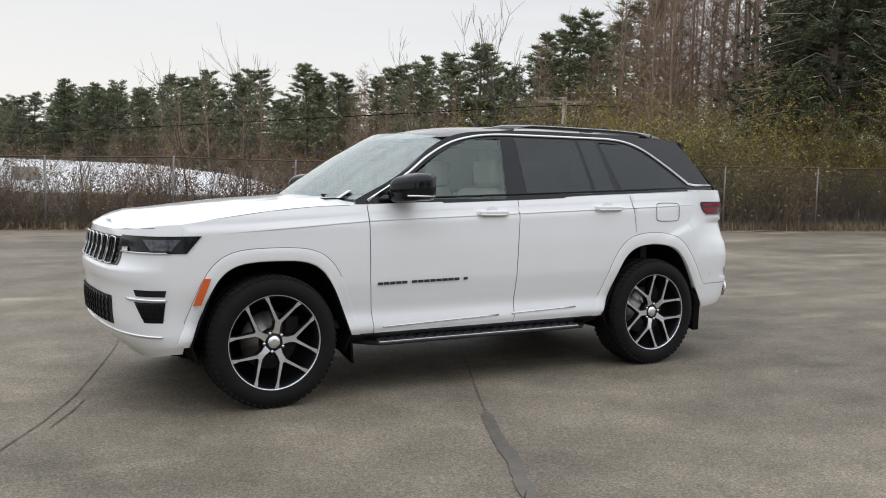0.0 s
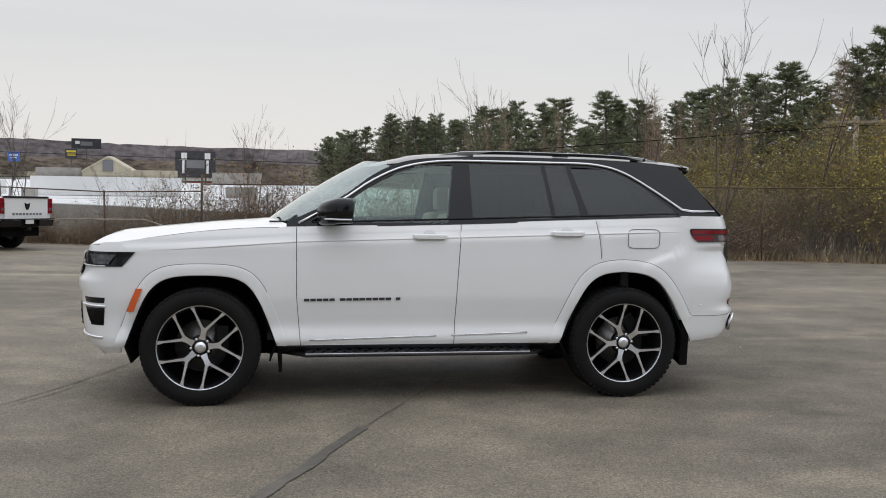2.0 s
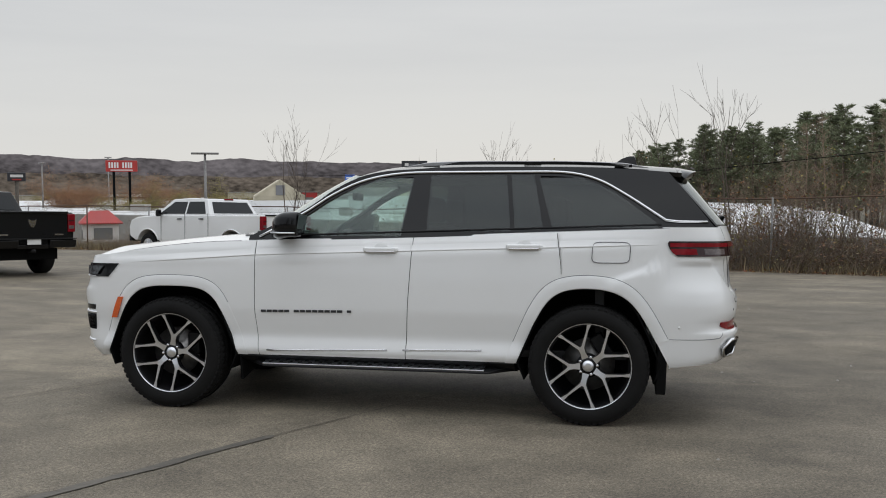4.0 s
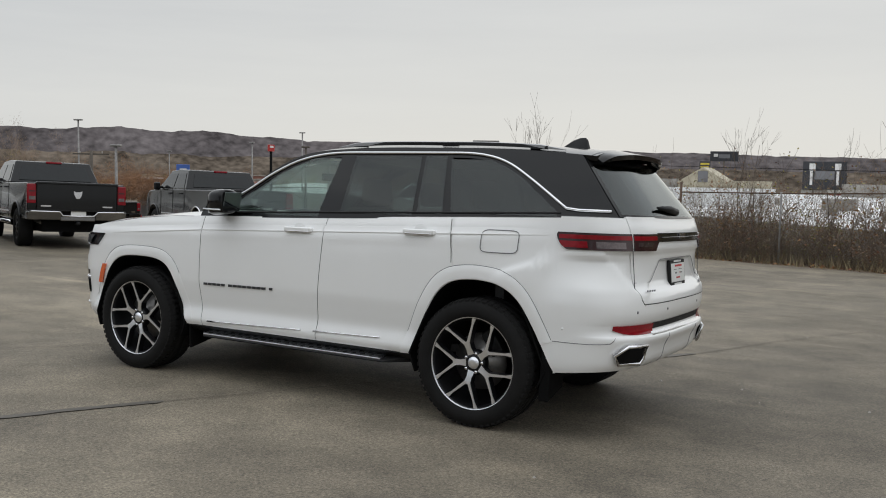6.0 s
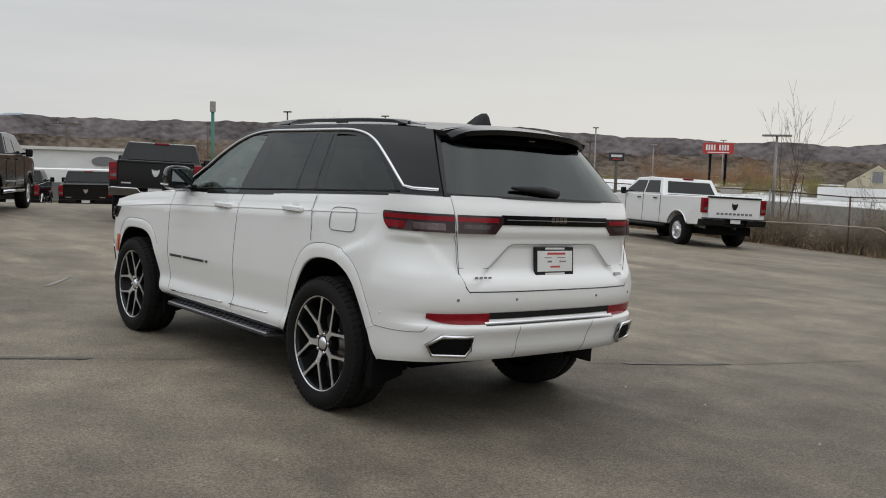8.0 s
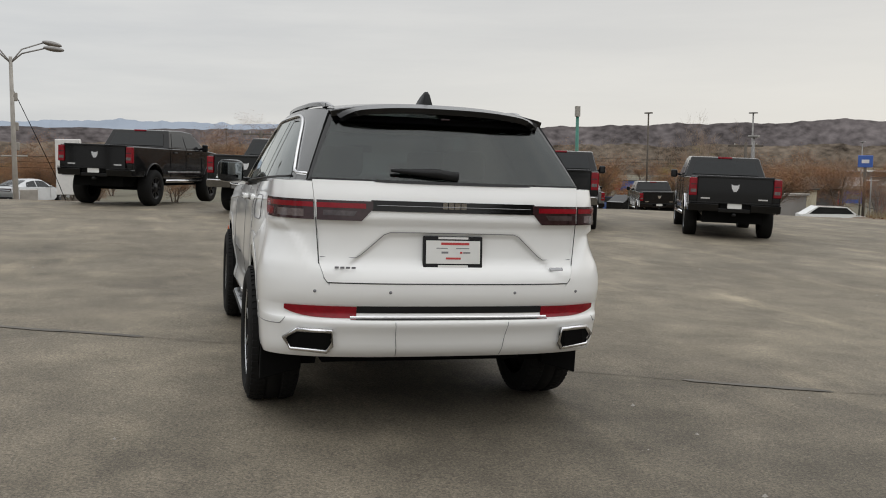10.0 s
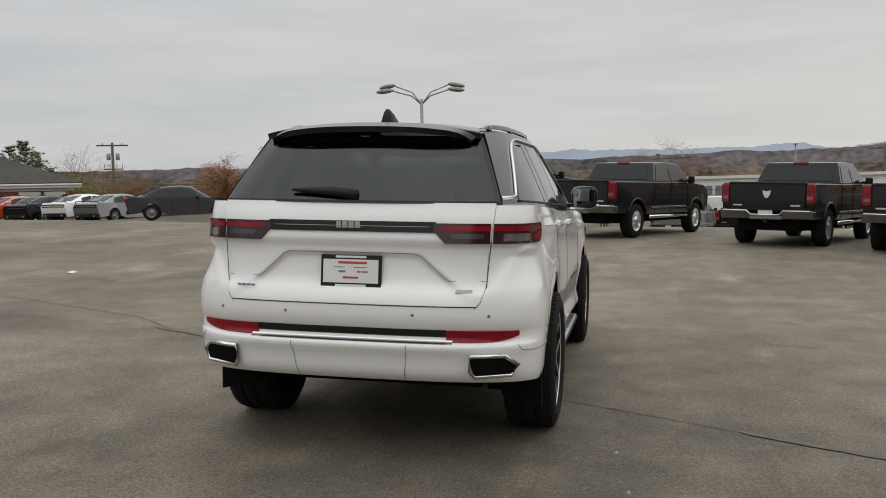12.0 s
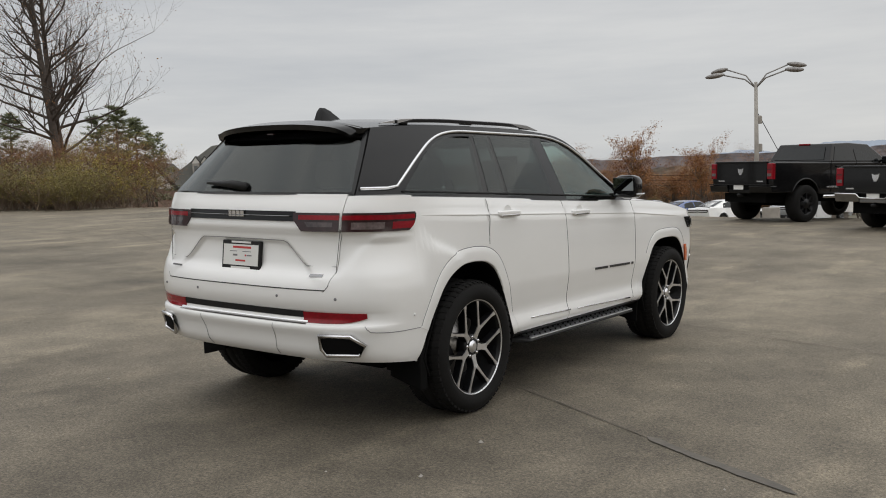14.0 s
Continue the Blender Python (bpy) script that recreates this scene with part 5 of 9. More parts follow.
    # --- mirrors, handles, rails, fin
    for sg in (-1, 1):
        mi = link_part("door_mirror", None, car, "gloss black door mirror")
        mi.location = (-0.570, sg * 0.985, 1.315)
        bm = bmesh.new()
        bmesh.ops.create_uvsphere(bm, u_segments=20, v_segments=12, radius=1)
        for v in bm.verts:
            q = [math.copysign(abs(c) ** 0.55, c) for c in v.co]
            v.co = Vector((q[0] * 0.122 + 0.05 * q[1] * sg, q[1] * 0.106, q[2] * 0.088))
            v.co.x = min(v.co.x, 0.09)
            v.co.z -= 0.02 * max(0, -v.co.x / 0.1)
        part("mirror_shell", bm, BLACK, mi, "gloss black mirror shell", True)
        box("mirror_glass", (0.093, 0.0, 0.0), (0.004, 0.165, 0.135), MIRROR, mi, "mirror glass", 0.003, Matrix.Rotation(0.16, 3, "Y"))
        box("mirror_foot", (-0.05, -sg * 0.11, -0.065), (0.13, 0.10, 0.03), BLACK, mi, "mirror foot", 0.008)
        surface_tube("mirror_line", [(-0.10, sg * 0.085, -0.055), (0.0, sg * 0.109, -0.058), (0.08, sg * 0.105, -0.058)], 0.006, SATIN, mi, "bright line", 6)
        for hx, hz in ((0.065, 1.143), (1.055, 1.172)):
            h = link_part("door_handle", None, car, "white and chrome door handle")
            h.location = (hx, sg * (S(hx, hz) + 0.022), hz)
            soft_edges(part("grip", add_box(bmesh.new(), (0, 0, 0), (0.235, 0.022, 0.034)), WHITE, h, "white grip"), 0.012, 3)
            soft_edges(part("grip_chrome", add_box(bmesh.new(), (0, sg * 0.004, -0.014), (0.20, 0.02, 0.012)), CHROME, h, "chrome grip insert"), 0.004)
            for dx in (-0.105, 0.105):
                soft_edges(part("handle_foot", add_box(bmesh.new(), (dx, -sg * 0.015, 0), (0.035, 0.035, 0.03)), WHITE, h), 0.008)
            link_part("handle_cup", lathe("handle_cup", [(0.0, 0.0), (0.04, -0.001), (0.050, 0.002)], WHITE, 20), h, "", Matrix.Translation((0, -sg * 0.02, 0.0)))
        # roof rails
        rl = link_part("roof_rail", None, car, "bright roof rail")
        y = lambda x: sg * (G(x, 1.70) - 0.045)
        for nm, xa, xb, wide, high, shift, mm, lab in (("rail_bar", 0.17, 1.87, 0.030, 0.012, 0.0, RAIL, "satin silver rail"), ("rail_side", 0.44, 1.72, 0.012, 0.010, 0.012, BLACK, "black outer rail side")):
            rows = []
            for i in range(33):
                t = i / 32
                x = lin(xa, xb, t)
                k = min(1.0, 0.15 + min(t, 1 - t) * 9)
                lift = (0.006 if nm == "rail_bar" else 0.004) + 0.014 * k
                zc_ = ROOFEDGE(x) + 0.012 + lift
                section = [(-0.5, -1.2), (0.5, -1.2), (0.5, 0.5), (0.3, 0.9), (-0.3, 0.9), (-0.5, 0.5), (-0.5, -1.2)]
                rows.append([Vector((x, y(x) + sg * shift + dy * wide * (0.4 + 0.6 * k), zc_ + dz * high * k)) for dy, dz in section])
            link_part(nm, grid_mesh(nm, rows, mm, smooth=False), rl, lab)
        for px in (0.36, 1.08, 1.70):
            soft_edges(part("rail_foot", add_box(bmesh.new(), (px, y(px), ROOFEDGE(px) + 0.022), (0.12, 0.020, 0.022)), BLACK, rl), 0.004)
        # fuel flap only on the left
        if sg < 0:
            pts = []
            for a in range(41):
                t = a / 40 * 2 * math.pi
                cx, cz = 1.625 + 0.122 * math.copysign(abs(math.cos(t)) ** 0.35, math.cos(t)), 1.140 + 0.068 * math.copysign(abs(math.sin(t)) ** 0.35, math.sin(t))
                pts.append((cx + 0.06 * (cz - 1.140), sg * (S(cx, cz) + 0.0045), cz))
            surface_tube("fuel_flap_gap", pts, 0.0028, GREYINK, car, "outline of the fuel flap", 4)
        # number bars on the front doors for the model name
        def on_door(s, sg=sg):
            x = (-0.80 + s) if sg < 0 else (-0.15 - s)
            z = 0.705 + 0.012 * (x + 0.8)
            d = 1 if sg < 0 else -1
            return Vector((x, sg * (S(x, z) + 0.003), z)), Vector((d, 0, 0.012 * d)), Vector((0, 0, 1)), Vector((0, sg, 0))
        bars_row("model_badge", on_door, [0.036] * 5 + [-0.02] + [0.038] * 8 + [-0.02, 0.03], 0.020, 0.007, BADGE, car, "dark raised model badge")
        # mud flaps
        for fx, w_, zt, zb in ((-0.985, 0.27, 0.56, 0.205), (1.962, 0.22, 0.60, 0.215)):
            bm = add_box(bmesh.new(), (fx, sg * ((0.895 if fx < 0 else 0.925) - w_ / 2), (zt + zb) / 2), (0.02 if fx < 0 else 0.065, w_, zt - zb))
            for v in bm.verts:
                v.co.x += (0.03 if fx < 0 else -0.015) * (zt - v.co.z) / (zt - zb)
                if v.co.z < 0.4 and abs(v.co.y) < 0.8:
                    v.co.z += 0.06
            soft_edges(part("mud_flap", bm, LINER, car, "black rubber mud flap"), 0.008)
    bm = bmesh.new()
    prof = [(-0.13, 0.0), (-0.09, 0.030), (-0.03, 0.066), (0.03, 0.084), (0.07, 0.084), (0.085, 0.07), (0.10, 0.0)]
    ring = []
    for hw in (-1, -0.45, 0.45, 1):
        ring.append([bm.verts.new((x, hw * lin(0.036, 0.016, z / 0.084) , z - (0.010 * z / 0.084 if abs(hw) == 1 else 0))) for x, z in prof])
    for r0, r1 in zip(ring, ring[1:]):
        for i in range(len(prof) - 1):
            bm.faces.new((r0[i], r0[i + 1], r1[i + 1], r1[i]))
    bm.faces.new(ring[0])
    bm.faces.new(ring[-1][::-1])
    part("antenna_fin", bm, PLASTIC, car, "black shark fin antenna", True, pose(1.72, 0, 1.750) @ Matrix.Diagonal((0.85, 0.85, 0.95, 1)))
    # --- underbody and interior
    bm = add_box(bmesh.new(), (-0.05, 0, 0.36), (3.9, 1.16, 0.14))
    part("underbody", bm, LINER, car, "dark underbody")
    for ax in (-1.482, 1.482):
        tube("axle", [(ax, -0.8, 0.37), (ax, 0.8, 0.37)], 0.045, LINER, car, "", 8)
    tube("exhaust_silencer", [(1.92, -0.45, 0.43), (1.92, 0.45, 0.43)], 0.085, STEEL, car, "steel exhaust silencer", 14)
    box("floor_pan", (0.4, 0, 0.44), (2.9, 1.56, 0.05), DASH, car)
    box("firewall", (-0.95, 0, 0.82), (0.06, 1.55, 0.76), DASH, car)
    box("dashboard", (-0.72, 0, 1.06), (0.42, 1.52, 0.20), DASH, car, "dark dashboard", 0.05)
    box("cargo_wall", (1.55, 0, 0.85), (0.06, 1.5, 0.75), DASH, car)
    rows = [[Vector((x, y * (G(x, 1.6) - 0.06), 1.66)) for x in np.linspace(0.02, 1.92, 6)] for y in (-1, 0, 1)]
    thicken(link_part("headliner", grid_mesh("headliner", rows, TAN), car, "pale headliner"), 0.02)
    v, f = tube_data([(0.0, 0.185 * math.cos(a), 0.185 * math.sin(a)) for a in np.linspace(0, 2 * math.pi, 25)], 0.016, 6)
    link_part("steering_wheel", mesh_of("steering_wheel", v, f, DASH, True), car, "dark steering wheel", pose(-0.40, -0.38, 1.10, 0, 25, 0))
    for sx, sy in ((0.15, -0.38), (0.15, 0.38), (1.05, -0.40), (1.05, 0.40)):
        st = link_part("seat", None, car, "tan leather seat")
        st.location = (sx, sy, 0)
        soft_edges(part("cushion", add_box(bmesh.new(), (-0.18, 0, 0.72), (0.52, 0.52, 0.18)), TAN, st), 0.06, 3)
        soft_edges(part("backrest", add_box(bmesh.new(), (0.10, 0, 1.02), (0.16, 0.52, 0.58), Matrix.Rotation(0.22, 3, "Y")), TAN, st), 0.06, 3)
        soft_edges(part("headrest", add_box(bmesh.new(), (0.20, 0, 1.42), (0.11, 0.28, 0.19)), TAN, st), 0.045, 3)
    box("inner_mirror", (-0.36, 0, 1.53), (0.03, 0.22, 0.06), DASH, car, "", 0.01)
    box("hang_tag", (-0.90, -0.60, 1.258), (0.11, 0.05, 0.004), PAPER, car, "paper tag under the windscreen", rot=Matrix.Rotation(-0.55, 3, "Y"))
    # --- wheels
    for x in (-1.482, 1.482):
        for sg in (-1, 1):
            wheel(car, pose(x, sg * 0.832, 0.391, 0, (0 if x < 0 else 33) * sg, 0), sg)
    return car


build_suv()

# ---- lines on the asphalt ----
on_lot("crack", [(-14, -29.1), (-8.9, -18.1), (-5.5, -11.4), (-2.86, -6.25), (-1.66, -3.6), (-1.0, -2.85)], 0.010, CRACK, "long open crack in the asphalt", ragged=0.8)
on_lot("crack_filler", [(-1.12, -3.1), (-0.81, -2.46), (-0.43, -1.62)], 0.075, SEAL, "dark tar strip over a crack", ragged=0.35)
on_lot("crack", [(-0.43, -1.62), (0.19, -0.38), (1.17, 1.56), (1.40, 2.0)], 0.010, CRACK, "open crack running under the car", ragged=0.8)
on_lot("crack_filler", [(1.40, 2.0), (1.58, 2.4), (1.84, 2.90)], 0.065, SEAL, "dark tar strip over a crack", ragged=0.4)
on_lot("crack", [(1.84, 2.90), (2.3, 4.3), (2.94, 5.8), (5.4, 10.8), (8.0, 16.0)], 0.010, CRACK, "long open crack in the asphalt", ragged=0.8)
on_lot("crack", [(-3.6, -2.6), (-2.95, -1.12), (-2.71, -0.65), (-2.48, -0.09), (-2.25, 0.6), (-1.94, 1.6), (-1.45, 3.8), (-0.9, 4.5), (0.6, 7.4)], 0.009, CRACK, "thin crack in the asphalt", ragged=0.9)
on_lot("crack", [(-2.71, -0.84), (-2.55, -0.5), (-2.44, -0.2)], 0.010, CRACK, "short crack in the asphalt", ragged=0.9)
on_lot("crack", [(-6.2, -2.4), (-5.4, 0.8), (-4.82, 2.1), (-4.3, 4.3), (-3.06, 5.6), (-1.0, 9.0)], 0.009, CRACK, "thin crack in the asphalt", ragged=0.9)
on_lot("crack", [(-2.6, -12.2), (-3.2, -10.9), (-3.8, -9.1), (-6.2, -2.6)], 0.009, CRACK, "thin crack in the asphalt", ragged=0.9)
on_lot("crack", [(9.3, 5.7), (8.1, 3.2), (7.1, 1.0), (5.6, -3.0)], 0.010, CRACK, "thin crack in the asphalt", ragged=0.9)
on_lot("scuff", [(16.9, 12.6), (19.4, 13.0)], 0.25, SCUFF, "pale scuff on the asphalt", ragged=0.6, cat="scuff")
on_lot("scuff", [(-4.3, -0.85), (-5.1, -0.3)], 0.05, SCUFF, "pale scuff on the asphalt", ragged=0.7, cat="scuff")
rng = random.Random(4)
pebble = mesh_of("pebble", [(0.012, 0, 0), (-0.012, 0.004, 0), (0, 0.014, 0), (0.002, -0.013, 0), (0, 0, 0.012)], [(0, 2, 4), (2, 1, 4), (1, 3, 4), (3, 0, 4)], CONCRETE)
for k in range(60):
    x, y = rng.uniform(-8, 5), rng.uniform(-6, 8)
    if abs(x) < 2.6 and abs(y) < 1.2:
        continue
    ob = new("pebble", pebble)
    ob.matrix_world = pose(x, y, lot_height(x, y) + 0.010, 0, 0, rng.uniform(0, 360)) @ Matrix.Scale(rng.uniform(0.5, 1.5), 4)
    tagged(ob, "small grey pebble on the asphalt", "pebble", "pebbles on the lot")
litter = mesh_of("paper_scrap", [(0.10, 0.03, 0.0), (-0.08, 0.05, 0.01), (-0.09, -0.05, 0.0), (0.08, -0.06, 0.02), (0, 0, 0.035), (0, 0, 0.0)], [(0, 1, 4), (1, 2, 4), (2, 3, 4), (3, 0, 4), (1, 0, 5), (2, 1, 5), (3, 2, 5), (0, 3, 5)], PAPER)
ob = new("paper_scrap", litter)
ob.matrix_world = pose(-5.2, -6.8, lot_height(-5.2, -6.8) + 0.014, 0, 0, 20)
tagged(ob, "crumpled white paper scrap on the asphalt", "litter")


# ---- parked vehicles ----
def prism(name, outline, half, material, parent, label="", bevel=0.03, taper=None):
    """A side outline (x, z) drawn out across the width; taper(x, z) scales the half width."""
    bm = bmesh.new()
    t = taper or (lambda x, z: 1.0)
    a = [bm.verts.new((x, -half * t(x, z), z)) for x, z in outline]
    b = [bm.verts.new((x, half * t(x, z), z)) for x, z in outline]
    fa, fb = bm.faces.new(a), bm.faces.new(b[::-1])
    n = len(outline)
    for i in range(n):
        bm.faces.new((a[i], b[i], b[(i + 1) % n], a[(i + 1) % n]))
    bmesh.ops.triangulate(bm, faces=[fa, fb])
    ob = part(name, bm, material, parent, label)
    return soft_edges(ob, bevel, 2) if bevel else ob


def arch(cx, cz, r, z0, n=12):
    """Points over a wheel opening, from its rear to its front edge at height z0."""
    a = math.asin((z0 - cz) / r)
    return [(cx + r * math.cos(t), cz + r * math.sin(t)) for t in np.linspace(math.pi - a, a, n)]


def simple_wheel(parent, m, r, w, rim_mat, side, label):
    wh = link_part("wheel", None, parent, label, m)
    h = w / 2
    link_part("tyre", lathe("tyre", [(r * 0.6, -h * 0.9), (r * 0.72, -h), (r * 0.94, -h * 0.95), (r, -h * 0.7), (r, h * 0.7), (r * 0.94, h * 0.95), (r * 0.72, h), (r * 0.6, h * 0.9)], RUBBER, 36), wh, "black tyre")
    link_part("rim", lathe("rim", [(r * 0.62, side * h * 0.9), (r * 0.58, side * h * 0.92), (r * 0.55, side * h * 0.6), (r * 0.30, side * h * 0.45), (r * 0.26, side * h * 0.85), (0, side * h * 0.9)], rim_mat, 30), wh, "wheel rim")
    bm = bmesh.new()
    for k in range(8):
        a = k * math.pi / 4
        add_box(bm, (r * 0.42 * math.cos(a), side * h * 0.72, r * 0.42 * math.sin(a)), (r * 0.36, h * 0.25, r * 0.11), Matrix.Rotation(-a, 3, "Y"))
    part("spokes", bm, rim_mat, wh)
    return wh


def glass_panel(name, corners, parent, material=PRIVACY, t=0.012, label="tinted window"):
    a, b, c, d = [Vector(p) for p in corners]
    n = (b - a).cross(d - a).normalized() * t
    return link_part(name, mesh_of(name, [a, b, c, d, a - n, b - n, c - n, d - n], [(0, 1, 2, 3), (7, 6, 5, 4), (0, 4, 5, 1), (1, 5, 6, 2), (2, 6, 7, 3), (3, 7, 4, 0)], material), parent, label)


DARKGLASS = mat("tinted_vehicle_glass", (0.018, 0.02, 0.021), 0.08, var=0.1, spec=0.28)


def pickup(m, paint, label, bumper=CHROME, lifted=False, group="", rim=SATIN, white=False):
    """A four-door heavy-duty pickup; the rear bumper stands at x = 0 and the nose towards +x."""
    up = 0.14 if lifted else 0.0
    p = thing("pickup_truck", m, label, "pickup truck", group)
    r = 0.47 if lifted else 0.415
    rear, front = (1.28, r), (5.06, r)
    body = [(0.10, 0.62 + up)] + arch(rear[0], r + up * 0.6, 0.53, 0.60 + up) + [(1.9, 0.56 + up), (4.40, 0.55 + up)] + arch(front[0], r + up * 0.6, 0.53, 0.60 + up) + [(5.75, 0.60 + up), (5.98, 0.72 + up), (6.02, 1.05 + up), (5.92, 1.24 + up), (5.6, 1.33 + up), (4.72, 1.385 + up), (4.5, 1.395 + up), (2.26, 1.38 + up), (0.10, 1.38 + up), (0.06, 1.2 + up)]
    taper = lambda x, z: (0.985 if z > 1.30 + up else 1.0) * (0.965 if x > 5.7 else 1.0) * (0.985 if z < 0.66 + up else 1.0)
    prism("body", body, 0.985, paint, p, "pickup body", 0.035, taper)
    # bed hollow behind the cab
    box("bed_cover", (1.18, 0, 1.387 + up), (2.0, 1.62, 0.012), PLASTIC, p, "dark bed")
    # tailgate
    tg = link_part("tailgate", None, p, "tailgate with a bright emblem")
    soft_edges(part("gate_panel", add_box(bmesh.new(), (0.062, 0, 1.07 + up), (0.06, 1.60, 0.60)), paint, tg), 0.02)
    soft_edges(part("gate_top", add_box(bmesh.new(), (0.05, 0, 1.375 + up), (0.10, 1.62, 0.05)), PLASTIC if white else paint, tg), 0.015)
    bm = bmesh.new()
    crest = [(-0.085, 0.075), (-0.04, 0.05), (0.04, 0.05), (0.085, 0.075), (0.075, -0.01), (0.03, -0.09), (-0.03, -0.09), (-0.075, -0.01)]
    face_v = [bm.verts.new((0.012, y, 1.15 + up + z)) for y, z in crest]
    back_v = [bm.verts.new((0.032, y * 1.1, 1.15 + up + z * 1.1)) for y, z in crest]
    bm.faces.new(face_v)
    for i in range(8):
        bm.faces.new((face_v[i], face_v[(i + 1) % 8], back_v[(i + 1) % 8], back_v[i]))
    part("emblem", bm, PLASTIC if white else CHROME, tg, "plain bright emblem")
    if white:
        for k in range(9):
            box("print_bar", (0.029, -0.5 + k * 0.125, 0.94 + up), (0.006, 0.085, 0.055), GREYINK, tg)
    else:
        for y in (-0.6, 0.62):
            box("print_bar", (0.029, y, 0.90 + up), (0.006, 0.2, 0.03), CHROME, tg)
    for sg in (-1, 1):
        tl = link_part("tail_lamp", None, p, "red tail lamp")
        soft_edges(part("red_lens", add_box(bmesh.new(), (0.085, sg * 0.895, 1.15 + up), (0.12, 0.17, 0.40)), REDLENS, tl), 0.02)
        box("clear_lens", (0.022, sg * 0.885, 1.06 + up), (0.012, 0.12, 0.07), LAMPCLEAR, tl)
        box("lamp_divider", (0.020, sg * 0.885, 1.20 + up), (0.012, 0.12, 0.02), SMOKE, tl)
    # bumper with a plate recess
    bp = link_part("rear_bumper", None, p, "rear step bumper")
    for sg in (-1, 1):
        bm = add_box(bmesh.new(), (0.03, sg * 0.66, 0.70 + up), (0.24, 0.64, 0.17))
        for q in bm.verts:
            if q.co.z < 0.7 + up:
                q.co.x += 0.05
            if abs(q.co.y) > 0.9:
                q.co.x += 0.06
        soft_edges(part("bumper_wing", bm, DARKCHROME if bumper is CHROME else bumper, bp), 0.02)
    soft_edges(part("bumper_middle", add_box(bmesh.new(), (0.07, 0, 0.645 + up), (0.18, 0.70, 0.10)), DARKCHROME if bumper is CHROME else bumper, bp), 0.02)
    if bumper is CHROME:
        # brighter tube drawn where the bumper's top edge mirrors the sky
        lip = [(0.02, -0.97, 0.79), (-0.088, -0.90, 0.79), (-0.093, -0.38, 0.785), (-0.06, -0.31, 0.705), (-0.05, 0.0, 0.695), (-0.06, 0.31, 0.705), (-0.093, 0.38, 0.785), (-0.088, 0.90, 0.79), (0.02, 0.97, 0.79)]
        tube("bumper_lip", [(x, y, z + up) for x, y, z in lip], 0.017, CHROME, bp, "bumper lip in brighter chrome for the reflected sky", 8)
    box("plate_recess", (0.03, 0, 0.745 + up), (0.12, 0.62, 0.09), LINER, bp)
    box("bumper_step", (0.03, 0, 0.812 + up), (0.2, 1.9, 0.02), PLASTIC, bp)
    box("number_plate", (-0.045, 0, 0.755 + up), (0.012, 0.30, 0.13), PAPER, bp, "blank white plate")
    tube("tow_hitch", [(-0.06, 0, 0.55 + up), (0.3, 0, 0.55 + up)], 0.04, PLASTIC, p, "", 8)
    box("chassis", (2.9, 0, 0.48 + up), (5.4, 1.3, 0.24), LINER, p)
    tube("spare_tyre", [(0.75, 0, 0.42 + up), (0.75, 0, 0.64 + up)], 0.36, RUBBER, p, "spare tyre under the bed", 18)
    tube("rear_axle", [(rear[0], -0.8, r), (rear[0], 0.8, r)], 0.08, LINER, p, "", 8)
    tube("exhaust_pipe", [(0.35, 0.62, 0.55 + up), (1.2, 0.62, 0.58 + up)], 0.05, STEEL, p, "", 8)
    # cab
    zb, zt = 1.375 + up, 1.865 + up
    pts = []
    for sg in (-1, 1):
        pts += [(2.22, sg * 0.955, zb), (4.78, sg * 0.955, zb), (4.02, sg * 0.80, zt), (2.50, sg * 0.80, zt), (3.2, sg * 0.81, zt + 0.03)]
    v = pts
    faces = [(0, 1, 2, 4, 3), (8 - 3, 8, 9, 7, 6), (0, 3, 8, 5), (1, 6, 7, 2), (3, 4, 9, 8), (4, 2, 7, 9), (0, 5, 6, 1)]
    bm = bmesh.new()
    bv = [bm.verts.new(q) for q in v]
    for f in faces:
        try:
            bm.faces.new([bv[i] for i in f])
        except ValueError:
            pass
    soft_edges(part("cab", bm, paint, p, "cab with its roof"), 0.03)
    # windows stand a little proud of the cab
    glass_panel("rear_window", [(2.242, 0.77, zb + 0.07), (2.242, -0.77, zb + 0.07), (2.428, -0.68, zt - 0.09), (2.428, 0.68, zt - 0.09)], p, DARKGLASS, 0.03)
    glass_panel("windscreen", [(4.70, -0.78, zb + 0.06), (4.70, 0.78, zb + 0.06), (4.06, 0.70, zt - 0.05), (4.06, -0.70, zt - 0.05)], p, DARKGLASS, 0.03)
    for sg in (-1, 1):
        for x0, x1, x2, x3 in ((2.42, 3.28, 3.26, 2.60), (3.36, 4.52, 3.92, 3.34)):
            q = []
            for x, z in ((x0, zb + 0.05), (x1, zb + 0.05), (x2, zt - 0.08), (x3, zt - 0.08)):
                q.append((x, sg * (lin(0.955, 0.80, (z - zb) / (zt - zb)) + 0.010), z))
            glass_panel("side_window", q if sg < 0 else q[::-1], p, DARKGLASS, 0.02)
        for x in (3.31, 4.42, 2.28):
            box("door_gap", (x, sg * 0.985, 1.02 + up), (0.012, 0.006, 0.82), LINER, p)
        for x in (2.48, 3.45):
            box("door_handle", (x + 0.1, sg * 0.995, 1.27 + up), (0.2, 0.03, 0.035), PLASTIC if paint is not WHITE else BLACK, p, "", 0.01)
        soft_edges(part("door_mirror", add_box(bmesh.new(), (4.40, sg * 1.09, 1.45 + up), (0.11, 0.17, 0.21)), BLACK, p, "large door mirror"), 0.04)
        tube("mirror_arm", [(4.42, sg * 0.93, 1.42 + up), (4.42, sg * 1.06, 1.44 + up)], 0.03, BLACK, p, "", 6)
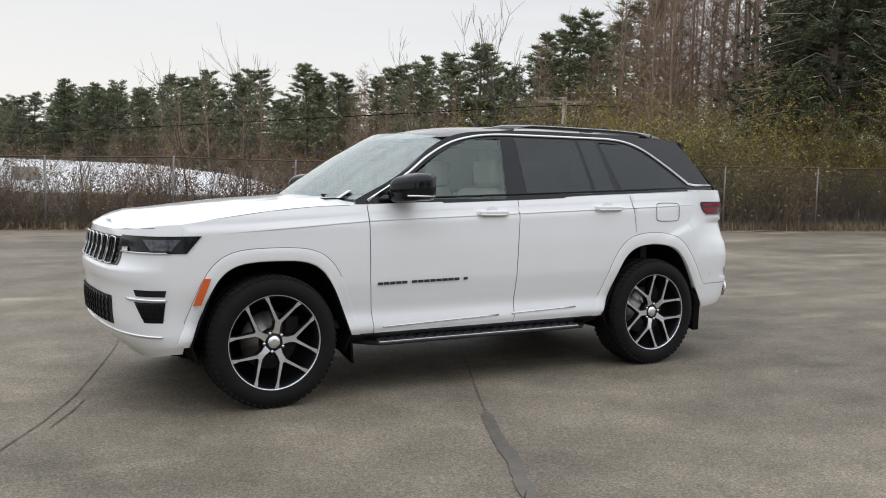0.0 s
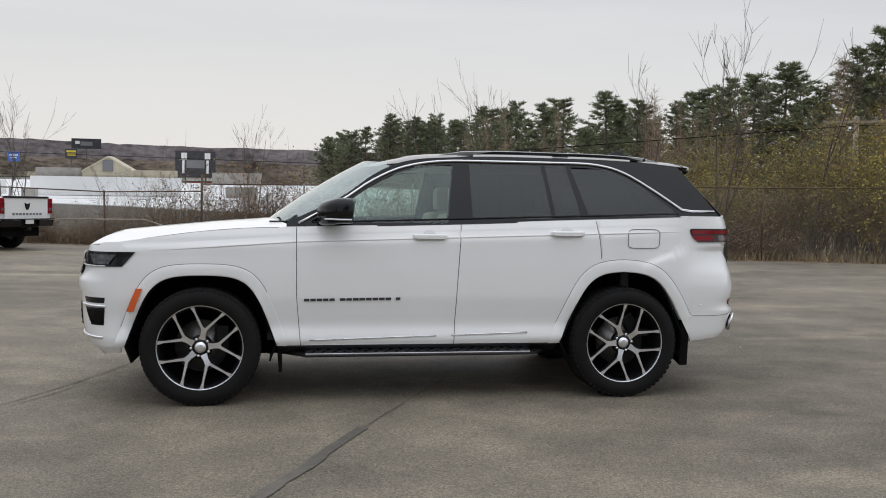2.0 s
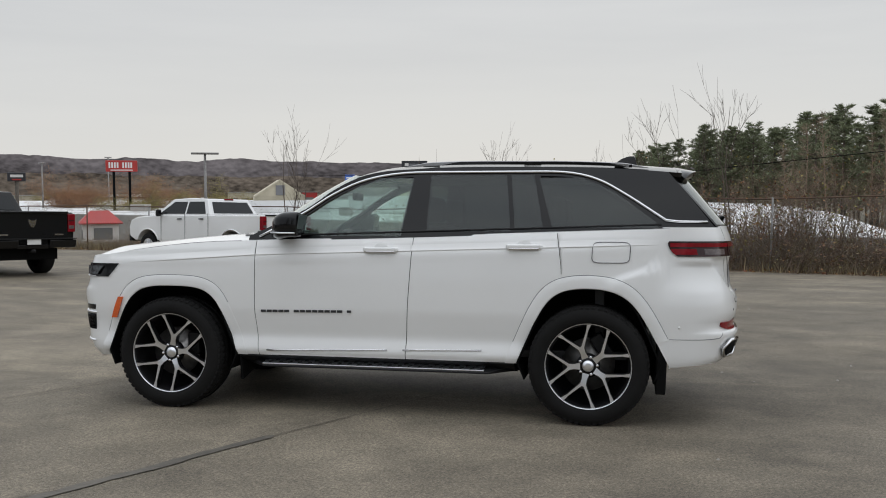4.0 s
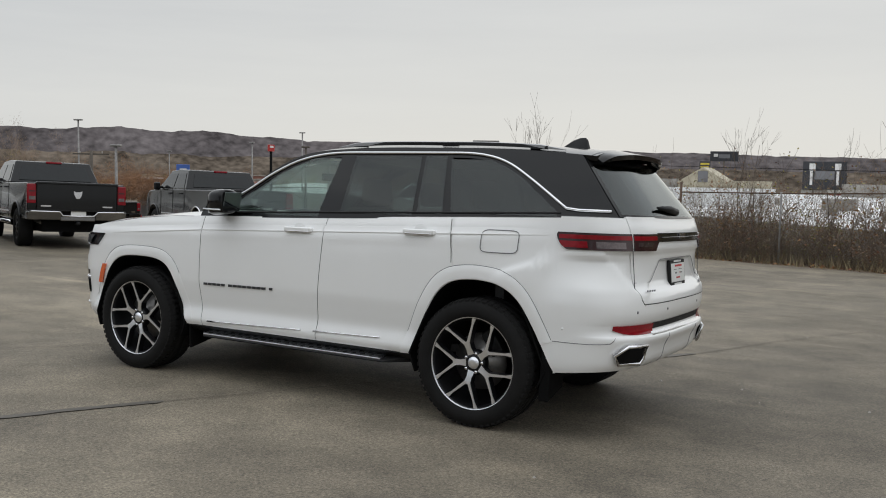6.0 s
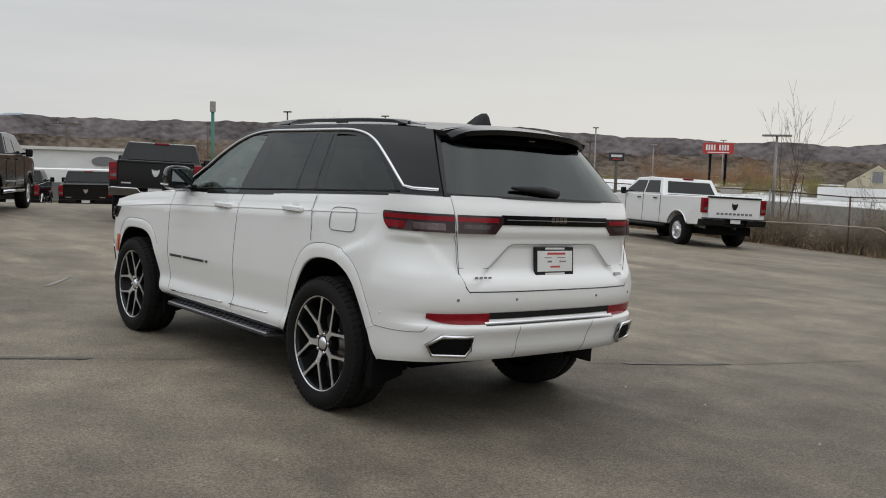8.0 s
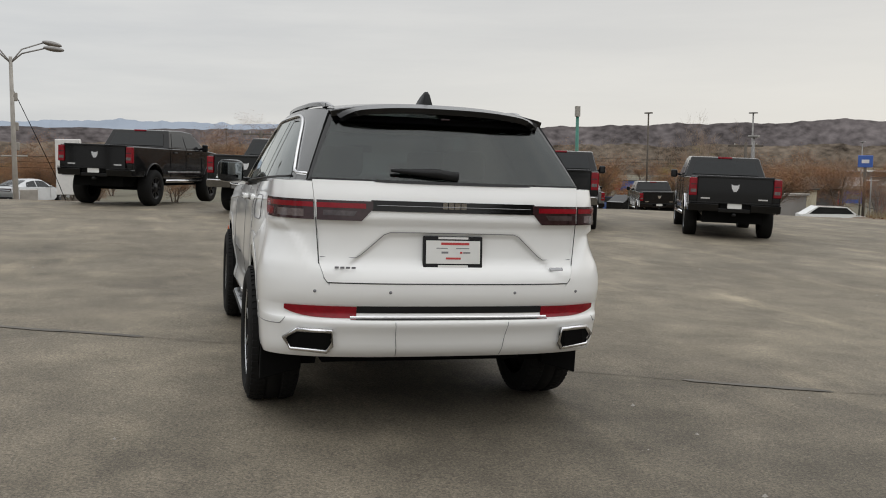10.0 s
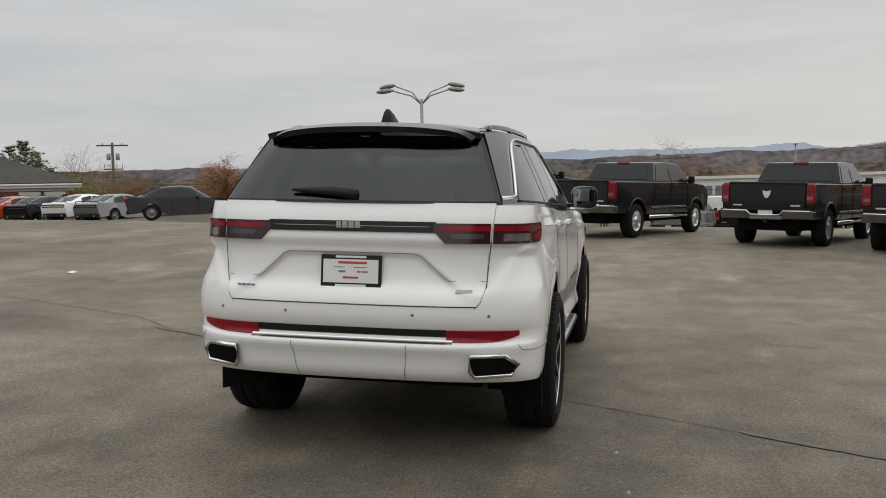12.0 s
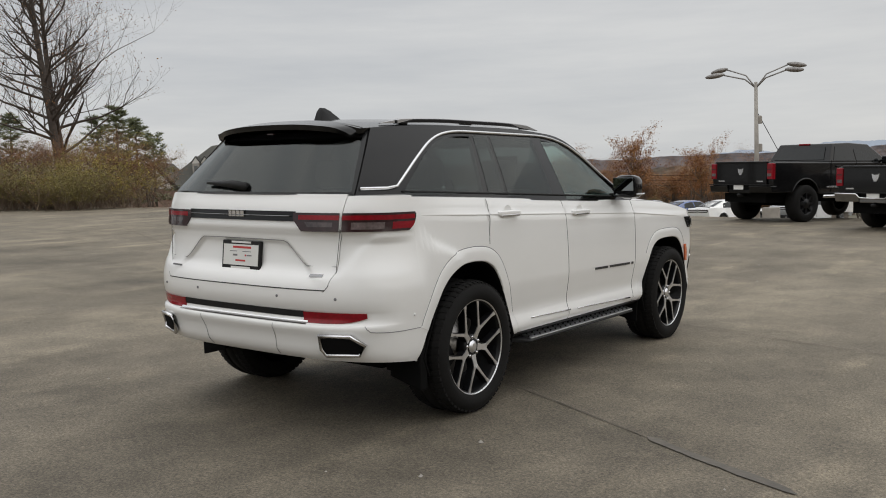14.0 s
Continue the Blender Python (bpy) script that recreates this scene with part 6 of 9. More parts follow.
        tube("step_bar", [(1.98, sg * 0.98, 0.50 + up), (4.35, sg * 0.98, 0.50 + up)], 0.045, CHROME if not white else PLASTIC, p, "side step bar", 8)
        if not white:
            box("body_moulding", (3.2, sg * 0.988, 0.74 + up), (2.2, 0.02, 0.04), CHROME, p, "bright body moulding", 0.006)
        ar = [(x, sg * 0.992, z) for x, z in arch(rear[0], r + up * 0.6, 0.545, 0.62 + up, 18)]
        tube("arch_moulding", ar, 0.022, paint if lifted else (CHROME if bumper is BLACK else paint), p, "", 6)
        ar = [(x, sg * 0.992, z) for x, z in arch(front[0], r + up * 0.6, 0.545, 0.62 + up, 18)]
        tube("arch_moulding", ar, 0.022, paint, p, "", 6)
        for x in (rear[0], front[0]):
            simple_wheel(p, pose(x, sg * (0.84 if not lifted else 0.88), r), r, 0.29 if not lifted else 0.34, rim, sg, "truck wheel")
    box("high_brake_lamp", (2.49, 0, zt - 0.012), (0.05, 0.34, 0.045), REDLENS, p, "red high brake lamp", 0.01)
    soft_edges(part("front_bumper", add_box(bmesh.new(), (6.0, 0, 0.68 + up), (0.16, 1.85, 0.22)), bumper, p), 0.03)
    return p


HEAD = 155.0


def put(x, y, heading=HEAD, dz=0.0, world_z=None):
    z = (lot_height(x, y) + 0.014 if inside(LOT, x, y) else ground_z(x, y)) if world_z is None else world_z
    return pose(x, y, z + dz, 0, 0, heading) @ (pose(0, 0, 0, 0, 0, -heading) @ pose(0, 0, 0, -2.0 if inside(LOT, x, y) else 0, 0, 0) @ pose(0, 0, 0, 0, 0, heading))


ROW = "pickup trucks parked in a row"
pickup(put(-17.2, -3.55, 157), BLACK, "black lifted pickup truck with wide black off-road wheels", BLACK, True, ROW, RIMBLACK)
pickup(put(-15.1, 0.0), DARKGREY, "dark grey pickup truck with chrome bumper parked in a row", CHROME, False, ROW)
pickup(put(-13.5, 4.1), BLACK, "black pickup truck with chrome bumper parked in a row", CHROME, False, ROW)
pickup(put(-12.1, 6.65), DARKGREY, "dark grey pickup truck with chrome bumper parked in a row", CHROME, False, ROW, RIMBLACK)
pickup(put(-10.5, 10.25, 153), DARKGREY, "dark grey pickup truck with black bumper and bright arches", BLACK, False, ROW)
pickup(put(-7.6, 17.7, 156), WHITE, "white pickup truck parked beside the chain-link fence", BLACK, False, "", SATIN, True)
# lower row behind, seen between the trucks
LOWROW = "smaller vehicles parked on the lower lot"
for x, y, paint, lab in ((-40.2, 3.0, GREYPAINT, "grey pickup truck on the lower lot"), (-39.0, 6.9, BLACK, "black pickup truck on the lower lot"), (-37.9, 10.6, BLACK, "black pickup truck on the lower lot"), (-36.8, 14.3, WHITE, "white pickup truck on the lower lot"), (-35.5, 18.2, GREYPAINT, "grey pickup truck on the lower lot"), (-34.4, 21.8, BLACK, "black pickup truck on the lower lot"), (-33.2, 25.4, DARKGREY, "dark pickup truck on the lower lot")):
    pickup(put(x, y, HEAD + 4, 0.0, -1.45), paint, lab, BLACK, False, LOWROW, RIMBLACK)
for x, y in ((-29.6, 7.9), (-30.4, 5.4)):
    pickup(put(x, y, HEAD + 4, 0.0, -1.05), BLACK, "black pickup truck just below the lot", BLACK, False, LOWROW, RIMBLACK)


def loft(name, stations, section, material, parent, label=""):
    """Rings of one shape drawn along x: section(station) gives the (y, z) points of each ring."""
    rows = [[Vector((st[0], y, z)) for y, z in section(st)] for st in stations]
    me = grid_mesh(name, rows, material)
    return link_part(name, me, parent, label)


def coupe(m, paint, label, group, sedan=False):
    """A low muscle car; tail at x = 0, nose towards +x."""
    p = thing("parked_sedan" if sedan else "muscle_car", m, label, "car", group)
    r = 0.36
    up = 0.04 if sedan else 0.0
    out = [(0.16, 0.30)] + arch(1.08, r, 0.41, 0.36) + [(1.9, 0.22), (3.4, 0.22)] + arch(4.03, r, 0.41, 0.36) + [(4.85, 0.24), (5.0, 0.45), (4.96, 0.74), (4.4, 0.90), (3.4, 0.97), (2.0, 0.98), (1.3, 1.02), (0.5, 1.05), (0.14, 1.05), (0.03, 0.98), (0.0, 0.80), (0.05, 0.55)]
    wide = lambda x, z: (0.90 if z > 0.93 else 1.0) * (0.93 if x > 4.6 else 0.90 if x < 0.10 else 0.96 if x < 0.3 else 1.0)
    prism("body", out, 0.95, paint, p, "car body", 0.07, wide)
    # greenhouse: x, sill height, roof height, half width at the roof
    line = [(0.42, 1.02, 1.03, 0.70), (0.62, 1.02, 1.10, 0.69), (1.0, 1.01, 1.24, 0.66), (1.45, 1.0, 1.38 + up, 0.62), (1.9, 0.98, 1.45 + up, 0.61), (2.35, 0.97, 1.46 + up, 0.60), (2.8, 0.96, 1.41 + up, 0.60), (3.2, 0.95, 1.20, 0.66), (3.6, 0.94, 0.97, 0.72)]
    if sedan:
        line[1:4] = [(0.72, 1.02, 1.14, 0.67), (1.05, 1.01, 1.33, 0.63), (1.45, 1.0, 1.45, 0.61)]
    ring = lambda st: [(sy * y, z) for sy, y, z in [(-1, 0.86, st[1]), (-1, lin(0.86, st[3], 0.5), lin(st[1], st[2], 0.55)), (-1, st[3] + 0.02, st[2] - 0.035), (-1, st[3] - 0.08, st[2] + 0.005), (-1, 0.3, st[2] + 0.03), (1, 0.3, st[2] + 0.03), (1, st[3] - 0.08, st[2] + 0.005), (1, st[3] + 0.02, st[2] - 0.035), (1, lin(0.86, st[3], 0.5), lin(st[1], st[2], 0.55)), (1, 0.86, st[1])]]
    loft("cabin", line, ring, paint, p, "car roof and pillars")
    for sg in (-1, 1):
        def on_side(x, f):
            st = [np.interp(x, [q[0] for q in line], [q[k] for q in line]) for k in range(4)]
            return Vector((x, sg * (lin(0.86, st[3] + 0.02, f) + 0.012), lin(st[1], st[2] - 0.035, f)))
        for xa, xb in ((1.15, 2.02), (2.10, 3.22)):
            low = [on_side(x, 0.10) for x in np.linspace(xa, xb, 8)]
            high = [on_side(x, 0.90) for x in np.linspace(xa + (0.16 if xa < 2 else 0), xb - (0.36 if xa > 2 else 0), 8)]
            thicken(link_part("side_window", grid_mesh("side_window", [low, high], DARKGLASS, flip=sg > 0), p, "dark side window"), 0.01)
    rear = [[Vector((x, u * (hw - 0.02), z + 0.018)) for u in (-1, -0.5, 0, 0.5, 1)] for x, z, hw in ([(q[0], q[2] + (0.012 if q[0] > 0.5 else 0), q[3] - 0.06) for q in line[1:4]])]
    thicken(link_part("rear_window", grid_mesh("rear_window", rear, DARKGLASS), p, "dark rear window"), 0.008, 1)
    if not sedan:
        wing = [(0.16, -0.80, 1.06), (0.06, -0.72, 1.115), (0.03, -0.4, 1.13), (0.02, 0, 1.135), (0.03, 0.4, 1.13), (0.06, 0.72, 1.115), (0.16, 0.80, 1.06)]
        tube("boot_spoiler", wing, 0.026, BLACK, p, "black boot spoiler", 6)
        loop = [(0.0, -0.74, 0.93), (-0.015, 0, 0.955), (0.0, 0.74, 0.93), (0.0, 0.72, 0.82), (-0.015, 0, 0.84), (0.0, -0.72, 0.82), (0.0, -0.74, 0.93)]
        tube("tail_lamp", loop, 0.028, SMOKE, p, "dark racetrack-shaped tail lamp", 6)
    else:
        for sg in (-1, 1):
            soft_edges(part("tail_lamp", add_box(bmesh.new(), (0.04, sg * 0.78, 0.90), (0.14, 0.17, 0.24)), REDLENS, p, "upright red tail lamp"), 0.03)
    soft_edges(part("rear_diffuser", add_box(bmesh.new(), (0.08, 0, 0.40), (0.14, 1.5, 0.20)), PLASTIC, p, "black rear diffuser"), 0.04)
    for sg in (-1, 1):
        for x in (1.98, 3.1):
            box("door_gap", (x, sg * 0.951, 0.62), (0.012, 0.006, 0.62), LINER, p)
        tube("tailpipe", [(-0.01, sg * 0.55, 0.36), (0.2, sg * 0.55, 0.37)], 0.05, STEEL, p, "", 10)
        soft_edges(part("door_mirror", add_box(bmesh.new(), (3.05, sg * 1.0, 1.02), (0.12, 0.18, 0.11)), paint, p), 0.03)
        for x in (1.08, 4.03):
            simple_wheel(p, pose(x, sg * 0.83, r), r, 0.26, GREYPAINT, sg, "car wheel")
    return p


CARS = "muscle cars parked beyond the lot"
for ex, ey, az, d, z, head, paint, lab in (
    (6.67, 2.09, -137.8, 62.0, 0.10, 171, RED, "dark red muscle car parked beyond the lot edge"), (6.67, 2.09, -138.9, 60.0, 0.14, 171, WHITE, "white muscle car parked beyond the lot edge"),
    (6.67, 2.09, -140.3, 58.0, 0.22, 171, ORANGE, "bright orange muscle car parked beyond the lot edge"), (6.67, 2.09, -141.9, 56.5, 0.20, 171, BLACK, "black muscle car parked beyond the lot edge"),
    (6.67, 2.09, -143.9, 54.5, 0.24, 170, WHITE, "white muscle car parked beyond the lot edge"), (6.67, 2.09, -145.6, 52.5, 0.20, 168, GREYPAINT, "grey muscle car parked beyond the lot edge"),
    (6.83, 0.81, -149.4, 45.0, 0.42, 117, DARKGREY, "dark grey car parked across the row beyond the lot"), (6.87, 0.13, -156.8, 63.5, -1.20, 160, GREYPAINT, "grey muscle car parked beyond the lot edge"),
    (6.87, 0.13, -159.0, 61.0, -1.20, 159, SILVER, "silver muscle car parked beyond the lot edge"), (6.87, 0.13, -161.4, 58.5, -1.22, 158, BLUE, "blue muscle car parked beyond the lot edge"),
    (6.87, 0.13, -163.8, 56.0, -1.20, 157, WHITE, "white muscle car parked beyond the lot edge"), (6.87, 0.13, -168.2, 60.0, -1.25, 150, SILVER, "silver muscle car parked beyond the lot edge")):
    coupe(pose(ex + 0.95 * d * math.cos(radians(az)), ey + 0.95 * d * math.sin(radians(az)), z + (0.04 if z < 0 else -0.08), 0, 0, head), paint, lab, CARS, lab.startswith("dark grey car"))

# ---- fence ----
KINK = (-3.6, 21.3)
FENCE_A = [KINK, (14.9, 14.7), (44.0, 4.4)]
FENCE_B = [KINK, (-24.0, 25.6)]


def fence_bay(length, height):
    """Chain-link wires for one bay, as verts and faces in the bay's own plane (x along, z up)."""
    v, f = [], []
    pitch = 0.085
    n = int((length + height) / pitch)
    for s in (1, -1):
        for k in range(n + 1):
            a = k * pitch - (height if s > 0 else 0)
            x0, z0, x1, z1 = (a, 0, a + height, height) if s > 0 else (a, 0, a - height, height)
            # clip to the bay
            def clip(xa, za, xb, zb):
                pts = []
                for t in (0.0, 1.0):
                    pts.append((xa + (xb - xa) * t, za + (zb - za) * t))
                (xa, za), (xb, zb) = pts
                if max(xa, xb) <= 0 or min(xa, xb) >= length:
                    return None
                def at(x):
                    return za + (zb - za) * (x - xa) / (xb - xa)
                q = []
                for x, z in ((xa, za), (xb, zb)):
                    if x < 0:
                        x, z = 0, at(0)
                    elif x > length:
                        x, z = length, at(length)
                    q.append((x, z))
                return q
            q = clip(x0, z0, x1, z1)
            if q is None:
                continue
            (xa, za), (xb, zb) = q
            b = len(v)
            for x, z in q:
                for dy, dz in ((0.003, 0), (-0.0015, 0.0026), (-0.0015, -0.0026)):
                    v.append((x, dy + 0.003 * s, z + dz))
            f += [(b, b + 1, b + 4, b + 3), (b + 1, b + 2, b + 5, b + 4), (b + 2, b, b + 3, b + 5)]
    return v, f


def build_fence(line, seed):
    r = random.Random(seed)
    a0 = line[0]
    tall = 1.90 if line is FENCE_A else 1.60
    fe = thing("chain_link_fence", pose(a0[0], a0[1], ground_z(*a0)), "weathered galvanised chain-link fence overgrown with brush", "fence")
    inv = fe.matrix_world.inverted()
    for a, b in zip(line, line[1:]):
        d = Vector((b[0] - a[0], b[1] - a[1]))
        n = round(d.length / 3.05)
        L = d.length / n
        ang = math.degrees(math.atan2(d.y, d.x))
        top = []
        for k in range(n + 1):
            x, y = a[0] + d.x * k / n, a[1] + d.y * k / n
            z = ground_z(x, y)
            h = tall + 0.06 + r.uniform(-0.05, 0.05)
            big = (k == 0)
            lean = r.uniform(-1.2, 1.2)
            pr = 0.036 if big else 0.027
            v, f = tube_data([(0, 0, -0.3), (0, 0, h + (0.30 if big else 0.04))], pr, 10)
            if k or line is FENCE_A:
                link_part("post", mesh_of("post", v, f, GALV if r.random() < 0.6 else RUSTY, True), fe, "", inv @ pose(x, y, z, lean, lean))
            top.append((x, y, z + h))
        v, f = tube_data([inv @ Vector(p) for p in top], 0.019, 8)
        link_part("top_rail", mesh_of("top_rail", v, f, RUSTY, True), fe, "rusted top rail")
        for k in range(n):
            x, y = a[0] + d.x * k / n, a[1] + d.y * k / n
            z0, z1 = ground_z(x, y), ground_z(a[0] + d.x * (k + 1) / n, a[1] + d.y * (k + 1) / n)
            v, f = fence_bay(L, tall)
            sh = [(p[0], p[1], p[2] + (z1 - z0) * p[0] / L) for p in v]
            ob = link_part("wire_mesh", mesh_of("wire_mesh", sh, f, GALV), fe, "diamond wire mesh", inv @ pose(x, y, z0 + 0.03, 0, 0, ang))
            ob["kind"] = "stuff"
    return fe


build_fence(FENCE_A, 1)
build_fence(FENCE_B, 2)
# a loose pale pipe leaning along the fence
lo = thing("loose_pipe", pose(-6.2, 20.9, ground_z(-6.2, 20.9)), "long pale bent pipe leaning on the fence", "pipe")
tube("pipe", [(2.9, -0.9, 0.05), (1.7, -0.5, 0.62), (1.0, 0.0, 0.80), (-0.8, 0.2, 0.78), (-3.2, 0.7, 0.72)], 0.020, PALETWIG, lo, "", 8)


# ---- plants ----
def limb(v, f, rng, p, d, length, r0, depth, bend=0.25, sides=5, tips=None, gravity=0.0, split=(2, 3), r_end=0.35, spread=0.6):
    """Adds a branching limb."""
    pts, rad = [p.copy()], [r0]
    n = 3 if depth > 1 else 2
    q, dd = p.copy(), d.copy()
    for i in range(n):
        dd = (dd + Vector((rng.uniform(-1, 1), rng.uniform(-1, 1), rng.uniform(-0.6, 0.8) + gravity)) * bend * 0.5).normalized()
        q = q + dd * (length / n)
        pts.append(q.copy())
        rad.append(r0 * lin(1, r_end, (i + 1) / n))
    tube_data(pts, rad, sides if depth > 1 else 3, v, f, cap=False)
    if tips is not None and depth <= 2:
        tips += [(pts[-1], dd.copy()), (pts[-2], dd.copy())]
    if depth > 0:
        for k in range(rng.randint(*split)):
            i = rng.randint(1, n)
            side = Vector((rng.uniform(-1, 1), rng.uniform(-1, 1), rng.uniform(-0.3, 0.8)))
            nd = (dd * (1 - spread * 0.5) + side.normalized() * spread).normalized()
            limb(v, f, rng, pts[i], nd, length * rng.uniform(0.5, 0.78), max(rad[i] * 0.62, 0.004), depth - 1, bend, max(3, sides - 1), tips, gravity, split, r_end, spread)


def add_leaf(v, f, rng, p, size, droop=0.0):
    a = Vector((rng.uniform(-1, 1), rng.uniform(-1, 1), rng.uniform(-0.6, 0.6) - droop)).normalized()
    b = a.cross(Vector((rng.uniform(-1, 1), rng.uniform(-1, 1), rng.uniform(-1, 1)))).normalized()
    i = len(v)
    v += [p, p + a * size * 0.5 + b * size * 0.28, p + a * size, p + a * size * 0.5 - b * size * 0.28]
    f.append((i, i + 1, i + 2, i + 3))


def pine_meshes(seed, H, slim=1.0, start=0.22, clumps=8):
    """Trunk and needle crown of a tall pine."""
    rng = random.Random(seed)
    tv, tf, nv, nf = [], [], [], []
    lean = Vector((rng.uniform(-0.02, 0.02), rng.uniform(-0.02, 0.02), 1))
    tube_data([lean * (H * t) for t in (0, 0.3, 0.6, 0.85, 1.0)], [H * 0.013, H * 0.010, H * 0.007, H * 0.003, 0.01], 7, tv, tf)
    z = H * start
    while z < H * 0.98:
        t = (z - H * start) / (H * (1 - start))
        reach = H * 0.235 * slim * (1 - t) ** 0.7 * (0.5 + 0.5 * min(1, t * 4)) * rng.choice((0.6, 0.85, 1.0, 1.12)) + 0.35
        for k in range(rng.randint(4, 6)):
            if rng.random() < 0.14:
                continue
            a = rng.uniform(0, 6.283)
            L = reach * rng.uniform(0.55, 1.15)
            rise = lin(-0.10, 0.65, t) + rng.uniform(-0.12, 0.18)
            base = lean * z
            d = Vector((math.cos(a), math.sin(a), rise)).normalized()
            end = base + d * L + Vector((0, 0, 0.10 * L))
            tube_data([base, base + d * L * 0.5, end], [0.035, 0.02, 0.008], 3, tv, tf, cap=False)
            for c in range(clumps):
                s = rng.uniform(0.28, 1.05)
                p = base.lerp(end, s) + Vector((rng.uniform(-1, 1), rng.uniform(-1, 1), rng.uniform(-0.3, 0.7))) * 0.24 * (0.6 + L * 0.25)
                for q in range(12):
                    dirn = (Vector((rng.uniform(-1, 1), rng.uniform(-1, 1), rng.uniform(-0.25, 1.0))) + d * 0.6).normalized()
                    side = dirn.cross(Vector((rng.uniform(-1, 1), rng.uniform(-1, 1), rng.uniform(-1, 1)))).normalized()
                    w, l = rng.uniform(0.025, 0.05), rng.uniform(0.22, 0.50)
                    i = len(nv)
                    nv += [p - side * w, p + side * w, p + dirn * l]
                    nf.append((i, i + 1, i + 2))
        z += H * rng.uniform(0.026, 0.042)
    return mesh_of("trunk", tv, tf, BARK, True), mesh_of("crown", nv, nf, NEEDLE)


def plant(name, meshes, m, label, category, group, kind=""):
    e = thing(name, m, label, category, group, kind)
    for pn, me in meshes:
        ob = link_part(pn, me, e)
        if pn in ("thicket", "foliage"):
            ob["kind"] = "stuff"
    return e


PINES = [pine_meshes(10 + k, 14.0, (0.85, 1.0, 1.15, 0.9, 1.05)[k], (0.18, 0.25, 0.2, 0.3, 0.15)[k]) for k in range(5)]


def bare_tree(seed, H, trunk, depth=4, leaves=0, leafmat=BROWNLEAF, spread=0.6, material=BARK, stems=1, split=(2, 4), leafsize=0.16):
    rng = random.Random(seed)
    v, f, tips = [], [], []
    for s in range(stems):
        a = rng.uniform(0, 6.28)
        d = Vector((math.cos(a) * 0.22 * (stems > 1), math.sin(a) * 0.22 * (stems > 1), 1)).normalized()
        limb(v, f, rng, Vector((0.15 * math.cos(a) * (stems > 1), 0.15 * math.sin(a) * (stems > 1), 0)), d, H * 0.42, trunk, depth, 0.22, 8, tips, 0.35, split, 0.62, spread)
    lv, lf = [], []
    for k in range(leaves):
        p, d = rng.choice(tips)
        add_leaf(lv, lf, rng, p + Vector((rng.uniform(-1, 1), rng.uniform(-1, 1), rng.uniform(-1, 1))) * (0.5 if leaves > 9000 else 0.35), leafsize * rng.uniform(0.6, 1.3), 0.2)
    out = [("limb_work", mesh_of("limb_work", v, f, material, True))]
    if lv:
        out.append(("foliage", mesh_of("foliage", lv, lf, leafmat)))
    return out


def shrub(seed, h, w, stems, leaves, leafmat, material=TWIG, leafsize=0.07):
    """A thicket of thin stems with scattered leaves."""
    rng = random.Random(seed)
    v, f, tips = [], [], []
    for s in range(stems):
        p = Vector((rng.uniform(-w, w) * 0.5, rng.uniform(-w, w) * 0.25, 0))
        d = Vector((rng.uniform(-0.5, 0.5), rng.uniform(-0.4, 0.4), 1)).normalized()
        limb(v, f, rng, p, d, h * rng.uniform(0.35, 0.75), rng.uniform(0.008, 0.016), 2, 0.5, 4, tips, 0.2, (2, 3), 0.5, 0.7)
    lv, lf = [], []
    for k in range(leaves):
        p, d = rng.choice(tips)
        add_leaf(lv, lf, rng, p + Vector((rng.uniform(-1, 1), rng.uniform(-1, 1), rng.uniform(-1.2, 0.6))) * 0.18, leafsize * rng.uniform(0.6, 1.5), 0.2)
    out = [("thicket", mesh_of("thicket", v, f, material, True))]
    if lv:
        out.append(("foliage", mesh_of("foliage", lv, lf, leafmat)))
    return out


SHRUBS = [shrub(30, 1.9, 2.2, 26, 520, OLIVELEAF), shrub(31, 2.1, 2.4, 30, 300, BROWNLEAF), shrub(32, 1.6, 2.2, 24, 900, OLIVELEAF), shrub(33, 2.6, 2.0, 22, 220, BROWNLEAF), shrub(34, 1.5, 2.4, 30, 320, DRYGRASS), shrub(35, 2.6, 2.4, 8, 70, BROWNLEAF), shrub(36, 2.3, 2.6, 9, 110, OLIVELEAF)]
YSHRUBS = [shrub(40, 3.6, 2.6, 26, 5200, YELLOWLEAF, TWIG, 0.055), shrub(41, 3.2, 2.8, 26, 6000, OLIVELEAF, TWIG, 0.06)]
SAPLINGS = [bare_tree(50 + k, 5.0, 0.026, 4, 0, BROWNLEAF, 0.5, BARK, 1 + k % 2, (2, 3)) for k in range(3)]
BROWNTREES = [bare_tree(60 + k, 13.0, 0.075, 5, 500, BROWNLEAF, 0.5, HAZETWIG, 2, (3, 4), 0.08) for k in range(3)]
RUSSET = [bare_tree(70 + k, 9.0, 0.12, 4, 26000, BROWNLEAF, 0.75, BARK, 3, (3, 4), 0.075) for k in range(2)] + [bare_tree(73, 8.0, 0.12, 4, 22000, OLIVELEAF, 0.7, BARK, 3, (3, 4), 0.085)]
ORANGETREES = [bare_tree(75 + k, 9.0, 0.12, 4, 9000, RUSTLEAF, 0.75, BARK, 3, (3, 4), 0.17) for k in range(2)]


